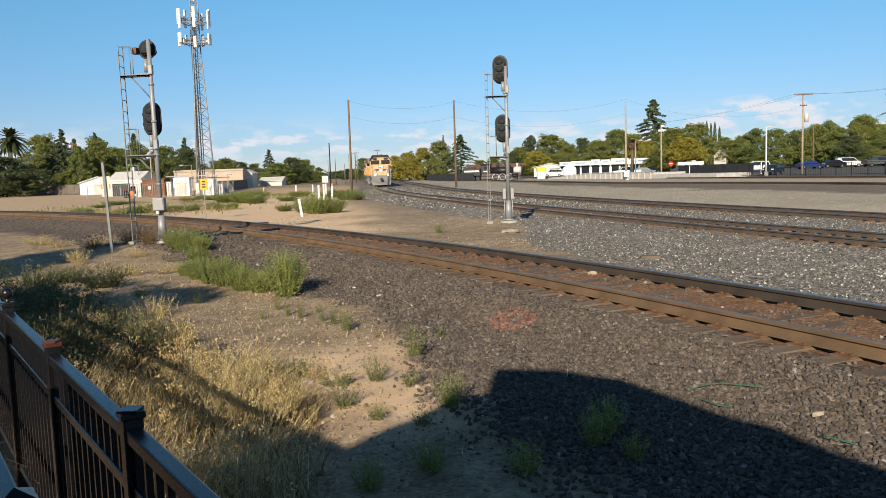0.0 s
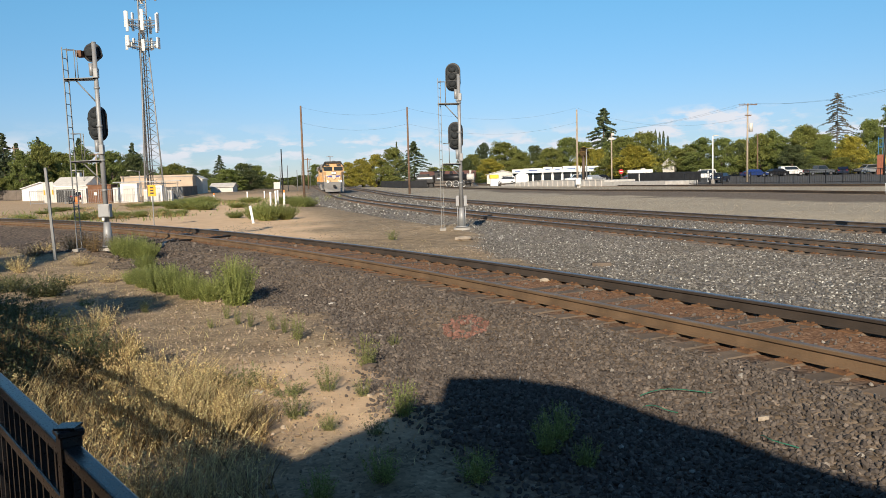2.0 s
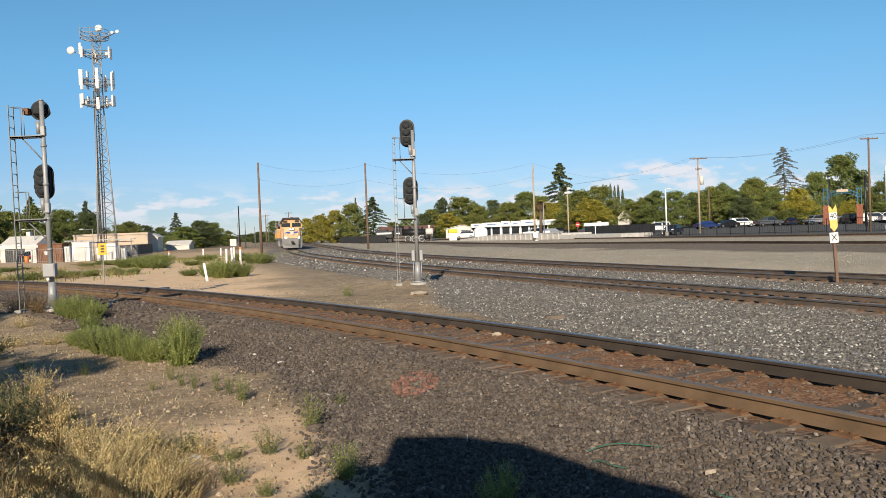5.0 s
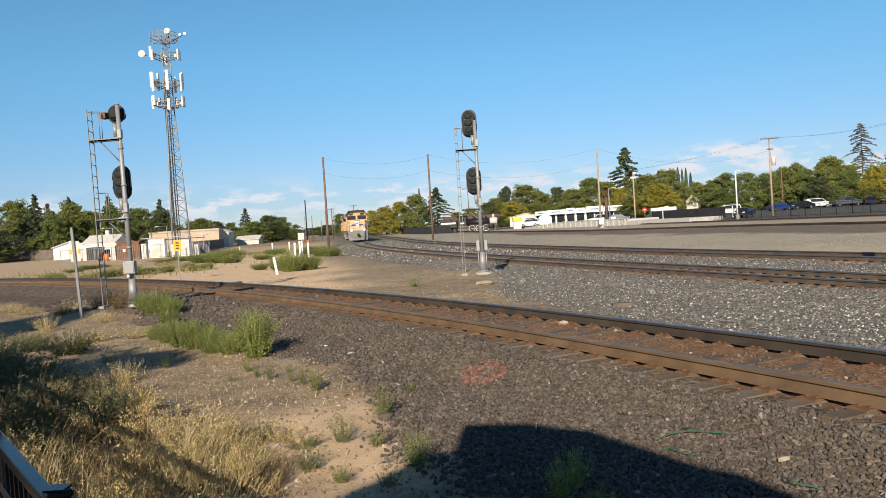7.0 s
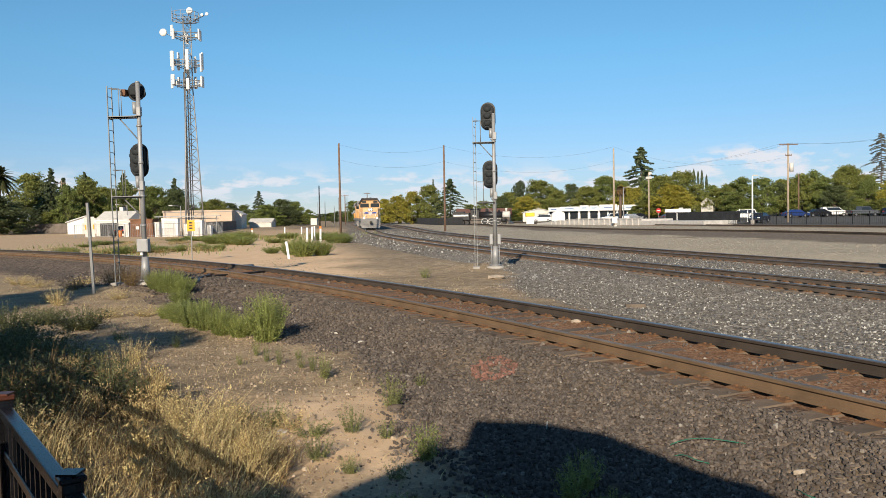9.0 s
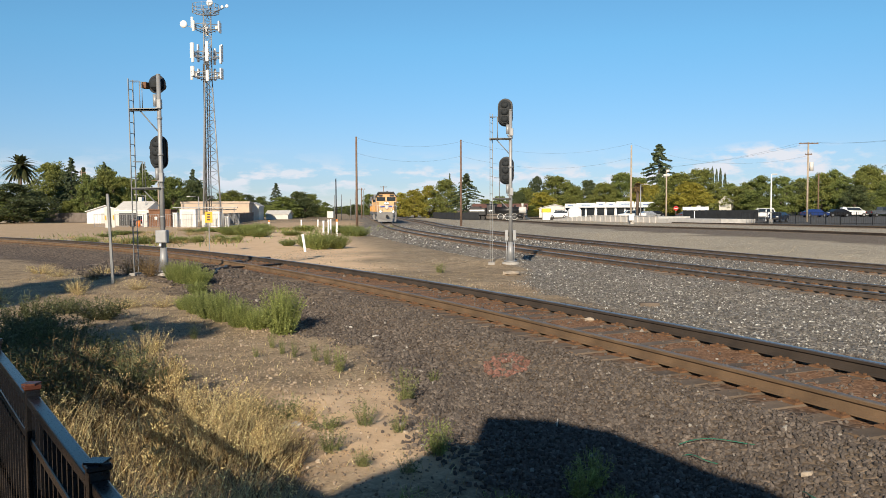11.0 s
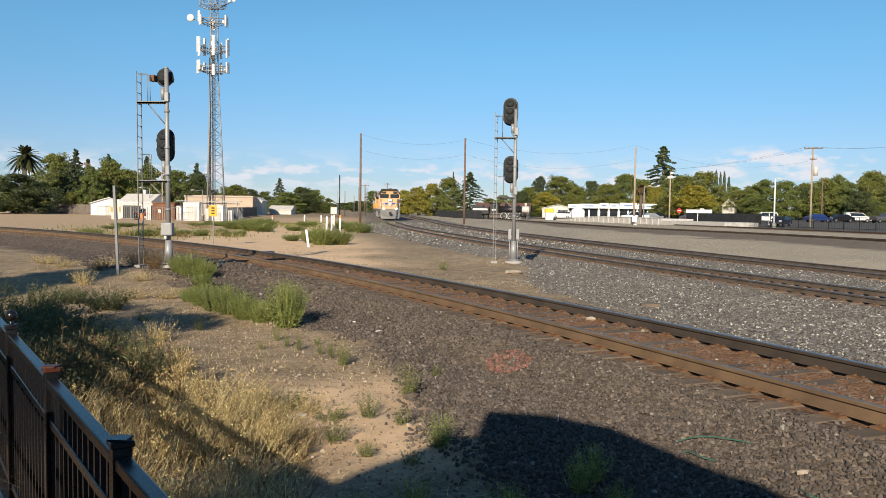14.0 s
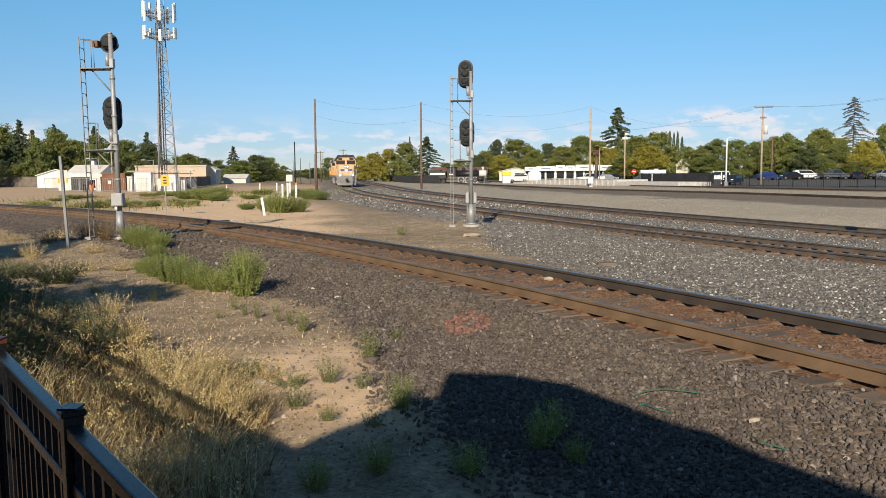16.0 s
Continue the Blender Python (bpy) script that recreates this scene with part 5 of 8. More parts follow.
def run_fence(label, pts, h, mat, spacing, screen=None, rails=2, slats=False, thick=0.05):
    """A fence along a polyline: posts, rails and, if wanted, a screen or slats between."""
    f = thing("fence", label, "fence", (0, 0, 0), group="yard fences")
    line = [(x, y, ground_z(x, y)) for x, y in pts]
    xyz, head = along(line, spacing)
    shaft = Geo().box((0, 0, h / 2 - 0.1), (thick * 1.3, thick * 1.3, h + 0.2)).mesh("post", mat)
    for (x, y, z), a in zip(xyz, head):
        part("post", shaft, None, f).matrix_basis = pose(x, y, z, 0, 0, a)
    for k in range(rails):
        z = h - 0.04 - k * (h - 0.2) / max(1, rails - 1)
        part("rail", Geo().path([Vector((p[0], p[1], p[2] + z)) for p in xyz], thick * 0.45, 4), mat, f)
    if screen:
        for p, q in zip(xyz, xyz[1:]):
            g = Geo()
            d = (Vector(q) - Vector(p)).normalized()
            n = Vector((-d.y, d.x, 0)) * 0.012
            a, b = Vector(p), Vector(q)
            lo, up = Vector((0, 0, 0.06)), Vector((0, 0, h - 0.08))
            g.add([a + lo - n, b + lo - n, b + up - n, a + up - n, a + lo + n, b + lo + n, b + up + n, a + up + n],
                  [(0, 1, 2, 3), (7, 6, 5, 4), (3, 2, 6, 7), (0, 4, 5, 1)])
            part("screen", g, screen, f)
    if slats:
        bar = []
        for (x, y, z), a in zip(*along(line, 0.26)):
            bar.append((x, y, z))
        g = Geo()
        for x, y, z in bar:
            g.box((x, y, z + h / 2), (0.018, 0.018, h - 0.1))
        tagged(part("infill", g, mat, f), kind="stuff")
    return f


def build_fences():
    run_fence("grey chain-link fence with slats round the tower compound", [(-50.5, 103.5), (-44, 102.6), (-37, 100.8), (-33.2, 103.0), (-33.4, 112.0)], 1.75, M_GALV, 2.4, None, 2, True)
    run_fence("weathered dark board fence beside the compound", [(-36.0, 112.0), (-39.6, 132.0), (-43.5, 155.0)], 1.8, M_BOARD, 2.4, M_BOARD)
    run_fence("weathered dark board fence behind the dirt lot", [(-84.0, 148.0), (-69.5, 143.0)], 1.9, M_BOARD, 2.4, M_BOARD)
    run_fence("black iron fence with thin bars along the car park", [(37.5, 112.6), (43.2, 100.0), (48.2, 85.4), (55.6, 66.0), (66.0, 44.0)], 1.55, M_BLACK, 2.4, None, 2, True)
    run_fence("black screened fence along the street", [(37.4, 143.0), (40.5, 133.0), (44.3, 123.0)], 1.75, M_MESHDARK, 2.5, M_MESHDARK)
    run_fence("long dark screened fence behind the main tracks", [(-14.0, 230.0), (-9.0, 190.0), (-4.0, 167.0), (2.2, 159.0)], 1.55, M_MESHDARK, 3.0, M_MESHDARK)


build_fences()


def build_dock():
    d = thing("loading_dock", "long grey concrete loading dock with ribbed face", "loading dock", (0, 0, 0), kind="structure")
    a, b = Vector((15.2, 152.0, 0)), Vector((33.9, 110.0, 0))
    head = math.degrees(math.atan2((b - a).y, (b - a).x))
    L = (b - a).length
    for k in range(30):
        s0, s1 = L * k / 30, L * (k + 1) / 30
        p = a.lerp(b, (k + 0.5) / 30)
        z = ground_z(p.x, p.y)
        h = 0.3 + 0.65 * min(1, k / 9) - (0.3 if k > 20 else 0)
        nrm = Vector((math.cos(radians(head + 90)), math.sin(radians(head + 90)), 0))
        c = p + nrm * 3.0
        part("dock_block", Geo().box((c.x, c.y, z + h / 2 - 0.1), (L / 30 + 0.004, 6.0, h + 0.2), head), M_DOCK, d)
        if 2 < k < 21:
            q = p - nrm * 0.05
            part("rib", Geo().box((q.x, q.y, z + h / 2 - 0.1), (0.28, 0.22, h + 0.2), head), M_DOCK, d)
            part("edge_rail", Geo().box((q.x, q.y, z + h + 0.1), (L / 30 + 0.01, 0.16, 0.1), head), M_DOCK, d)


build_dock()


def build_shops():
    """A white row of shops with sign boards over dark shop fronts."""
    x, y = 34.5, 196.0
    s = thing("shop_row", "long low white row of shops with blue-grey sign boards", "building", (x, y, ground_z(x, y) - 0.3), -8)
    w = 24.0
    part("wall", Geo().box((0, 3.0, 1.7), (w, 5.6, 3.4)), M_WHITE, s)
    part("roof", Geo().box((0, 3.0, 3.46), (w + 0.2, 5.8, 0.12)), M_OFFWHITE, s)
    for k, (x0, x1, h) in enumerate(((-12, -9.4, 0.9), (-9.2, -4.6, 1.1), (-4.4, -2.2, 1.35), (-2.0, 0.2, 1.25), (0.4, 4.6, 1.45), (4.8, 12, 1.3))):
        f = part("fascia", Geo().soft(((x0 + x1) / 2, -0.5, 2.55 + h / 2), (x1 - x0, 0.9, h), 0.03), M_WHITE, s)
        part("sign_board", Geo().soft(((x0 + x1) / 2, -0.98, 2.6 + h / 2), ((x1 - x0) * 0.72, 0.05, h * 0.55), 0.01), surface("sign_board", (0.50, 0.60, 0.66), 0.5), f, "pale blue sign board with unreadable lettering")
        part("sign_bar", Geo().box(((x0 + x1) / 2, -1.012, 2.6 + h / 2), ((x1 - x0) * 0.45, 0.012, 0.14)), M_TRAIN_BLUE, f)
        n = max(1, int((x1 - x0) / 2.0))
        for i in range(n):
            c = x0 + (x1 - x0) * (i + 0.5) / n
            part("shop_window", Geo().soft((c, 0.16, 1.35), ((x1 - x0) / n * 0.82, 0.1, 2.2), 0.01), M_GLASS, s)
        part("column", Geo().box((x1 + 0.05, -0.6, 1.3), (0.22, 0.22, 2.6)), M_WHITE, s)
    b = gable_building("shop", "cream building with a curved roof beside the shop row", 21.0, 205.0, -8, 8.0, 6.0, 2.4, 0.9, M_OFFWHITE, M_OFFWHITE)
    part("shop_window", Geo().soft((1.5, -3.03, 1.2), (3.0, 0.08, 1.6), 0.01), M_GLASS, b)
    k = thing("kiosk", "white arched kiosk before the shop row", "kiosk", (24.0, 190.0, ground_z(24, 190)))
    part("shell", Geo().prism([(-1.5, 0), (1.5, 0), (1.5, 1.7)] + [(1.5 * math.cos(t), 1.7 + 0.8 * math.sin(t)) for t in np.linspace(0.3, 2.84, 7)] + [(-1.5, 1.7)], -1, 1, "y"), M_WHITE, k)
    k = thing("hut", "small hut with a bright yellow top", "hut", (14.6, 160.5, ground_z(14.6, 160.5)))
    part("body", Geo().soft((0, 0, 0.75), (1.55, 1.2, 1.5), 0.05), M_WHITE, k)
    part("roof", Geo().soft((0, 0, 1.9), (1.8, 1.4, 0.8), 0.12), surface("bright_yellow", (0.85, 0.55, 0.03), 0.5), k, "bright yellow top")
    s = thing("stop_sign", "red octagonal stop sign on a thin post", "road sign", (39.6, 157.0, ground_z(39.6, 157)))
    part("post", Geo().tube((0, 0, -0.1), (0, 0, 2.2), 0.04, 0.04, 6), M_GALV, s)
    part("plate", Geo().prism([(0.5 * math.cos(radians(22.5 + 45 * i)), 2.0 + 0.5 * math.sin(radians(22.5 + 45 * i))) for i in range(8)], -0.06, -0.04, "y"), M_RED, s)
    part("bar", Geo().box((0, -0.065, 2.0), (0.6, 0.006, 0.14)), M_WHITE, s)
    for x, y, h in ((45.2, 128.0, 2.5), (36.6, 133.0, 2.1), (44.5, 122.5, 2.2)):
        m = thing("bollard_post", "white square marker post by the street", "post", (x, y, ground_z(x, y)), group="street posts")
        part("shaft", Geo().soft((0, 0, h * 0.4), (0.13, 0.13, h * 0.8), 0.02), M_WHITE, m)
    g = gable_building("house", "pale gabled house among the trees", 58.6, 186.0, -30, 2.6, 4.0, 3.2, 1.2, M_OFFWHITE, M_OFFWHITE)
    # gateway with blue steel arch on brick piers
    a = thing("park_gateway", "blue steel gateway arch on red brick piers", "gateway", (79.0, 130.0, ground_z(79, 130)), -32)
    a.matrix_world = a.matrix_world @ Matrix.Diagonal((0.8, 0.8, 1.0, 1))
    for x in (-3.2, 3.2):
        p = part("pier", Geo().soft((x, 0, 1.6), (1.2, 1.0, 3.4), 0.03), M_BRICK, a, "red brick pier")
        for u in (-0.4, 0.4):
            part("column", Geo().box((x + u, 0, 4.7), (0.16, 0.16, 3.2)), M_BLUEARCH, p)
        part("cross", Geo().box((x, 0, 6.0), (1.1, 0.12, 0.16)).box((x, 0, 4.6), (1.1, 0.12, 0.14)), M_BLUEARCH, p)
    arch = Geo()
    pts = [Vector((3.2 * t, 0, 5.0 + 0.9 * (1 - t * t))) for t in np.linspace(-1, 1, 13)]
    arch.path(pts, 0.11).path([p + Vector((0, 0, -0.55)) for p in pts], 0.09)
    for p in pts:
        arch.tube(p, p + Vector((0, 0, -0.55)), 0.05, 0.05, 5)
    part("arch", arch, M_BLUEARCH, a)
    part("name_board", Geo().soft((0, -0.05, 5.75), (2.2, 0.12, 0.45), 0.03), M_TAN, a, "tan board with unreadable lettering")


build_shops()


# ---- the train ----
def locomotive(label, x, y, z, rz, lit):
    """A wide-nosed diesel locomotive; its front is at y = 0 and its body runs back along y."""
    t = thing("locomotive", label, "locomotive", (x, y, z), rz, "locomotives")
    part("frame", Geo().soft((0, 11.0, 1.35), (3.0, 21.4, 0.42), 0.04), M_TRAIN_GREY, t)
    # low nose with a sloped top and chamfered corners
    n = Geo()
    o = [(-1.5, 1.6), (-1.15, 0.75), (1.15, 0.75), (1.5, 1.6), (1.5, 2.6), (-1.5, 2.6)]
    top = [(-1.45, 1.8), (-1.1, 1.0), (1.1, 1.0), (1.45, 1.8), (1.45, 2.6), (-1.45, 2.6)]
    n.add([(u, w, 1.55) for u, w in o] + [(u, w, 3.05) for u, w in top], [tuple(range(5, -1, -1)), tuple(range(6, 12))] + [(i, (i + 1) % 6, 6 + (i + 1) % 6, 6 + i) for i in range(6)])
    nose = part("nose", n, M_TRAIN_PEACH, t, "faded orange nose")
    part("emblem_bar", Geo().box((0, 0.79, 2.38), (1.9, 0.05, 0.22)), M_TRAIN_BLUE, nose, "blue emblem bar")
    part("emblem_shield", Geo().prism([(-0.26, 2.55), (0.26, 2.55), (0.26, 2.15), (0, 1.9), (-0.26, 2.15)], 0.70, 0.74, "y"), M_SHIELD, nose, "pale worn shield")
    part("nose_door", Geo().soft((0.72, 0.83, 2.2), (0.55, 0.03, 1.1), 0.02), M_TRAIN_PEACH, nose)
    cab = part("cab", Geo().prism([(-1.55, 1.55), (1.55, 1.55), (1.55, 3.75), (1.1, 4.35), (-1.1, 4.35), (-1.55, 3.75)], 2.4, 5.0, "y"), M_TRAIN_PEACH, t, "orange-yellow cab")
    part("cab_roof", Geo().prism([(-1.6, 3.76), (-1.13, 4.36), (1.13, 4.36), (1.6, 3.76), (1.62, 3.84), (1.15, 4.6), (-1.15, 4.6), (-1.62, 3.84)], 2.1, 5.1, "y"), M_DARKSTEEL, cab)
    for u in (-0.78, 0.78):
        part("windscreen", Geo().soft((u, 2.38, 3.5), (1.3, 0.06, 0.6), 0.02), M_GLASS, cab)
    for s in (-1, 1):
        for v in (3.1, 4.2):
            part("side_window", Geo().soft((s * 1.56, v, 3.4), (0.06, 0.75, 0.6), 0.02), M_GLASS, cab)
        part("number_board", Geo().soft((s * 0.85, 2.3, 4.05), (0.6, 0.16, 0.26), 0.02), M_BLACK, cab)
    hl = part("headlight_housing", Geo().soft((0, 0.92, 2.86), (0.72, 0.3, 0.44), 0.05), M_TRAIN_GREY, nose)
    lamp = M_HEADLIGHT if lit else M_CARLAMP
    for u in (-0.15, 0.15):
        part("headlight", Geo().tube((u * 1.15, 0.80, 2.86), (u * 1.15, 0.74, 2.86), 0.11, 0.11, 12), lamp, hl, "bright headlight" if lit else "")
    # long hood
    hood = part("long_hood", Geo().soft((0, 11.6, 2.75), (1.9, 13.2, 2.5), 0.06), M_TRAIN_YEL, t, "orange-yellow hood")
    for k in range(12):
        for s in (-1, 1):
            part("hood_door", Geo().soft((s * 0.965, 5.8 + k * 1.05, 2.5), (0.03, 0.9, 1.6), 0.01), M_TRAIN_YEL, hood)
    part("hood_top", Geo().soft((0, 11.6, 4.12), (1.7, 13.0, 0.3), 0.08), M_TRAIN_GREY, hood)
    part("radiator", Geo().soft((0, 17.2, 4.0), (3.0, 3.4, 0.9), 0.12), M_TRAIN_GREY, hood)
    part("exhaust_stack", Geo().soft((0, 10.5, 4.5), (0.8, 1.4, 0.35), 0.06), M_DARKSTEEL, hood)
    part("brake_housing", Geo().soft((0, 7.0, 4.25), (2.2, 2.4, 0.6), 0.1), M_TRAIN_GREY, hood)
    part("air_horn", Geo().tube((0.3, 5.0, 4.6), (0.3, 4.4, 4.62), 0.05, 0.13, 10).tube((0.1, 5.0, 4.6), (0.1, 4.5, 4.62), 0.05, 0.11, 10), M_DARKSTEEL, t)
    # pilot, plough and coupler
    part("pilot", Geo().soft((0, 0.35, 1.05), (2.9, 0.16, 0.95), 0.03), M_TRAIN_GREY, t)
    part("plough", Geo().add([(-1.45, 0.30, 0.75), (1.45, 0.30, 0.75), (1.35, 0.0, 0.12), (0, -0.25, 0.12), (-1.35, 0.0, 0.12), (-1.45, 0.42, 0.75), (1.45, 0.42, 0.75), (1.35, 0.15, 0.12), (-1.35, 0.15, 0.12)],
                             [(0, 4, 3), (0, 3, 1), (1, 3, 2), (5, 6, 7, 8), (0, 1, 6, 5), (1, 2, 7, 6), (4, 0, 5, 8), (2, 3, 4, 8, 7)]), M_TRAIN_GREY, t, "grey snow plough")
    part("coupler", Geo().soft((0, -0.15, 0.95), (0.34, 0.9, 0.34), 0.06), M_DARKSTEEL, t)
    for s in (-1, 1):
        part("ditch_light", Geo().tube((s * 0.95, 0.26, 1.62), (s * 0.95, 0.16, 1.62), 0.13, 0.13, 12), lamp, t, "bright ditch light" if lit else "")
        part("step", Geo().box((s * 1.35, 0.7, 0.55), (0.3, 0.5, 0.05)).box((s * 1.35, 0.7, 0.95), (0.3, 0.5, 0.05)), M_TRAIN_GREY, t)
        g = Geo().path([(s * 1.4, 0.3, 1.5), (s * 1.4, 0.3, 2.5), (s * 0.9, 0.35, 2.5), (s * 0.6, 0.35, 1.6)], 0.03)
        part("front_handrail", g, M_WHITE, t)
        r = Geo().path([(s * 1.45, 5.2, 2.55), (s * 1.45, 21.2, 2.55)], 0.022)
        for k in range(10):
            r.tube((s * 1.45, 5.2 + k * 1.77, 1.55), (s * 1.45, 5.2 + k * 1.77, 2.55), 0.02, 0.02, 5)
        part("side_handrail", r, M_TRAIN_YEL, t)
    part("fuel_tank", Geo().soft((0, 11.0, 0.75), (2.7, 6.0, 0.85), 0.15), M_TRAIN_GREY, t)
    for y0 in (4.0, 17.8):
        b = part("bogie", Geo().soft((1.08, y0, 0.62), (0.22, 5.0, 0.42), 0.06).soft((-1.08, y0, 0.62), (0.22, 5.0, 0.42), 0.06).soft((0, y0, 0.8), (2.2, 1.2, 0.4), 0.06), M_DARKSTEEL, t)
        for k in (-1.8, 0, 1.8):
            for s in (-1, 1):
                part("wheel", Geo().tube((s * 0.68, y0 + k, 0.5), (s * 0.82, y0 + k, 0.5), 0.51, 0.50, 20), M_DARKSTEEL, b)
    return t


def steam_locomotive(x, y):
    """An old steam locomotive with its tender, on show beyond the tracks; it faces +x."""
    w = thing("steam_locomotive", "black preserved steam locomotive with white-rimmed wheels and pale smokebox", "locomotive", (x, y, ground_z(x, y)), -10)
    part("boiler", Geo().tube((-0.6, 0, 1.95), (4.2, 0, 1.95), 0.72, 0.68, 20), M_BLACK, w)
    box = part("smokebox", Geo().tube((4.2, 0, 1.95), (5.6, 0, 1.95), 0.72, 0.72, 20).ball((5.6, 0, 1.95), 0.70, (0.2, 1, 1), 16, 8), M_OFFWHITE, w, "pale grey smokebox")
    part("chimney", Geo().tube((4.9, 0, 2.6), (4.9, 0, 3.35), 0.2, 0.26, 14), M_OFFWHITE, box)
    part("headlamp", Geo().tube((5.5, 0, 2.85), (5.8, 0, 2.85), 0.18, 0.18, 12), M_DARKSTEEL, box)
    for u, r, h in ((0.9, 0.34, 0.62), (2.4, 0.30, 0.52), (3.4, 0.26, 0.42)):
        part("dome", Geo().tube((u, 0, 2.5), (u, 0, 2.5 + h), r, r * 0.9, 14).ball((u, 0, 2.5 + h), r * 0.9, (1, 1, 0.5), 12, 6), M_BLACK, w)
    cab = part("cab", Geo().soft((-1.5, 0, 2.2), (1.8, 2.3, 1.9), 0.04), M_BLACK, w)
    part("cab_roof", Geo().prism([(-1.3, 3.12), (1.3, 3.12), (0.8, 3.36), (-0.8, 3.36)], -2.6, -0.45, "x"), M_BLACK, cab)
    part("cab_window", Geo().soft((-1.4, -1.16, 2.55), (0.7, 0.04, 0.55), 0.01), M_GLASS, cab)
    part("number_bar", Geo().box((-1.5, -1.19, 1.85), (0.9, 0.03, 0.26)), M_WHITE, cab)
    tender = part("tender", Geo().soft((-4.4, 0, 1.75), (3.6, 2.3, 1.5), 0.06).soft((-4.9, 0, 2.6), (2.2, 1.9, 0.35), 0.08), M_BLACK, w)
    part("lettering_bar", Geo().box((-4.4, -1.17, 1.95), (3.1, 0.03, 0.34)), M_WHITE, tender, "white lettering that cannot be read")
    part("running_board", Geo().box((2.0, 0, 1.42), (6.8, 2.3, 0.07)), M_BLACK, w)
    part("underframe", Geo().soft((-0.2, 0, 0.85), (11.6, 1.2, 0.25), 0.03), M_DARKSTEEL, w)
    for q in (-1.0, 1.0):
        part("cylinder", Geo().tube((3.9, q, 0.85), (5.0, q, 0.85), 0.34, 0.34, 14), M_BLACK, w)
    part("cowcatcher", Geo().prism([(5.4, 0.75), (6.5, 0.12), (5.4, 0.12)], -1.1, 1.1, "y"), M_BLACK, w)
    part("side_rod", Geo().box((1.9, -0.96, 0.62), (3.2, 0.06, 0.1)), M_GALV, w)
    for u, r in ((0.5, 0.66), (1.95, 0.66), (3.4, 0.66), (4.6, 0.36), (-3.2, 0.42), (-4.2, 0.42), (-5.2, 0.42), (-5.9, 0.42)):
        for q in (-1, 1):
            wheel = part("wheel", Geo().tube((u, q * 0.72, r), (u, q * 0.86, r), r, r, 20), M_BLACK, w)
            if r > 0.5:
                ring = [(u + (r - 0.03) * math.cos(t), q * 0.88, r + (r - 0.03) * math.sin(t)) for t in np.linspace(0, 2 * math.pi, 21)]
                part("tyre", Geo().path(ring, 0.045, 5), M_WHITE, wheel, "white-painted wheel rim")


def build_train():
    rail_top = -0.295 + 0.012 + 0.14
    a = math.degrees(math.atan(0.155))
    locomotive("orange-yellow and grey diesel locomotive with headlights on", float(x2(117.0)), 117.0, rail_top, a, True)
    locomotive("second orange-yellow diesel locomotive coupled behind the first", float(x2(139.5)), 139.5, rail_top, a, False)
    steam_locomotive(5.2, 164.5)
    b = gable_building("building", "low building with a red roof behind the steam locomotive", 6.0, 180.0, 84, 6.0, 12.0, 2.2, 1.2, M_BOARD, M_REDROOF)


build_train()


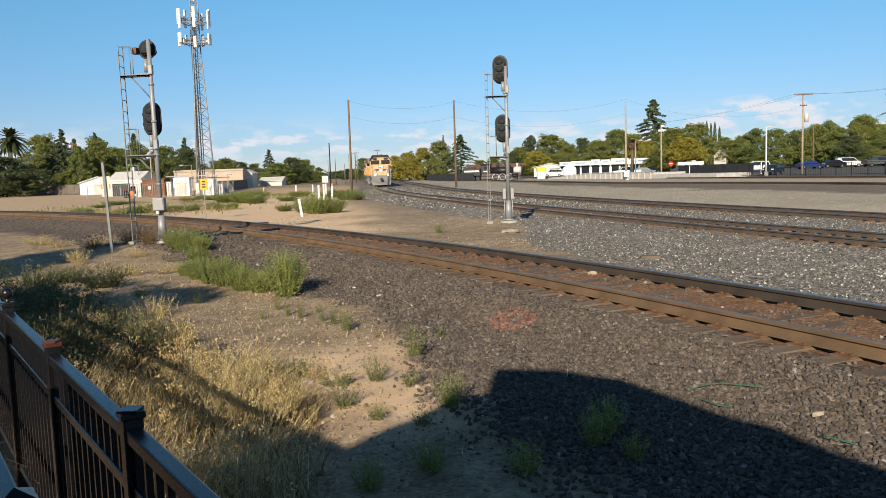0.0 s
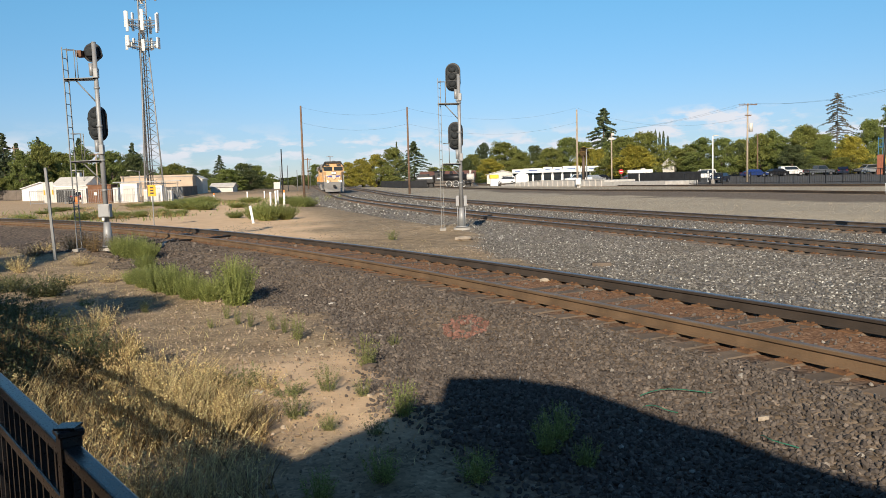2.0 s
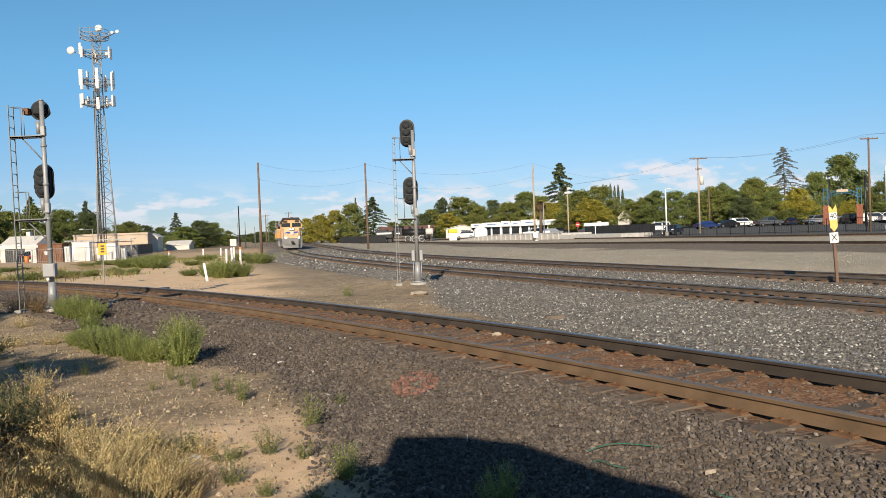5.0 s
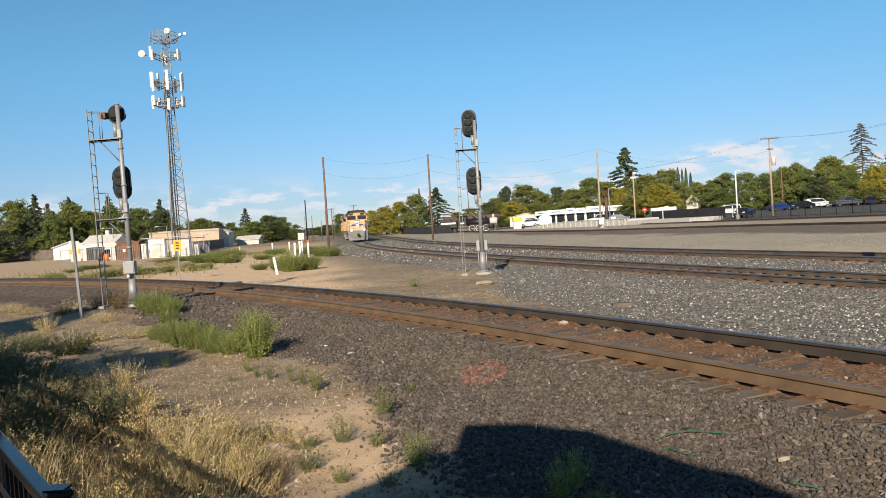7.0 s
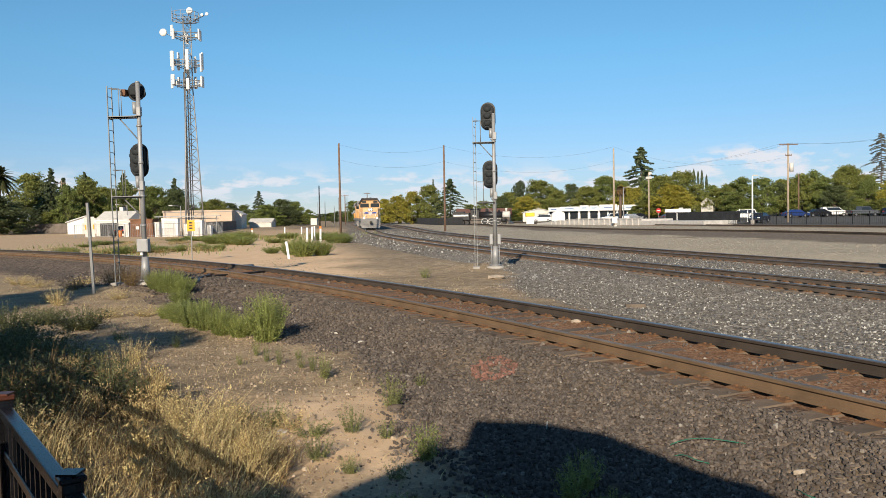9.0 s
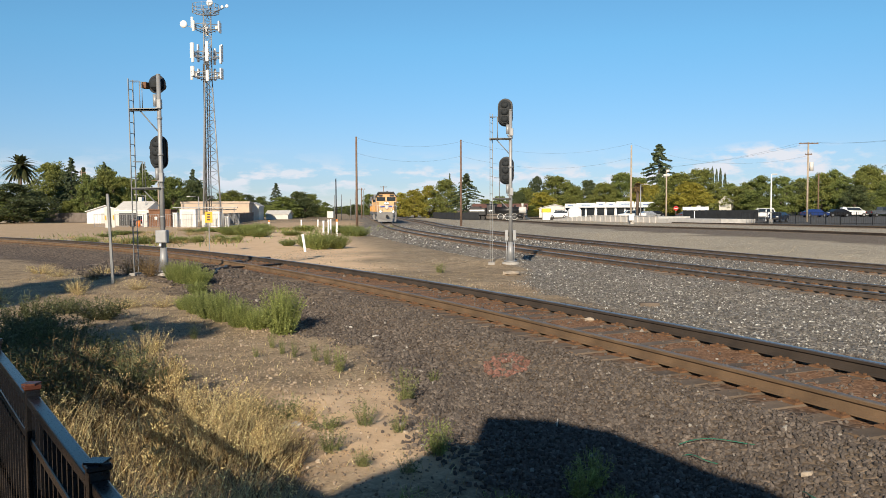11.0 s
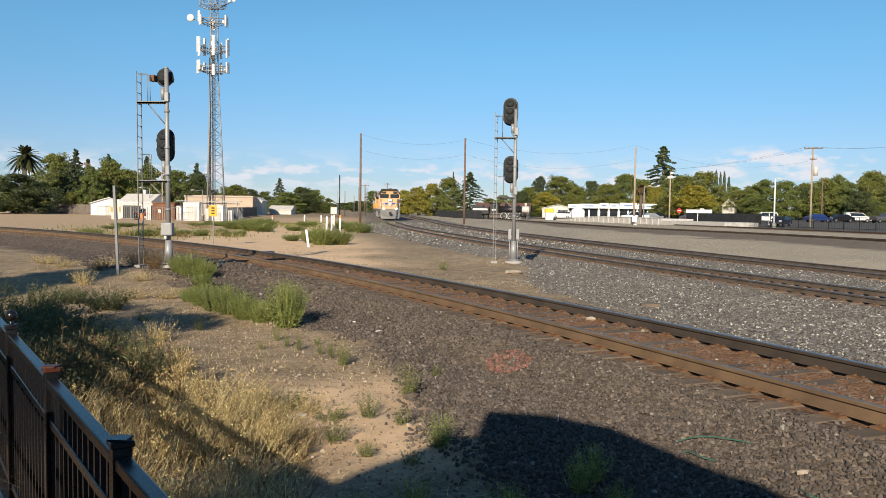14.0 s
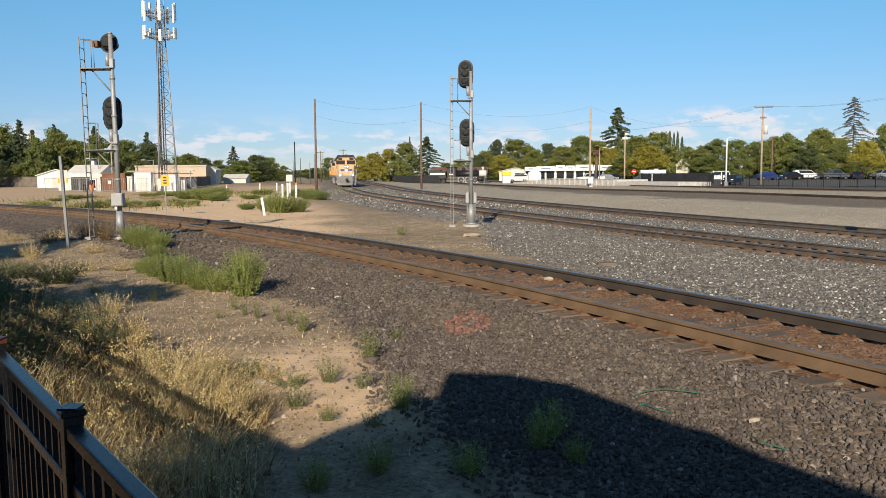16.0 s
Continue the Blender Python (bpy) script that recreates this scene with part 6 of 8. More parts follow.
# ---- parked vehicles ----
def vehicle(label, kind, x, y, rz, paint):
    """A parked car, van or pickup: body, glazing, wheels with rims, lamps."""
    v = thing("pickup_truck" if kind == "pickup" else "camper_van" if kind == "camper" else "car", label, "car", (x, y, ground_z(x, y)), rz, "parked vehicles")
    shape = {
        "sedan": ([(-2.25, 0.35), (2.25, 0.35), (2.28, 0.75), (1.3, 0.95), (0.6, 1.42), (-0.9, 1.45), (-1.75, 1.0), (-2.25, 0.92)], [(1.15, 0.96), (0.56, 1.37), (-0.85, 1.40), (-1.6, 1.0)]),
        "suv": ([(-2.3, 0.4), (2.3, 0.4), (2.35, 0.95), (1.35, 1.15), (0.7, 1.75), (-2.0, 1.8), (-2.3, 1.1)], [(1.2, 1.16), (0.66, 1.68), (-1.95, 1.72), (-2.1, 1.16)]),
        "pickup": ([(-2.7, 0.5), (2.7, 0.5), (2.75, 1.0), (1.5, 1.15), (0.9, 1.8), (-0.6, 1.8), (-0.75, 1.15), (-2.7, 1.15)], [(1.35, 1.17), (0.86, 1.73), (-0.55, 1.73), (-0.65, 1.17)]),
        "camper": ([(-3.6, 0.5), (3.3, 0.5), (3.35, 1.2), (2.6, 1.45), (2.1, 2.0), (2.9, 2.1), (2.9, 2.9), (-3.6, 2.95)], [(2.45, 1.46), (2.1, 1.95), (1.5, 1.95), (1.5, 1.46)]),
    }[kind]
    body, glass = shape
    w = 2.2 if kind == "camper" else 1.8
    g = Geo()
    n = len(body)
    mid = 1.1
    pts = [(u, -w / 2 + (0.14 if z > mid else 0.0), z) for u, z in body] + [(u, w / 2 - (0.14 if z > mid else 0.0), z) for u, z in body]
    g.add(pts, [tuple(range(n)), tuple(range(2 * n - 1, n - 1, -1))] + [(i, n + i, n + (i + 1) % n, (i + 1) % n) for i in range(n)])
    part("body", g, paint, v)
    side = w / 2 - 0.07
    for s in (-1, 1):
        o = Geo()
        pts = [(u, s * (side + 0.03 - (0.10 if z > 1.2 else 0.0)), z) for u, z in glass]
        pts += [(u, q - s * 0.05, z) for u, q, z in pts]
        k = len(glass)
        o.add(pts, [tuple(range(k)) if s < 0 else tuple(range(k - 1, -1, -1))] + [(i, (i + 1) % k, k + (i + 1) % k, k + i) for i in range(k)])
        part("side_glass", o, M_GLASS, v)
    (x0, z0), (x1, z1) = glass[0], glass[1]
    part("windscreen", Geo().add([(x0 + 0.12, -w * 0.40, z0 + 0.03), (x0 + 0.12, w * 0.40, z0 + 0.03), (x1 + 0.13, w * 0.35, z1), (x1 + 0.13, -w * 0.35, z1), (x0 + 0.06, -w * 0.40, z0), (x0 + 0.06, w * 0.40, z0), (x1 + 0.05, w * 0.35, z1), (x1 + 0.05, -w * 0.35, z1)],
                                  [(0, 1, 2, 3), (7, 6, 5, 4), (0, 3, 7, 4), (1, 5, 6, 2), (3, 2, 6, 7)]), M_GLASS, v)
    end, front = body[0][0], body[1][0]
    for a in (end + 0.85, front - 0.85):
        for s in (-1, 1):
            t = part("wheel", Geo().tube((a, s * (w / 2 - 0.2), 0.34), (a, s * (w / 2 + 0.02), 0.34), 0.34, 0.33, 16), M_TYRE, v)
            part("rim", Geo().tube((a, s * (w / 2 + 0.01), 0.34), (a, s * (w / 2 + 0.035), 0.34), 0.2, 0.19, 12), M_RIM, t)
    for s in (-1, 1):
        part("headlamp", Geo().soft((front + 0.02, s * w * 0.36, 0.78), (0.08, 0.36, 0.16), 0.02), M_CARLAMP, v)
        part("tail_lamp", Geo().soft((end - 0.01, s * w * 0.38, 0.85), (0.06, 0.26, 0.2), 0.02), M_TAIL, v)
    part("bumper", Geo().soft((front + 0.03, 0, 0.5), (0.14, w * 0.96, 0.2), 0.04), M_DARKSTEEL, v)
    if kind == "camper":
        for u in (-2.4, -0.8):
            part("window", Geo().soft((u, -w / 2 + 0.05, 2.1), (0.9, 0.2, 0.55), 0.03), M_GLASS, v)
        v.matrix_world = v.matrix_world @ Matrix.Scale(0.75, 4)
        part("roof_unit", Geo().soft((-1.2, 0, 3.1), (1.0, 0.9, 0.3), 0.06), M_OFFWHITE, v)
    return v


P_WHITE = surface("car_white", (0.72, 0.72, 0.71), 0.25, 0.0, 0.03, 1.0, 20.0, 0.0)
P_SILVER = surface("car_silver", (0.40, 0.41, 0.42), 0.28, 0.5, 0.03, 1.0, 20.0, 0.0)
P_GREY = surface("car_grey", (0.12, 0.125, 0.13), 0.28, 0.3, 0.03, 1.0, 20.0, 0.0)
P_BLACK = surface("car_black", (0.014, 0.014, 0.016), 0.2, 0.0, 0.03, 1.0, 20.0, 0.0)
P_BLUE = surface("car_blue", (0.02, 0.045, 0.17), 0.25, 0.2, 0.03, 1.0, 20.0, 0.0)
P_NAVY = surface("car_navy", (0.012, 0.02, 0.045), 0.22, 0.1, 0.03, 1.0, 20.0, 0.0)
P_RED = surface("car_red", (0.12, 0.016, 0.016), 0.25, 0.0, 0.03, 1.0, 20.0, 0.0)


def build_vehicles():
    vehicle("dark navy car parked behind the iron fence", "sedan", 43.6, 115.5, 232, P_NAVY)
    vehicle("blue car parked by the street", "sedan", 60.9, 144.1, 8, P_BLUE)
    vehicle("black car parked in the row", "sedan", 65.3, 145.2, 190, P_BLACK)
    vehicle("white car parked under the trees", "suv", 69.3, 147.4, -8, P_WHITE)
    vehicle("grey pickup truck parked in the row", "pickup", 72.6, 143.6, 10, P_GREY)
    vehicle("navy car parked in the row", "sedan", 77.7, 144.7, 62, P_NAVY)
    vehicle("white car parked in the row", "sedan", 80.3, 149.1, 2, P_WHITE)
    vehicle("silver car parked in the row", "suv", 81.6, 143.0, 187, P_SILVER)
    vehicle("white pickup truck parked in the row", "pickup", 86.9, 141.9, 184, P_WHITE)
    vehicle("white pickup truck before the shop row", "pickup", 31.2, 158.0, 178, P_WHITE)
    vehicle("white camper van beside the street", "camper", 43.2, 157.5, 172, P_WHITE)
    vehicle("silver car beside the camper van", "sedan", 45.0, 152.5, 175, P_SILVER)
    vehicle("dark car beside the stop sign", "sedan", 40.6, 151.0, 20, P_GREY)
    vehicle("silver car before the shop row", "sedan", 36.2, 166.0, 10, P_SILVER)
    vehicle("black car before the shop row", "sedan", 39.0, 172.0, 15, P_BLACK)
    vehicle("white van behind the screened fence", "suv", 50.0, 140.0, 160, P_WHITE)
    vehicle("white van by the cream building", "suv", 20.2, 190.0, 170, P_WHITE)
    rows = random.Random(11)
    paints = [(P_WHITE, "white"), (P_SILVER, "silver"), (P_GREY, "dark grey"), (P_BLACK, "black"), (P_WHITE, "white"), (P_NAVY, "navy blue"), (P_WHITE, "white"), (P_GREY, "dark grey"), (P_SILVER, "silver")]
    kinds = ["sedan", "suv", "suv", "pickup", "sedan"]
    for k in range(22):
        p, word = paints[rows.randrange(len(paints))]
        kind = kinds[rows.randrange(5)]
        x, y = 81.0 + 1.63 * k + rows.uniform(-0.3, 0.3), 135.0 - 3.0 * k + rows.uniform(-0.4, 0.4)
        vehicle(word + (" pickup truck" if kind == "pickup" else " car") + " parked in the long row", kind, x, y, -8 + rows.choice((0, 180)) + rows.uniform(-5, 5), p)
    for k in range(13):
        p, word = paints[rows.randrange(len(paints))]
        x, y = 91.0 + 2.2 * k + rows.uniform(-0.4, 0.4), 143.0 - 3.1 * k + rows.uniform(-0.5, 0.5)
        vehicle(word + " car parked in the back row", kinds[rows.randrange(3)], x, y, -6 + rows.choice((0, 180)) + rows.uniform(-4, 4), p)
    vehicle("dark green off-road car near the fence", "suv", 66.5, 88.0, 150, P_BLACK)
    vehicle("small dark car by the grey shed", "sedan", -47.6, 113.5, 80, P_BLACK)


build_vehicles()


# ---- trees ----
rng = np.random.default_rng(7)


def leaf_cloud(centres, size):
    """One small bent leaf clump (two triangles) at each centre, turned at random."""
    n = len(centres)
    a = rng.normal(size=(n, 3))
    a[:, 2] *= 0.7
    a /= np.linalg.norm(a, axis=1)[:, None]
    b = np.cross(a, rng.normal(size=(n, 3)))
    b /= np.linalg.norm(b, axis=1)[:, None]
    s = (size * rng.uniform(0.55, 1.3, n))[:, None]
    c = np.asarray(centres)
    nrm = np.cross(a, b) * s * 0.3
    v = np.stack([c - a * s, c - b * s * 0.6 + nrm, c + a * s, c + b * s * 0.6 + nrm], 1).reshape(-1, 3)
    f = np.arange(4 * n).reshape(n, 4)
    return v, f


def broad_crown(seed, mat, n=15000):
    """A crown of unit height and width: many small uneven sprays of leaves with gaps between them."""
    r = np.random.default_rng(seed)
    lobes = []
    for k in range(130):
        a, t = r.uniform(0, 2 * math.pi), r.uniform(0.0, 1.0)
        rad = 0.46 * math.sqrt(r.uniform(0.04, 1)) * (1.0 - 0.72 * max(0, t - 0.4) / 0.6) * (0.72 + 0.28 * min(1, t / 0.2))
        rad *= 1 + 0.16 * math.sin(3 * a + seed) + 0.10 * math.sin(5 * a + 7 * t)
        lobes.append((rad * math.cos(a), rad * math.sin(a), 0.10 + 0.82 * t + r.normal() * 0.03, r.uniform(0.03, 0.095)))
    lobes = np.array(lobes)
    pick = lobes[r.integers(len(lobes), size=n)]
    d = r.normal(size=(n, 3))
    d *= (pick[:, 3] * (0.35 + 0.85 * r.uniform(size=n) ** 0.6) / np.linalg.norm(d, axis=1))[:, None]
    v, f = leaf_cloud(pick[:, :3] + d * np.array([1.15, 1.15, 0.75]), 0.0165)
    return fast_mesh("crown", v, f, mat)


def bare_crown(seed, mat, tufts=60, size=0.010, wide=1.0, taper=0.62):
    """A sparse old conifer: tiers of drooping limbs with thin tufts along them."""
    r = np.random.default_rng(seed)
    g, pts = Geo(), []
    for k in range(74):
        t = (k + r.uniform(0, 1)) / 74
        a = k * 2.4 + r.normal() * 0.3
        reach = (0.52 * (1 - t) ** taper + 0.02) * r.uniform(0.45, 1.2) * wide
        z = 0.16 + 0.82 * t
        d = Vector((math.cos(a), math.sin(a), 0))
        p, m, q = Vector((0, 0, z)), d * reach * 0.55 + Vector((0, 0, z - 0.01)), d * reach + Vector((0, 0, z - 0.16 * reach))
        g.tube(p, m, 0.006, 0.004, 4, False).tube(m, q, 0.004, 0.002, 4, False)
        for s in r.uniform(0.25, 1.05, tufts):
            c = p.lerp(m, s / 0.55) if s < 0.55 else m.lerp(q, (s - 0.55) / 0.45)
            pts.append((c.x + r.normal() * 0.012, c.y + r.normal() * 0.012, c.z - abs(r.normal()) * 0.008))
    v, f = leaf_cloud(np.array(pts), size)
    k = len(v)
    return fast_mesh("crown", np.concatenate([v, np.array([tuple(p) for p in g.v])]), np.concatenate([f, np.array(g.f) + k]), mat)


def cypress_crown(seed, mat, n=900):
    r = np.random.default_rng(seed)
    t = r.uniform(0, 1, n)
    a = r.uniform(0, 6.28, n)
    q = 0.5 * np.minimum(1, 6 * t) ** 0.5 * (1 - t) ** 0.45 * r.uniform(0.5, 1, n)
    v, f = leaf_cloud(np.stack([q * np.cos(a), q * np.sin(a), 0.03 + 0.97 * t], -1), 0.05)
    return fast_mesh("crown", v, f, mat)


def trunk_mesh(seed, tall=0.55, limbs=6):
    r = random.Random(seed)
    g = Geo().tube((0, 0, -0.02), (0, 0, 0.2), 0.035, 0.026, 8, False).tube((0, 0, 0.2), (r.uniform(-0.02, 0.02), 0, tall), 0.026, 0.014, 8, False)
    for k in range(limbs):
        a, z = r.uniform(0, 6.28), r.uniform(0.18, tall * 0.8)
        p = Vector((0, 0, z))
        q = p + Vector((0.16 * math.cos(a), 0.16 * math.sin(a), r.uniform(0.1, 0.2)))
        e = q + Vector((0.12 * math.cos(a + 0.4), 0.12 * math.sin(a + 0.4), r.uniform(0.08, 0.16)))
        g.tube(p, q, 0.014, 0.009, 6, False).tube(q, e, 0.009, 0.004, 5, False)
    return g.mesh("trunk", M_BARK)


CROWNS, TRUNKS = {}, [trunk_mesh(k) for k in range(3)]
STRAIGHT = Geo().tube((0, 0, -0.02), (0, 0, 0.97), 0.028, 0.004, 8, False).mesh("trunk", M_BARK)
WORDS = {"leaf_green": "green", "leaf_dark": "dark green", "leaf_yellow": "yellowing", "leaf_olive": "olive green", "needle": "dark green", "needle_thin": "thin brownish"}
COUNT = [0]


def plant_tree(kind, make, word, x, y, h, w, mat, trunk):
    COUNT[0] += 1
    key = (kind, mat.name, COUNT[0] % 3)
    if key not in CROWNS:
        CROWNS[key] = make(100 + len(CROWNS), mat)
    t = thing("tree", f"{WORDS[mat.name]} {word} behind the railway yard", "tree", (x, y, ground_z(x, y) - 0.1), 0, "trees round the yard")
    turn = (COUNT[0] * 67) % 360
    c = part("crown", CROWNS[key], None, t)
    c.matrix_basis = pose(0, 0, 0, 0, 0, turn) @ Matrix.Diagonal((w * 1.36, w * 1.36, h * 1.04, 1))
    k = part("trunk", trunk, None, t)
    k.matrix_basis = Matrix.Diagonal((min(w, h) * 0.8, min(w, h) * 0.8, h, 1))
    return t


def broad_tree(x, y, h, w, mat):
    if y > 100 and COUNT[0] % 3 != 2:
        s = plant_tree("broad", broad_crown, "bush", x + w * (0.55 if COUNT[0] % 2 else -0.5), y - 2.5, h * 0.46, w * 0.75, (L_OAK, L_OLIVE, L_DARK)[COUNT[0] % 3], TRUNKS[0])
        s.name = "shrub"
        tagged(s, "", "shrub", "shrubs under the trees")
    return plant_tree("broad", broad_crown, "broad-leaved tree", x, y, h, w, mat, TRUNKS[COUNT[0] % 3])


def conifer_tree(x, y, h, w, mat):
    return plant_tree("conifer", lambda s, m: bare_crown(s, m, 64, 0.021, 0.95, 0.95), "pointed conifer tree", x, y, h, w, mat, STRAIGHT)


def dead_tree(x, y, h, w, mat):
    return plant_tree("dead", bare_crown, "sparse old conifer with bare branches", x, y, h, w, mat, STRAIGHT)


def cypress_tree(x, y, h, w, mat):
    return plant_tree("cypress", cypress_crown, "slim cypress tree", x, y, h, w, mat, STRAIGHT)


broad_tree(-83.0, 140.0, 7.2, 11.0, L_DARK)
broad_tree(-89.7, 165.0, 12.3, 8.8, L_OLIVE)
conifer_tree(-82.6, 160.0, 13.0, 6.5, L_CON)
broad_tree(-78.2, 158.0, 9.5, 5.6, L_OAK)
broad_tree(-105.2, 165.0, 10.2, 9.4, L_OAK)
broad_tree(-84.9, 150.0, 6.3, 6.4, L_DARK)
conifer_tree(-109.2, 230.0, 13.6, 6, L_CON)
conifer_tree(-87.6, 175.0, 11.9, 5.5, L_CON)
broad_tree(-82.6, 185.0, 10.1, 7.9, L_OLIVE)
broad_tree(-79.9, 190.0, 7.6, 6.8, L_OAK)
broad_tree(-81.7, 175.0, 6.5, 6.2, L_OAK)
broad_tree(-78.3, 200.0, 10.8, 5.4, L_DARK)
broad_tree(-70.9, 190.0, 7.3, 5.4, L_OAK)
broad_tree(-74.6, 210.0, 9.2, 6.3, L_OLIVE)
broad_tree(-76.2, 240.0, 7.6, 8.6, L_OAK)
broad_tree(-75.1, 260.0, 7.4, 8.5, L_DARK)
broad_tree(-73.2, 270.0, 6.9, 6.9, L_OAK)
conifer_tree(-65.4, 260.0, 11.0, 6.8, L_CON)
broad_tree(-51.3, 230.0, 7.7, 7.6, L_DARK)
broad_tree(-49.3, 240.0, 7.1, 6.2, L_OAK)
broad_tree(-52.5, 220.0, 5.2, 6.3, L_OAK)
broad_tree(-77.9, 230.0, 6.3, 6.6, L_DARK)
broad_tree(-49.1, 260.0, 4.8, 4.5, L_OAK)
broad_tree(-34.3, 260.0, 7.2, 6.3, L_OAK)
broad_tree(-44.9, 300.0, 4.4, 6.4, L_DARK)
broad_tree(-19.9, 215.0, 6.6, 6.1, L_YEL)
broad_tree(-15.7, 210.0, 7.5, 6.6, L_YEL)
broad_tree(-11.6, 205.0, 8.3, 6.7, L_YEL)
broad_tree(-7.1, 200.0, 9.7, 7.1, L_OLIVE)
broad_tree(-18.7, 225.0, 5.6, 6.4, L_OLIVE)
conifer_tree(-1.7, 190.0, 10.7, 8.6, L_CON)
conifer_tree(-7.9, 260.0, 13.8, 2.6, L_CON)
broad_tree(3.7, 240.0, 5.2, 5.8, L_OLIVE)
broad_tree(8.1, 240.0, 6.2, 6.2, L_OAK)
broad_tree(12.7, 230.0, 7.4, 6.6, L_DARK)
broad_tree(20.1, 260.0, 12.6, 6.3, L_CON)
broad_tree(24.9, 240.0, 11.8, 11.0, L_OLIVE)
broad_tree(19.4, 225.0, 6.8, 8.0, L_YEL)
broad_tree(28.8, 230.0, 8.4, 7.2, L_OLIVE)
broad_tree(35.8, 250.0, 10.7, 7.9, L_DARK)
broad_tree(40.7, 240.0, 9.1, 6.9, L_OLIVE)
broad_tree(45.6, 245.0, 12.6, 10.8, L_OAK)
broad_tree(47.1, 225.0, 9.0, 7.4, L_YEL)
conifer_tree(60.0, 260.0, 22.1, 15.5, L_CON)
broad_tree(47.6, 185.0, 9.8, 9.2, L_OLIVE)
broad_tree(53.6, 190.0, 11.2, 9.0, L_OLIVE)
broad_tree(48.0, 178.0, 7.6, 8.9, L_YEL)
broad_tree(45.0, 200.0, 7.6, 5.7, L_YEL)
cypress_tree(68.2, 230.0, 12.8, 1.5, L_CON)
cypress_tree(69.4, 230.0, 12.2, 1.3, L_CON)
cypress_tree(70.5, 230.0, 12.5, 1.3, L_CON)
cypress_tree(71.8, 230.0, 11.2, 1.3, L_CON)
broad_tree(60.6, 185.0, 6.7, 6.1, L_OLIVE)
broad_tree(63.2, 178.0, 8.8, 7.9, L_OAK)
broad_tree(66.6, 175.0, 8.5, 7.0, L_OAK)
broad_tree(74.0, 185.0, 7.7, 5.8, L_DARK)
broad_tree(74.1, 172.0, 9.2, 7.6, L_OLIVE)
broad_tree(76.8, 168.0, 8.1, 6.2, L_OAK)
broad_tree(85.1, 175.0, 11.0, 7.8, L_OLIVE)
broad_tree(75.4, 160.0, 6.2, 5.7, L_DARK)
dead_tree(97.8, 185.0, 18.4, 9.5, L_DEAD)
broad_tree(82.0, 150.0, 7.3, 6.0, L_YEL)
broad_tree(84.3, 165.0, 7.2, 5.9, L_OAK)
broad_tree(106.4, 175.0, 15.5, 11.5, L_OAK)
broad_tree(95.8, 168.0, 11.3, 6.5, L_OAK)
broad_tree(116.7, 185.0, 11.4, 6.6, L_DARK)
broad_tree(106.7, 160.0, 8.6, 6.9, L_OLIVE)
broad_tree(86.4, 140.0, 4.3, 5.0, L_YEL)
dead_tree(147.6, 210.0, 16.1, 4.8, L_DEAD)
conifer_tree(133.6, 200.0, 12.8, 3.4, L_CON)
broad_tree(107.1, 150.0, 4.5, 6.0, L_OLIVE)
broad_tree(124.3, 165.0, 11.6, 8.5, L_OAK)
broad_tree(128.2, 160.0, 9.2, 8.0, L_OLIVE)
broad_tree(107.3, 140.0, 5.1, 5.0, L_YEL)
broad_tree(92.8, 190.0, 11.0, 8.1, L_OLIVE)
broad_tree(-83.1, 180.0, 7.9, 7.2, L_OAK)
broad_tree(-84.6, 195.0, 9.4, 7.0, L_DARK)
broad_tree(-80.9, 200.0, 7.6, 7.1, L_OAK)
broad_tree(-77.9, 205.0, 6.9, 6.7, L_OLIVE)
broad_tree(-81.6, 170.0, 7.2, 6.1, L_DARK)
broad_tree(-92.3, 150.0, 6.2, 7.5, L_OAK)
broad_tree(-77.1, 220.0, 6.2, 6.3, L_OAK)
broad_tree(37.8, 235.0, 9.3, 7.7, L_OLIVE)
broad_tree(49.3, 240.0, 10.9, 8.6, L_OAK)
broad_tree(63.9, 200.0, 7.9, 6.3, L_OAK)
broad_tree(64.8, 190.0, 7.9, 6.2, L_OLIVE)
broad_tree(77.0, 190.0, 8.6, 6.2, L_OLIVE)
broad_tree(75.5, 180.0, 7.0, 5.1, L_OAK)
broad_tree(87.1, 195.0, 10.8, 7.0, L_OAK)
broad_tree(16.2, 250.0, 9.0, 7.1, L_OLIVE)
broad_tree(30.1, 255.0, 10.3, 8.4, L_OAK)
broad_tree(51.5, 215.0, 10.1, 7.7, L_OAK)
broad_tree(-71.8, 420.0, 4.0, 12.0, L_DARK)
broad_tree(-85.0, 450.0, 3.7, 12.9, L_OAK)
broad_tree(-64.1, 400.0, 4.3, 8.6, L_OAK)
broad_tree(-61.3, 430.0, 3.9, 10.4, L_DARK)
broad_tree(-79.9, 380.0, 4.8, 10.9, L_OAK)
broad_tree(-88.6, 350.0, 5.4, 12.5, L_DARK)
broad_tree(-95.8, 340.0, 5.2, 12.1, L_OAK)
broad_tree(-49.3, 420.0, 4.9, 10.8, L_OLIVE)
broad_tree(89.8, 175.0, 8.8, 6.2, L_OAK)
broad_tree(89.4, 165.0, 7.3, 5.4, L_OLIVE)
broad_tree(109.8, 170.0, 6.6, 6.1, L_OAK)
broad_tree(121.2, 175.0, 7.8, 6.2, L_OLIVE)
broad_tree(124.3, 170.0, 7.5, 6.1, L_OAK)
broad_tree(-86.6, 165, 10.5, 8, L_DARK)
broad_tree(-81, 172, 12, 8, L_OAK)
broad_tree(-77.5, 165, 11, 7, L_OLIVE)
conifer_tree(-74, 175, 12.6, 6.0, L_CON)
conifer_tree(-79.5, 168, 12.6, 5.0, L_CON)
conifer_tree(-64.5, 180, 11.6, 5.0, L_CON)
broad_tree(-70.5, 168, 10.5, 7, L_OAK)
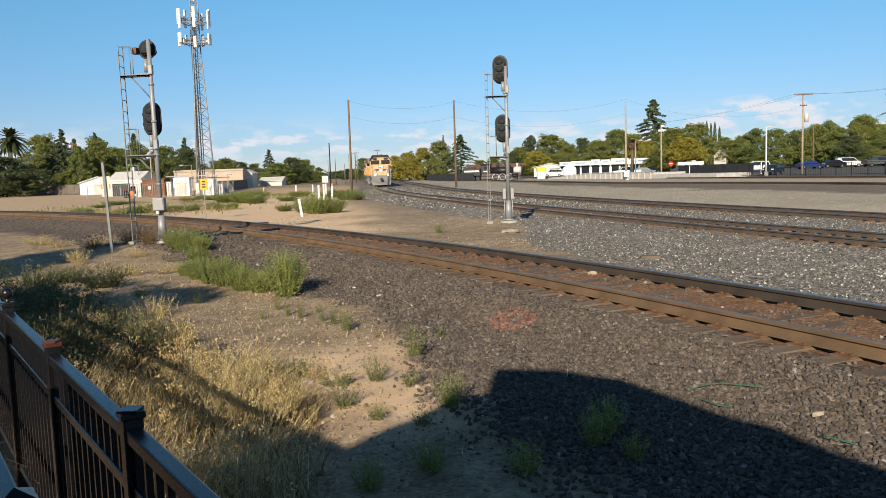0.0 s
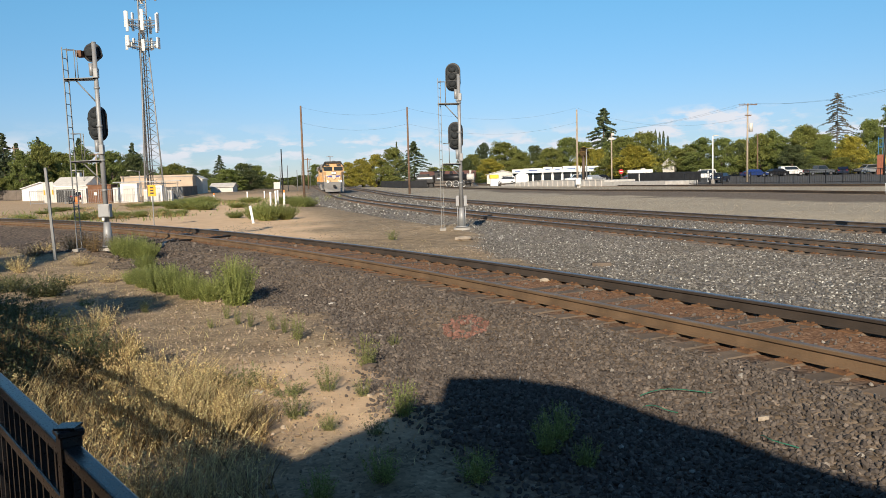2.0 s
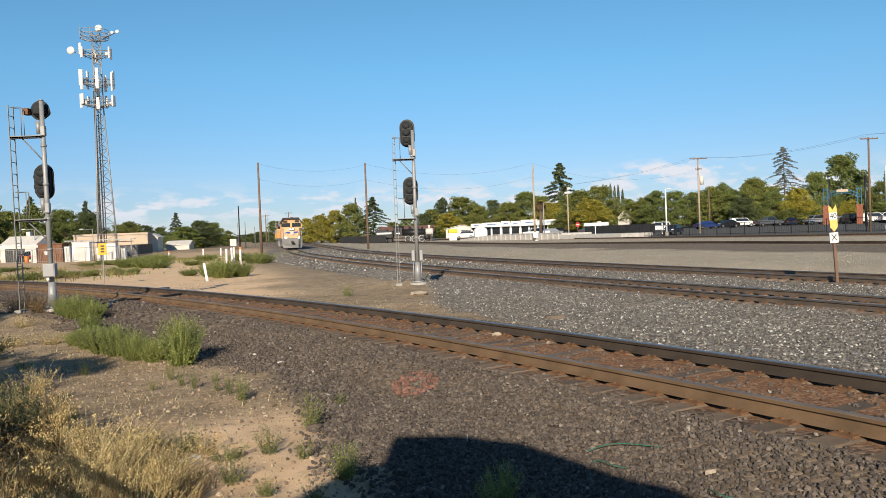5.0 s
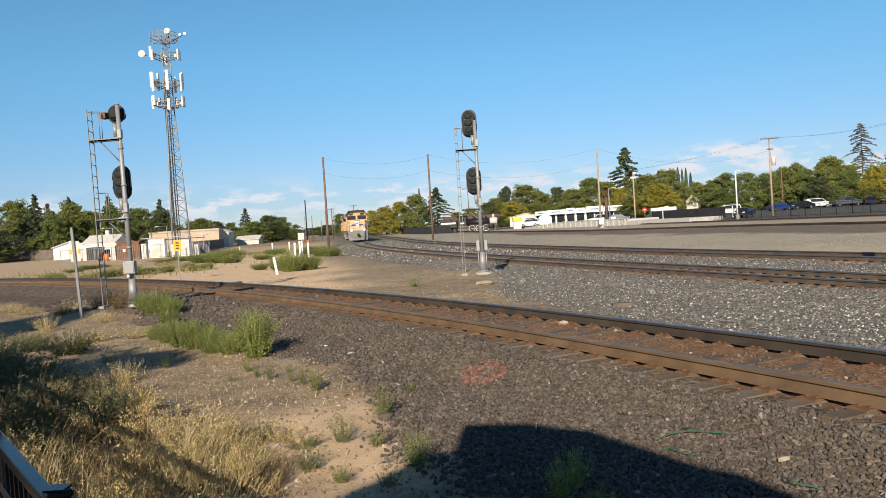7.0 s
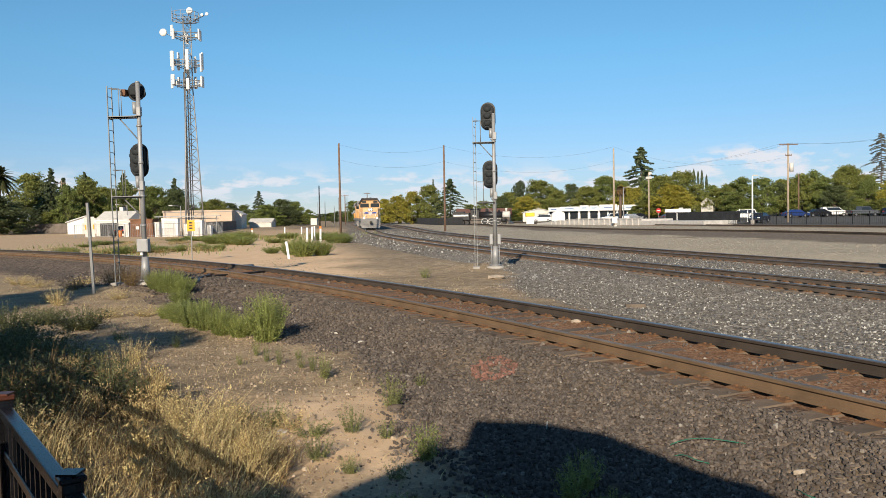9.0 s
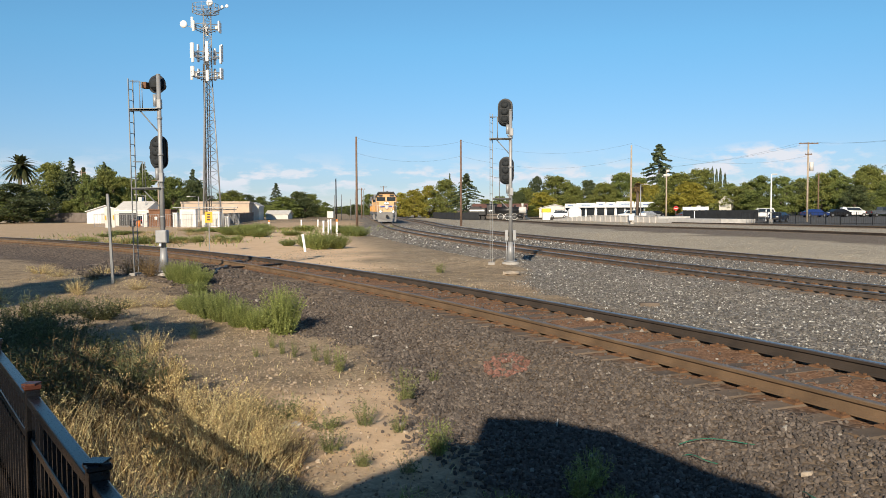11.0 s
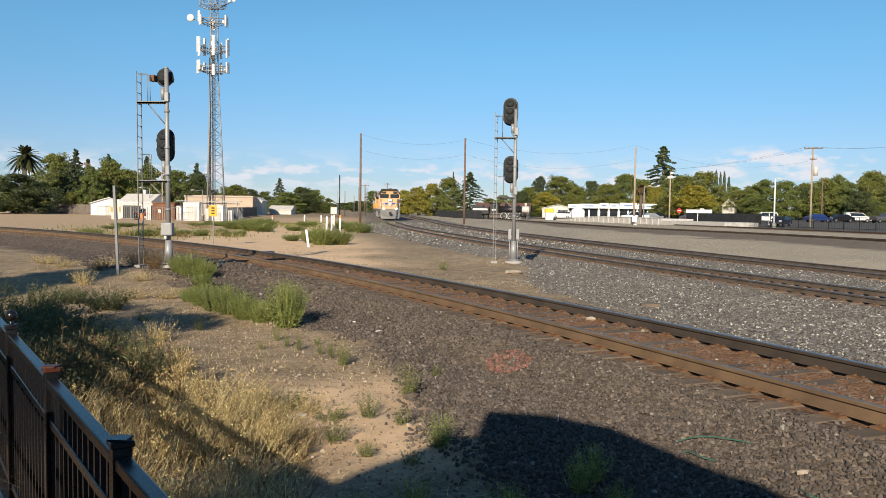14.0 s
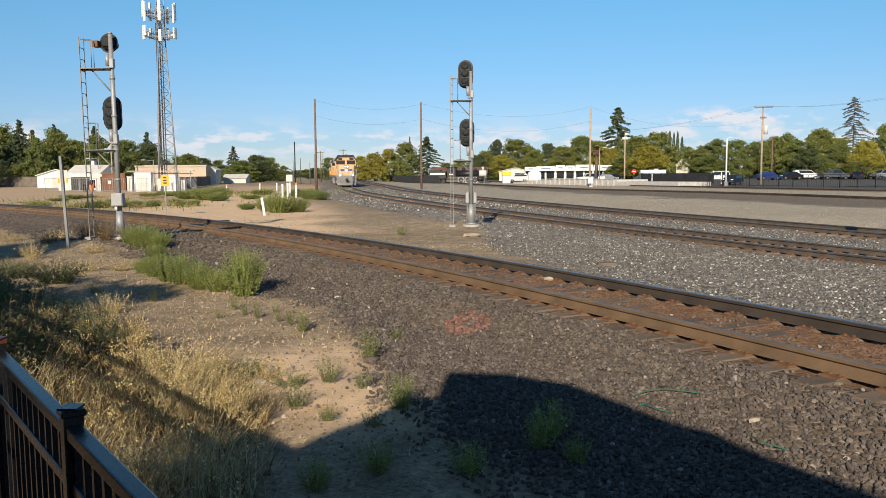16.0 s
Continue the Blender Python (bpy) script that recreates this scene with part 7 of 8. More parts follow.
broad_tree(-66, 172, 9.5, 7, L_OAK)
broad_tree(-61.5, 172, 9, 7, L_DARK)
broad_tree(-57, 185, 7, 7, L_OLIVE)
broad_tree(-48.6, 200, 5.6, 8, L_OAK)
broad_tree(-44, 205, 5.2, 7, L_DARK)



def palm(x, y, h, spread_, dry=False):
    t = thing("palm_tree", "brown dry palm tree with hanging fronds" if dry else "tall palm tree with a round head of fronds", "palm tree", (x, y, ground_z(x, y)))
    part("trunk", Geo().tube((0, 0, -0.2), (0, 0, h * 0.72), 0.34, 0.28, 10).tube((0, 0, h * 0.72), (0, 0, h * 0.8), 0.5, 0.6, 10), M_BARK, t)
    r = random.Random(4)
    g = Geo()
    for k in range(64):
        a, e = r.uniform(0, 6.28), r.uniform(-0.9, 1.3)
        p = Vector((0, 0, h * 0.79))
        d = Vector((math.cos(a) * math.cos(e), math.sin(a) * math.cos(e), math.sin(e)))
        prev, side = p, Vector((-math.sin(a), math.cos(a), 0))
        for j in range(1, 8):
            s = j / 7
            q = p + d * spread_ * s - Vector((0, 0, spread_ * 0.45 * s * s))
            w = 0.40 * math.sin(math.pi * min(0.98, 0.15 + 0.85 * s)) + 0.03
            for sg in (-1, 1):
                m = (prev + q) / 2
                g.add([prev, q, q + side * sg * w - Vector((0, 0, 0.25 * w)), prev + side * sg * w * 1.1 - Vector((0, 0, 0.25 * w))], [(0, 1, 2, 3)])
            prev = q
    part("frond_head", g, L_DRYBROWN if dry else L_PALM, t)


palm(-87.5, 150.0, 14.2, 3.9)
palm(30.7, 150.0, 8.0, 1.3, True)
# unseen trees added beside the station to cast shade on the weeds
broad_tree(-7.5, -0.4, 6.4, 3.9, L_OAK)
broad_tree(-8.9, -1.4, 6.2, 3.4, L_DARK)
broad_tree(-14.2, -2.4, 11.2, 4.4, L_DARK)
broad_tree(-14.6, -1.5, 11.6, 4.6, L_OAK)


# ---- weeds, dry grass and stones ----
def blades(base, heights, width, lean, bend=0.5):
    """Narrow two-piece grass blades."""
    n = len(base)
    a = rng.uniform(0, 2 * math.pi, n)
    d = np.stack([np.cos(a), np.sin(a), 0 * a], -1)
    s = np.stack([-np.sin(a + 0.7), np.cos(a + 0.7), 0 * a], -1) * (width * rng.uniform(0.6, 1.4, n))[:, None]
    h = np.asarray(heights)[:, None]
    ln = (lean * rng.uniform(0.2, 1.3, n))[:, None] * h
    up = np.array([0, 0, 1.0])
    m = base + up * h * 0.55 + d * ln * (1 - bend)
    t = base + up * h + d * ln * (1 + bend)
    v = np.stack([base - s, base + s, m + s * 0.8, m - s * 0.8, t + s * 0.25, t - s * 0.25], 1).reshape(-1, 3)
    k = np.arange(n)[:, None] * 6
    f = np.concatenate([k + np.array([0, 1, 2, 3]), k + np.array([3, 2, 4, 5])], 1).reshape(-1, 4)
    return v, f


def ground_at(x, y):
    return height(x, y) + rough_ground(x, y)


def weed_mesh(seed, mat, stems, leaves, size, spread_=0.5, stem_w=0.006):
    """A weed of unit height: many feathery upright stems set with small narrow leaves."""
    r = np.random.default_rng(seed)
    V, F, k = [], [], 0
    for i in range(stems):
        a, q = r.uniform(0, 6.28), math.sqrt(r.uniform(0, 1))
        b = np.array([0.16 * q * math.cos(a), 0.16 * q * math.sin(a), -0.03])
        h = r.uniform(0.62, 1.0) * (1 - 0.25 * q * q)
        e = b + np.array([spread_ * q * math.cos(a) * 0.75, spread_ * q * math.sin(a) * 0.75, h])
        sd = np.array([-math.sin(a), math.cos(a), 0]) * stem_w
        V += [b - sd, b + sd, e + sd * 0.3, e - sd * 0.3]
        F.append((k, k + 1, k + 2, k + 3))
        k += 4
        t = r.uniform(0.12, 1.0, leaves)
        c = b + (e - b) * t[:, None]
        d = r.normal(size=(leaves, 3)) + np.array([0, 0, 1.0])
        d /= np.linalg.norm(d, axis=1)[:, None]
        w = np.cross(d, r.normal(size=(leaves, 3)))
        w /= np.linalg.norm(w, axis=1)[:, None]
        L = size * r.uniform(0.5, 1.3, leaves)[:, None] * (1.15 - 0.6 * t[:, None])
        for p, dd, ww, l_ in zip(c, d, w, L):
            V += [p, p + dd * l_ * 0.5 + ww * l_ * 0.13, p + dd * l_, p + dd * l_ * 0.5 - ww * l_ * 0.13]
            F.append((k, k + 1, k + 2, k + 3))
            k += 4
    return fast_mesh("weed", np.array(V), np.array(F), mat)


WEED_BIG = [weed_mesh(s, L_WEED, 230, 26, 0.075, 0.42) for s in (1, 2)]
WEED_SMALL = [weed_mesh(s, L_WEED_PALE, 34, 22, 0.10, 0.42, 0.006) for s in (3, 4, 5)]
WEED_SHADE = [weed_mesh(s, L_WEED, 44, 22, 0.10, 0.36, 0.006) for s in (12, 13)]
WEED_DARK = [weed_mesh(s, L_WEED_DARK, 110, 20, 0.10, 0.6) for s in (6, 7)]
WEED_DRY = [weed_mesh(s, L_DRY, 60, 10, 0.10, 0.6, 0.005) for s in (8, 9)]
WEED_BROWN = [weed_mesh(s, L_DRYBROWN, 60, 10, 0.10, 0.6, 0.005) for s in (10, 11)]
KIND = {id(WEED_BIG): ("bushy bright green weed growing beside the ballast", "weeds"), id(WEED_SMALL): ("thin pale green weed growing in dry dirt", "weeds"),
        id(WEED_SHADE): ("upright green weed in the building's shade", "weeds"),
        id(WEED_DARK): ("dense dark green weed bush in the shade", "weeds"), id(WEED_DRY): ("dry golden weed on bare dirt", "weeds"), id(WEED_BROWN): ("dead brown weed on bare dirt", "weeds")}
PLANTED = [0]


def weed(kind, x, y, h, w):
    PLANTED[0] += 1
    o = new("weed", kind[PLANTED[0] % len(kind)])
    o.matrix_world = pose(x, y, ground_z(x, y) - 0.01, 0, 0, PLANTED[0] * 77 % 360) @ Matrix.Diagonal((w * 1.15, w * 1.15, h * (0.95 if y > 35 else 1.2), 1))
    return tagged(o, KIND[id(kind)][0], "weed", KIND[id(kind)][1])


def build_weeds():
    for x, y, h, w in ((-3.02, 12.5, 0.74, 0.78), (-3.5, 12.8, 0.36, 0.6), (-3.9, 13.1, 0.44, 0.62), (-4.3, 13.5, 0.52, 0.66), (-4.7, 13.95, 0.48, 0.66), (-5.2, 14.7, 0.42, 0.66), (-5.7, 15.5, 0.3, 0.5)):
        weed(WEED_BIG, x, y, h, w)
    for x, y, h, w in ((-7.42, 20.2, 0.62, 0.95), (-7.0, 20.0, 0.45, 0.8), (-7.9, 20.6, 0.5, 0.6), (-6.4, 18.2, 0.3, 0.6)):
        weed(WEED_BIG, x, y, h, w)
    for x, y, h, w in ((-0.67, 8.03, 0.36, 0.34), (-1.59, 9.48, 0.34, 0.25), (-1.11, 6.28, 0.24, 0.26), (-0.61, 6.79, 0.18, 0.2), (-0.94, 7.05, 0.26, 0.26), (-1.76, 7.41, 0.26, 0.42), (-2.07, 7.46, 0.24, 0.4), (-1.3, 7.0, 0.16, 0.4),
                       (-4.24, 11.89, 0.22, 0.2), (-2.59, 10.69, 0.24, 0.14), (-2.35, 10.4, 0.28, 0.12), (-2.0, 10.1, 0.2, 0.13), (-2.85, 11.2, 0.26, 0.16), (-1.8, 9.8, 0.26, 0.14), (-2.2, 10.9, 0.18, 0.12), (-2.9, 10.5, 0.16, 0.12), (-0.45, 5.75, 0.16, 0.2), (-0.8, 5.9, 0.15, 0.2),
                       (-0.42, 8.9, 0.14, 0.2), (-5.4, 12.6, 0.2, 0.3), (-3.4, 9.1, 0.16, 0.3), (-1.0, 24.6, 0.35, 0.5)):
        weed(WEED_SMALL, x, y, h, w)
    for x, y, h, w in ((-0.25, 6.12, 0.30, 0.3), (0.85, 5.42, 0.28, 0.34), (0.74, 5.2, 0.26, 0.28), (0.95, 4.95, 0.2, 0.24), (0.23, 4.8, 0.22, 0.34), (-0.35, 4.83, 0.22, 0.3), (-0.7, 4.6, 0.2, 0.3)):
        weed(WEED_SHADE, x, y, h, w)
    for x, y, h, w in ((-5.6, 10.4, 0.56, 1.0), (-4.85, 10.0, 0.40, 0.8), (-6.4, 11.2, 0.5, 1.0), (-7.8, 14.9, 0.32, 0.8), (-5.9, 9.2, 0.6, 1.0), (-5.0, 8.9, 0.45, 0.8), (-4.6, 8.0, 0.42, 0.8), (-7.2, 12.6, 0.6, 1.0), (-6.6, 13.8, 0.4, 0.9), (-4.4, 9.2, 0.42, 0.7), (-5.4, 7.6, 0.7, 0.9), (-3.9, 7.0, 0.5, 0.8), (-3.5, 7.9, 0.5, 0.8), (-4.2, 7.7, 0.6, 0.9), (-3.3, 8.05, 0.26, 0.45), (-6.9, 8.6, 0.8, 1.1), (-6.4, 7.6, 0.8, 1.1), (-5.9, 8.2, 0.7, 1.0), (-6.7, 9.9, 0.7, 1.1), (-5.3, 8.3, 0.6, 0.9), (-4.9, 7.1, 0.6, 0.9), (-4.3, 6.5, 0.5, 0.8), (-7.4, 10.8, 0.7, 1.1), (-6.0, 10.0, 0.6, 1.0), (-5.3, 9.6, 0.5, 0.9)):
        weed(WEED_DARK, x, y, h, w)
    for x, y, h, w in ((-4.1, 9.65, 0.42, 0.5), (-4.55, 11.0, 0.4, 0.5), (-9.1, 17.9, 0.42, 0.6), (-6.97, 15.7, 0.26, 0.9), (-6.3, 15.9, 0.24, 0.7), (-9.6, 18.6, 0.3, 0.6), (-13.6, 24.4, 0.35, 1.0), (-12.4, 23.2, 0.3, 0.9), (-11.6, 24.4, 0.3, 0.9), (-2.2, 7.2, 0.2, 0.4), (-1.55, 7.3, 0.2, 0.35), (-8.2, 19.0, 0.3, 0.6), (-12.0, 18.8, 0.35, 0.8), (-10.2, 16.6, 0.3, 0.7)):
        weed(WEED_DRY, x, y, h, w)
    for x, y, h, w in ((-8.75, 21.2, 0.5, 0.7), (-9.3, 21.9, 0.5, 0.8), (-8.2, 21.1, 0.4, 0.5), (-9.9, 22.6, 0.55, 0.9), (-10.5, 21.6, 0.35, 0.8), (-3.0, 7.5, 0.4, 0.5), (-3.5, 8.7, 0.4, 0.5), (-4.0, 8.0, 0.6, 0.9), (-3.7, 7.4, 0.55, 0.8), (-3.3, 6.8, 0.5, 0.7), (-4.3, 7.3, 0.6, 0.9), (-3.9, 6.4, 0.5, 0.8), (-4.6, 8.6, 0.6, 0.9)):
        weed(WEED_BROWN, x, y, h, w)
    # green growth along the dirt road and the crossing
    r = random.Random(21)
    for x, y, h, w in ((-8.03, 41.0, 1.25, 2.0), (-7.2, 41.6, 1.0, 1.6), (-9.0, 43.0, 1.0, 1.6), (-9.94, 63.5, 1.1, 2.4), (-9.0, 62.0, 0.9, 2.0), (-14.9, 64.6, 0.55, 2.2), (-18.2, 63.2, 1.15, 3.0), (-19.9, 72.3, 1.2, 3.0), (-16.6, 61.0, 0.8, 2.4), (-20.5, 66.0, 1.0, 2.6), (-12.4, 72.0, 0.9, 2.2), (-17.0, 79.0, 0.8, 2.8), (-21.5, 80.0, 0.9, 3.0), (-10.6, 45.0, 0.5, 1.3), (-13.6, 76.0, 0.8, 2.2), (-24.5, 84.0, 0.8, 3.0)):
        weed(WEED_BIG, x, y, h, w)
    for k in range(26):
        s = k / 25
        weed(WEED_BIG if k % 3 else WEED_DRY, -24.5 + 8.8 * s + r.uniform(-0.6, 0.6), 48.0 + 3.0 * s + r.uniform(-1.2, 1.2), r.uniform(0.3, 0.65), r.uniform(0.9, 1.6))
    for k in range(34):
        x, y = r.uniform(-32, -17), r.uniform(56, 92)
        weed(WEED_BIG if k % 2 else WEED_DRY, x, y, r.uniform(0.25, 0.55), r.uniform(1.2, 2.4))


build_weeds()


def thistle_mesh(seed):
    """A dry branching thistle of unit height with pale seed heads."""
    r = random.Random(seed)
    g = Geo()

    def grow(p, d, length, level):
        q = p + d * length
        g.tube(p, q, 0.007 * (0.75 ** level), 0.005 * (0.75 ** level), 4, False)
        if level < 3:
            for k in range(3 if level else 5):
                e = (d * 0.9 + Vector((r.uniform(-0.8, 0.8), r.uniform(-0.8, 0.8), r.uniform(0.0, 0.5)))).normalized()
                grow(p.lerp(q, r.uniform(0.55, 1.0)), e, length * r.uniform(0.45, 0.7), level + 1)
        else:
            g.ball(q, 0.012, (1, 1, 1.3), 5, 4)
    for k in range(3):
        grow(Vector((r.uniform(-0.05, 0.05), r.uniform(-0.05, 0.05), 0)), Vector((r.uniform(-0.35, 0.35), r.uniform(-0.35, 0.35), 1)).normalized(), 0.45, 0)
    return g.mesh("thistle", L_DRY)


THISTLES = [thistle_mesh(k) for k in (1, 2, 3)]


def build_thistles():
    for k, (x, y, h) in enumerate(((-2.9, 7.5, 0.55), (-2.6, 7.2, 0.5), (-3.1, 7.9, 0.6), (-2.3, 6.7, 0.45), (-2.75, 6.9, 0.5), (-3.3, 7.3, 0.55), (-4.4, 9.0, 0.5), (-4.9, 9.3, 0.5), (-2.0, 6.3, 0.42), (-1.7, 6.0, 0.4), (-2.4, 5.9, 0.5), (-1.5, 5.6, 0.42), (-3.6, 8.4, 0.5), (-2.1, 5.3, 0.45), (-4.0, 9.9, 0.4), (-3.5, 6.6, 0.5))):
        o = new("thistle", THISTLES[k % 3])
        o.matrix_world = pose(x, y, ground_z(x, y) - 0.02, 0, 0, 83 * k % 360) @ Matrix.Scale(h, 4)
        tagged(o, "dry branching thistle with pale seed heads", "thistle", "dry thistles")


build_thistles()


def build_dry_grass():
    """The golden, seeded grass below the railing."""
    n = 34000
    x, y = rng.uniform(-5.6, -0.3, n), rng.uniform(3.4, 9.6, n)
    edge = -0.95 + 0.12 * (1 - ss(y, 4.8, 5.8)) - 0.16 * (y - 4.5) - 0.30 * np.maximum(0, y - 6.2) + 0.9 * fbm(x, y, 0.9, 14)
    near = fbm(x, y, 1.3, 12)
    inside = (x < edge) & ((x + 1.11) * 0.795 + (y - 2.38) * 0.606 > 0.12) & (near + rng.uniform(-0.2, 0.22, n) > -0.06) & (y < 8.5 - 0.25 * (x + 5.6))
    x, y = x[inside], y[inside]
    z = ground_at(x, y) - 0.01
    tall = np.clip(0.30 + 0.45 * fbm(x, y, 1.3, 13), 0.10, 0.56) * rng.uniform(0.5, 1.2, len(x)) * np.clip((edge[inside] - x) * 1.6 + 0.35, 0.3, 1)
    base = np.stack([x, y, z], -1)
    v, f = blades(base, tall, 0.0024, 0.55)
    single("dry_grass", fast_mesh("dry_grass", v, f, L_DRY), L_DRY, "tall dry golden grass on the slope below the railing", "dry grass", kind="stuff")
    # seed heads: small spiky clumps on the taller stems
    pick = rng.uniform(0, 1, len(x)) < 0.5
    c = base[pick] + np.stack([rng.normal(0, 0.03, pick.sum()), rng.normal(0, 0.03, pick.sum()), tall[pick] * rng.uniform(0.8, 1.05, pick.sum())], -1)
    c = np.repeat(c, 5, 0) + rng.normal(0, 0.009, (5 * len(c), 3))
    v, f = leaf_cloud(c, 0.0088)
    single("seed_heads", fast_mesh("seed_heads", v, f, L_DRY), L_DRY, "pale seed heads on dry grass stalks", "seed heads", kind="stuff")
    # brown dead undergrowth between the golden stalks
    low = base[rng.uniform(0, 1, len(base)) < 0.7] + np.array([0.02, -0.015, 0.0])
    v, f = blades(low, rng.uniform(0.05, 0.20, len(low)), 0.0045, 0.9)
    single("undergrowth", fast_mesh("undergrowth", v, f, L_DRYBROWN), L_DRYBROWN, "matted brown dead stalks under the dry grass", "dry grass", kind="stuff")
    # thin short straw over the dirt further up
    n = 22000
    x, y = rng.uniform(-13, 0.2, n), rng.uniform(5, 24, n)
    ok = (zone_dark(x, y) < 0.25) & (fbm(x, y, 0.8, 15) + rng.uniform(-0.3, 0.3, n) > 0.08)
    x, y = x[ok], y[ok]
    v, f = blades(np.stack([x, y, ground_at(x, y) - 0.005], -1), rng.uniform(0.03, 0.11, len(x)), 0.0026, 0.9)
    single("straw", fast_mesh("straw", v, f, L_DRY), L_DRY, "short dry straw scattered over the dirt", "straw", kind="stuff")
    n = 5200
    x, y = rng.uniform(-34, -9, n), rng.uniform(44, 100, n)
    ok = (fbm(x, y, 0.12, 16) + rng.uniform(-0.15, 0.15, n) > 0.05) & (d1(x, y) > 3)
    x, y = x[ok], y[ok]
    v, f = blades(np.stack([x, y, ground_at(x, y) - 0.01], -1), rng.uniform(0.12, 0.4, len(x)), 0.03, 0.6)
    single("far_grass", fast_mesh("far_grass", v, f, L_WEED), L_WEED, "patchy green and dry grass beside the dirt road", "grass", kind="stuff")


build_dry_grass()
PHI = (1 + 5 ** 0.5) / 2
ICO_V = np.array([(-1, PHI, 0), (1, PHI, 0), (-1, -PHI, 0), (1, -PHI, 0), (0, -1, PHI), (0, 1, PHI), (0, -1, -PHI), (0, 1, -PHI), (PHI, 0, -1), (PHI, 0, 1), (-PHI, 0, -1), (-PHI, 0, 1)]) / 1.9
ICO_F = np.array([(0, 11, 5), (0, 5, 1), (0, 1, 7), (0, 7, 10), (0, 10, 11), (1, 5, 9), (5, 11, 4), (11, 10, 2), (10, 7, 6), (7, 1, 8), (3, 9, 4), (3, 4, 2), (3, 2, 6), (3, 6, 8), (3, 8, 9), (4, 9, 5), (2, 4, 11), (6, 2, 10), (8, 6, 7), (9, 8, 1)])


def scatter(name, label, x, y, size, mat, sink=0.25):
    """Angular broken stones lying on the ground at x, y."""
    n = len(x)
    q = rng.normal(size=(n, 4))
    q /= np.linalg.norm(q, axis=1)[:, None]
    w, a, b, c = q.T
    R = np.stack([1 - 2 * (b * b + c * c), 2 * (a * b - c * w), 2 * (a * c + b * w), 2 * (a * b + c * w), 1 - 2 * (a * a + c * c), 2 * (b * c - a * w), 2 * (a * c - b * w), 2 * (b * c + a * w), 1 - 2 * (a * a + b * b)], -1).reshape(n, 3, 3)
    s = size[:, None] * np.stack([rng.uniform(0.75, 1.35, n), rng.uniform(0.6, 1.0, n), rng.uniform(0.4, 0.8, n)], -1)
    v = ICO_V[None] * rng.uniform(0.72, 1.22, (n, 12, 1)) * s[:, None]
    v = np.einsum("nij,nkj->nki", R, v)
    z = ground_at(x, y) + size * (0.5 - sink)
    v += np.stack([x, y, z], -1)[:, None]
    f = ICO_F[None] + 12 * np.arange(n)[:, None, None]
    return single(name, fast_mesh(name, v.reshape(-1, 3), f.reshape(-1, 3), mat), mat, label, "stones", kind="stuff")


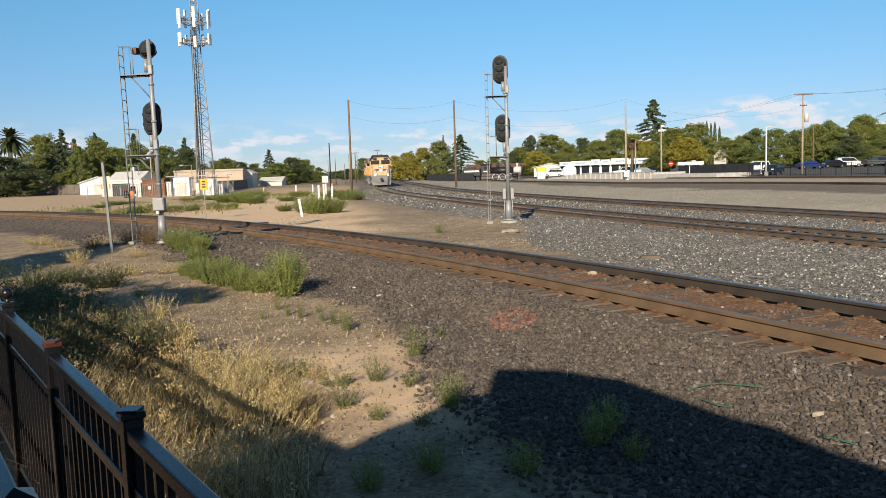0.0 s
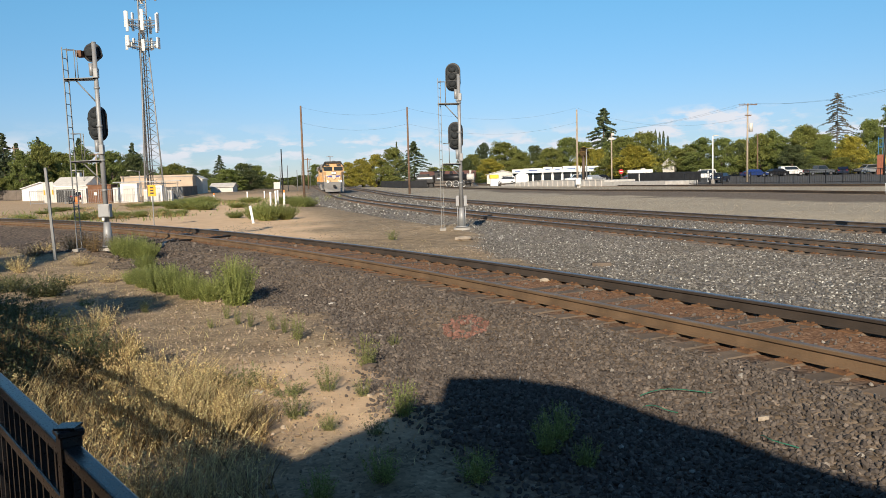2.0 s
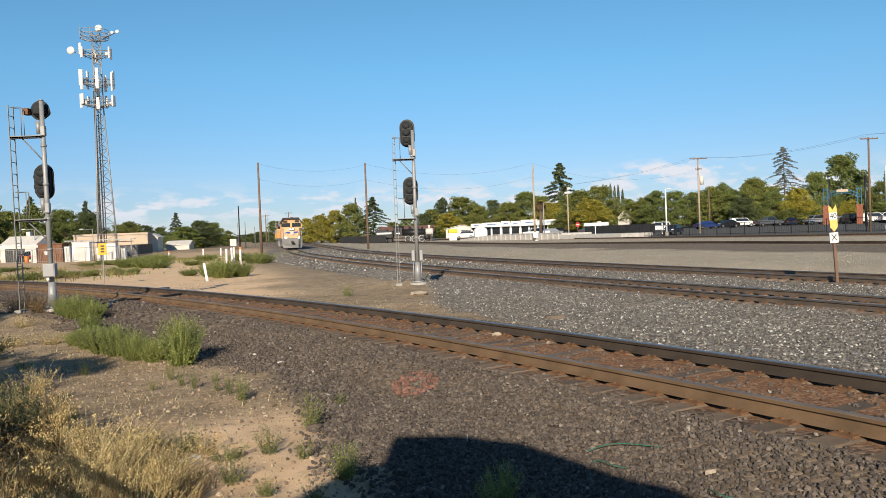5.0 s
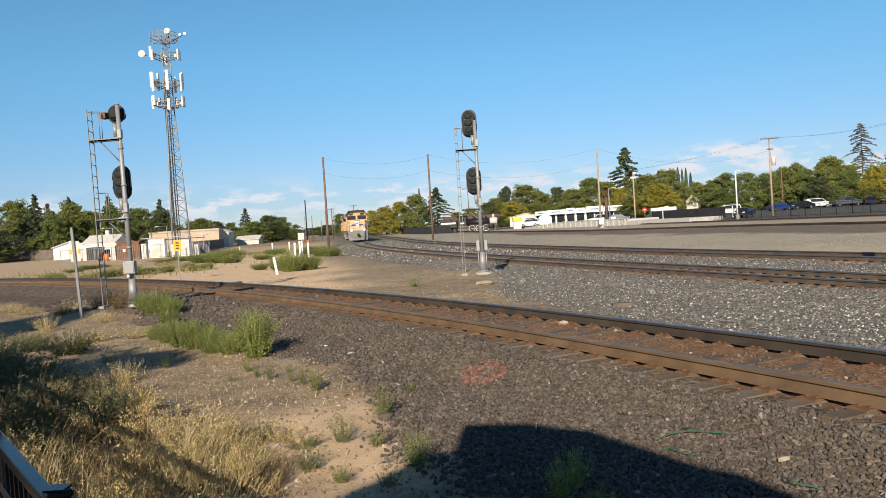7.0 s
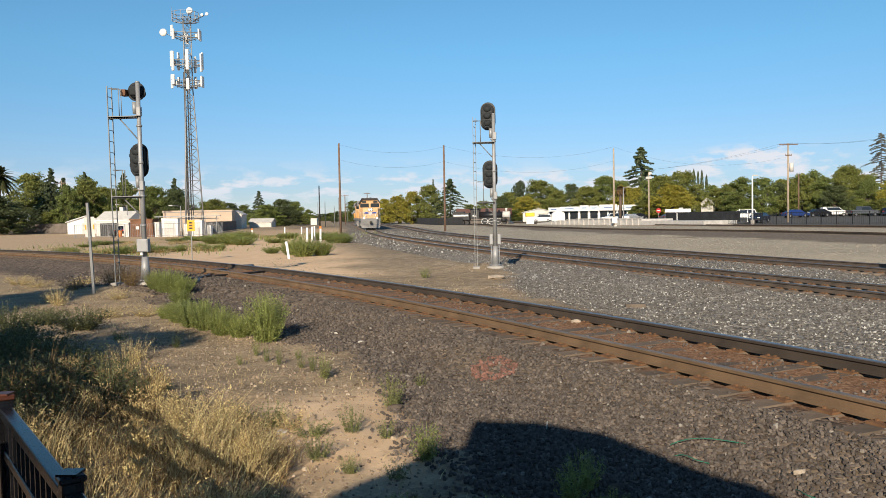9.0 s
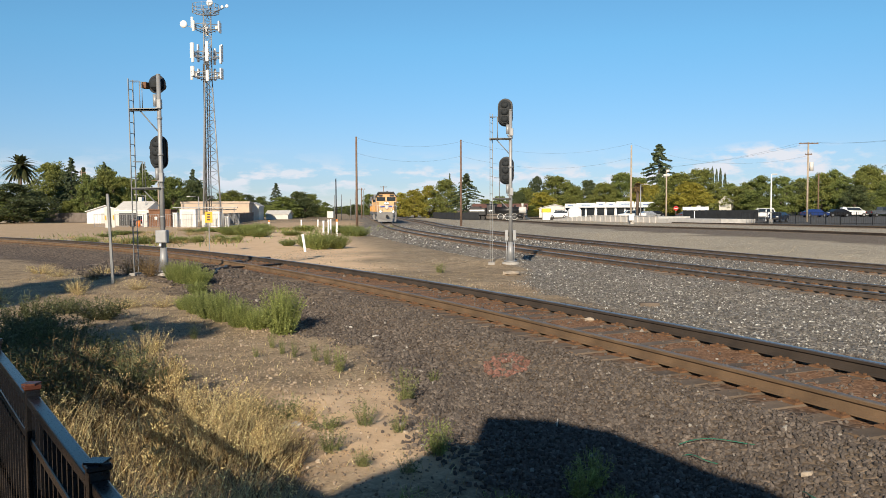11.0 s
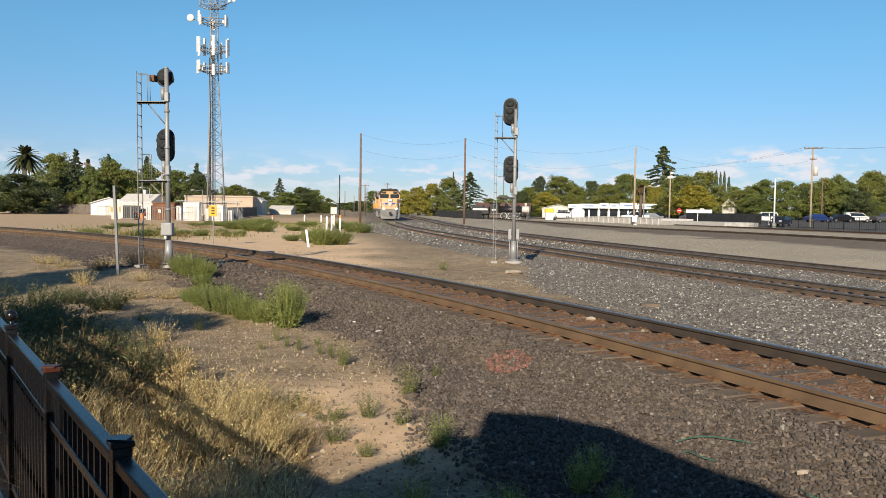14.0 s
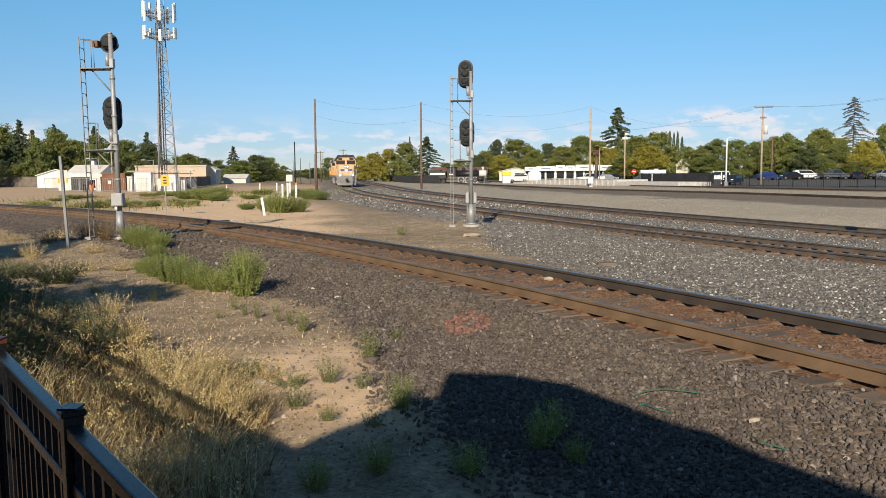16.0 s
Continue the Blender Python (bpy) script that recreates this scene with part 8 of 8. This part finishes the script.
def build_stones():
    def pick(n, x0, x1, y0, y1, keep):
        x, y = rng.uniform(x0, x1, n), rng.uniform(y0, y1, n)
        k = keep(x, y)
        return x[k], y[k]

    def on_dark(x, y):
        a = d1(x, y)
        free = (np.abs(np.abs(a) - 0.7525) > 0.16) & ((np.abs(a) > 1.2) | (rng.uniform(0, 1, len(x)) < 0.05))
        return free & (rng.uniform(0, 1, len(x)) < zone_dark(x, y))
    x, y = pick(60000, -2.5, 6.2, 3.2, 9.0, on_dark)
    scatter("near_ballast", "dark brown crushed stone ballast beside the curved track", x, y, rng.uniform(0.011, 0.029, len(x)), M_STONE_DARK)
    x, y = pick(40000, -6, 6.5, 9.0, 16.0, on_dark)
    scatter("middle_ballast", "dark brown crushed stone ballast beside the curved track", x, y, rng.uniform(0.014, 0.035, len(x)), M_STONE_DARK)
    x, y = pick(9000, -14, 2, 16.0, 30.0, on_dark)
    scatter("distant_ballast", "dark crushed stone along the curved track", x, y, rng.uniform(0.03, 0.055, len(x)), M_STONE_DARK)

    def on_pale(x, y):
        a, o = d1(x, y), off2(x, y)
        rails = np.minimum(np.abs(np.abs(o) - 0.7525), np.abs(np.abs(o - 6.0) - 0.7525)) > 0.2
        ties = (np.abs(o) > 1.3) & (np.abs(o - 6) > 1.3) | (rng.uniform(0, 1, len(x)) < 0.3)
        return rails & ties & (a > 1.6) & (rng.uniform(0, 1, len(x)) < zone_pale(x, y))
    x, y = pick(48000, 0, 17, 8.5, 22, on_pale)
    scatter("grey_ballast", "grey and white crushed stone ballast of the main tracks", x, y, rng.uniform(0.011, 0.029, len(x)), M_STONE_PALE)
    x, y = pick(26000, -4, 17, 22, 44, on_pale)
    scatter("far_grey_ballast", "grey and white crushed stone ballast of the main tracks", x, y, rng.uniform(0.017, 0.036, len(x)), M_STONE_PALE)
    x, y = pick(16000, -14, 10, 44, 105, on_pale)
    scatter("yard_ballast", "grey crushed stone ballast far along the main tracks", x, y, rng.uniform(0.04, 0.085, len(x)), M_STONE_PALE)
    x, y = pick(48000, -9, 1.6, 4.2, 21, lambda x, y: (zone_dark(x, y) < 0.5) & (rng.uniform(0, 1, len(x)) < 0.55 + 1.6 * fbm(x, y, 0.7, 17)))
    scatter("pebbles", "small pebbles and clods on the dry dirt", x, y, rng.uniform(0.005, 0.016, len(x)) * rng.choice([1, 1, 1, 1, 1.8], len(x)), M_STONE_DIRT)
    x, y = pick(9000, -9, 4.5, 17, 40, lambda x, y: (zone_dark(x, y) < 0.4) & (zone_pale(x, y) < 0.5) & (d1(x, y) > 1.7) & (rng.uniform(0, 1, len(x)) < 0.4 + 1.8 * fbm(x, y, 0.5, 18)))
    scatter("wedge_pebbles", "tan pebbles on the dirt between the tracks", x, y, rng.uniform(0.010, 0.026, len(x)), M_STONE_WEDGE)
    x, y = pick(15000, 8, 44, 22, 72, lambda x, y: (off2(x, y) > 8.8) & (x < x4(y) - 1.2) & (off2(x, y) + 5 * fbm(x, y, 0.3, 7) < 20.5))
    scatter("light_gravel", "pale gravel strip beyond the main tracks", x, y, rng.uniform(0.014, 0.032, len(x)), M_STONE_TAN, 0.35)
    # stones with faded red spray paint beside the track
    t = rng.uniform(0, 6.28, 170)
    q = rng.uniform(0.1, 1, 170) ** 0.5
    scatter("painted_stones", "patch of stones with faded red spray paint", 0.42 + 0.26 * q * np.cos(t), 9.38 + 0.52 * q * np.sin(t), rng.uniform(0.02, 0.04, 170), M_SPRAY, 0.15)


build_stones()


def boulder(label, x, y, r, mat, squash=0.6):
    v = ICO_V * np.random.default_rng(int(1000 * abs(x))).uniform(0.8, 1.15, (12, 1)) * r * np.array([1.3, 0.9, squash])
    me = fast_mesh("stone", v, ICO_F, mat)
    o = single("stone", me, mat, label, "stone", (x, y, ground_z(x, y) + r * squash * 0.5), 20, "single stones")
    return o


M_PALESTONE = surface("pale_stone", (0.44, 0.365, 0.28), 0.9, 0.0, 0.15, 9.0, 60.0, 0.3)
M_WHITESTONE = surface("white_stone", (0.52, 0.49, 0.44), 0.9, 0.0, 0.1, 9.0, 60.0, 0.3)


def build_small_things():
    boulder("pale tan stone lying between the rails", 1.82, 12.29, 0.075, M_PALESTONE)
    boulder("pale slab of concrete near the signal", 1.15, 23.79, 0.26, M_PALESTONE, 0.35)
    boulder("white stone on the dry dirt", -1.60, 7.17, 0.05, M_WHITESTONE)
    boulder("white stone on the dry dirt", -1.70, 7.10, 0.035, M_WHITESTONE)
    boulder("white stone on the dark ballast", -1.48, 12.11, 0.05, M_WHITESTONE)
    boulder("white stone on the dark ballast", -2.0, 13.0, 0.035, M_WHITESTONE)
    boulder("orange-tan stone on the dark ballast", 2.38, 5.62, 0.045, M_PALESTONE)
    boulder("dark grey stone below a weed", -0.62, 7.85, 0.07, M_RAIL_DARK)
    s = single("white_stick", Geo().tube((0, 0, -0.02), (0.01, 0, 0.07), 0.008, 0.006, 6), M_WHITESTONE, "small white stick upright in the ballast", "stick", (0.77, 7.0, ground_z(0.77, 7.0)))
    p = single("old_tie", Geo().soft((0, 0, 0.03), (0.40, 0.16, 0.09), 0.015), M_TIE_DARK, "short dark piece of old timber tie", "timber", (3.56, 16.03, ground_z(3.56, 16.03)), -4)
    for k, (x, y, rz, a) in enumerate(((1.95, 6.3, 5, 0.42), (1.75, 6.05, -30, 0.2), (2.28, 5.2, -62, 0.22))):
        pts = [Vector((a * (s - 0.5) * 1.4, 0.05 * math.sin(5 * s + k), 0.03 + 0.03 * math.sin(3.1 * s))) for s in np.linspace(0, 1, 12)]
        single("plastic_strap", Geo().path(pts, 0.0035, 5), M_TWINE, "curled piece of green plastic strapping", "strap", (x, y, ground_z(x, y)), rz, "green strapping")
    # hand-thrown switch gear and joint plates at the curve
    for x, y, rz, w in ((-7.27, 27.3, 20, 0.46), (-7.6, 24.9, 35, 0.58)):
        sw = thing("switch_gear", "black greasy rail joint box beside the curved rail", "switch gear", (x, y, ground_z(x, y)), rz, "rail joint boxes")
        part("case", Geo().soft((0, 0, 0.02), (w, 0.34, 0.16), 0.03), M_BLACK, sw)
        part("lid", Geo().soft((0.03, 0, 0.11), (w * 0.8, 0.26, 0.03), 0.012), M_BLACK, sw)
        part("strap", Geo().box((w * 0.55, 0.05, 0.02), (0.22, 0.10, 0.05)), M_BLACK, sw)
    r = thing("switch_rod", "black rod lying across the dark ballast", "rod", (0, 0, 0))
    pts = [Vector((-7.55 + 0.05 * k + 0.05 * math.sin(2 * k), 24.7 - 0.42 * k, ground_z(-7.55 + 0.05 * k, 24.7 - 0.42 * k) + 0.02)) for k in range(9)]
    part("bar", Geo().path(pts, 0.035, 6), M_BLACK, r)
    c = thing("cable", "black cable lying on the ballast", "cable", (0, 0, 0))
    pts = [Vector((-8.3 + 0.36 * k, 20.9 + 0.62 * k + 0.15 * math.sin(k), ground_z(-8.3 + 0.36 * k, 20.9 + 0.62 * k + 0.15 * math.sin(k)) + 0.03)) for k in range(9)]
    part("sheath", Geo().path(pts, 0.035, 6), M_BLACK, c)


build_small_things()
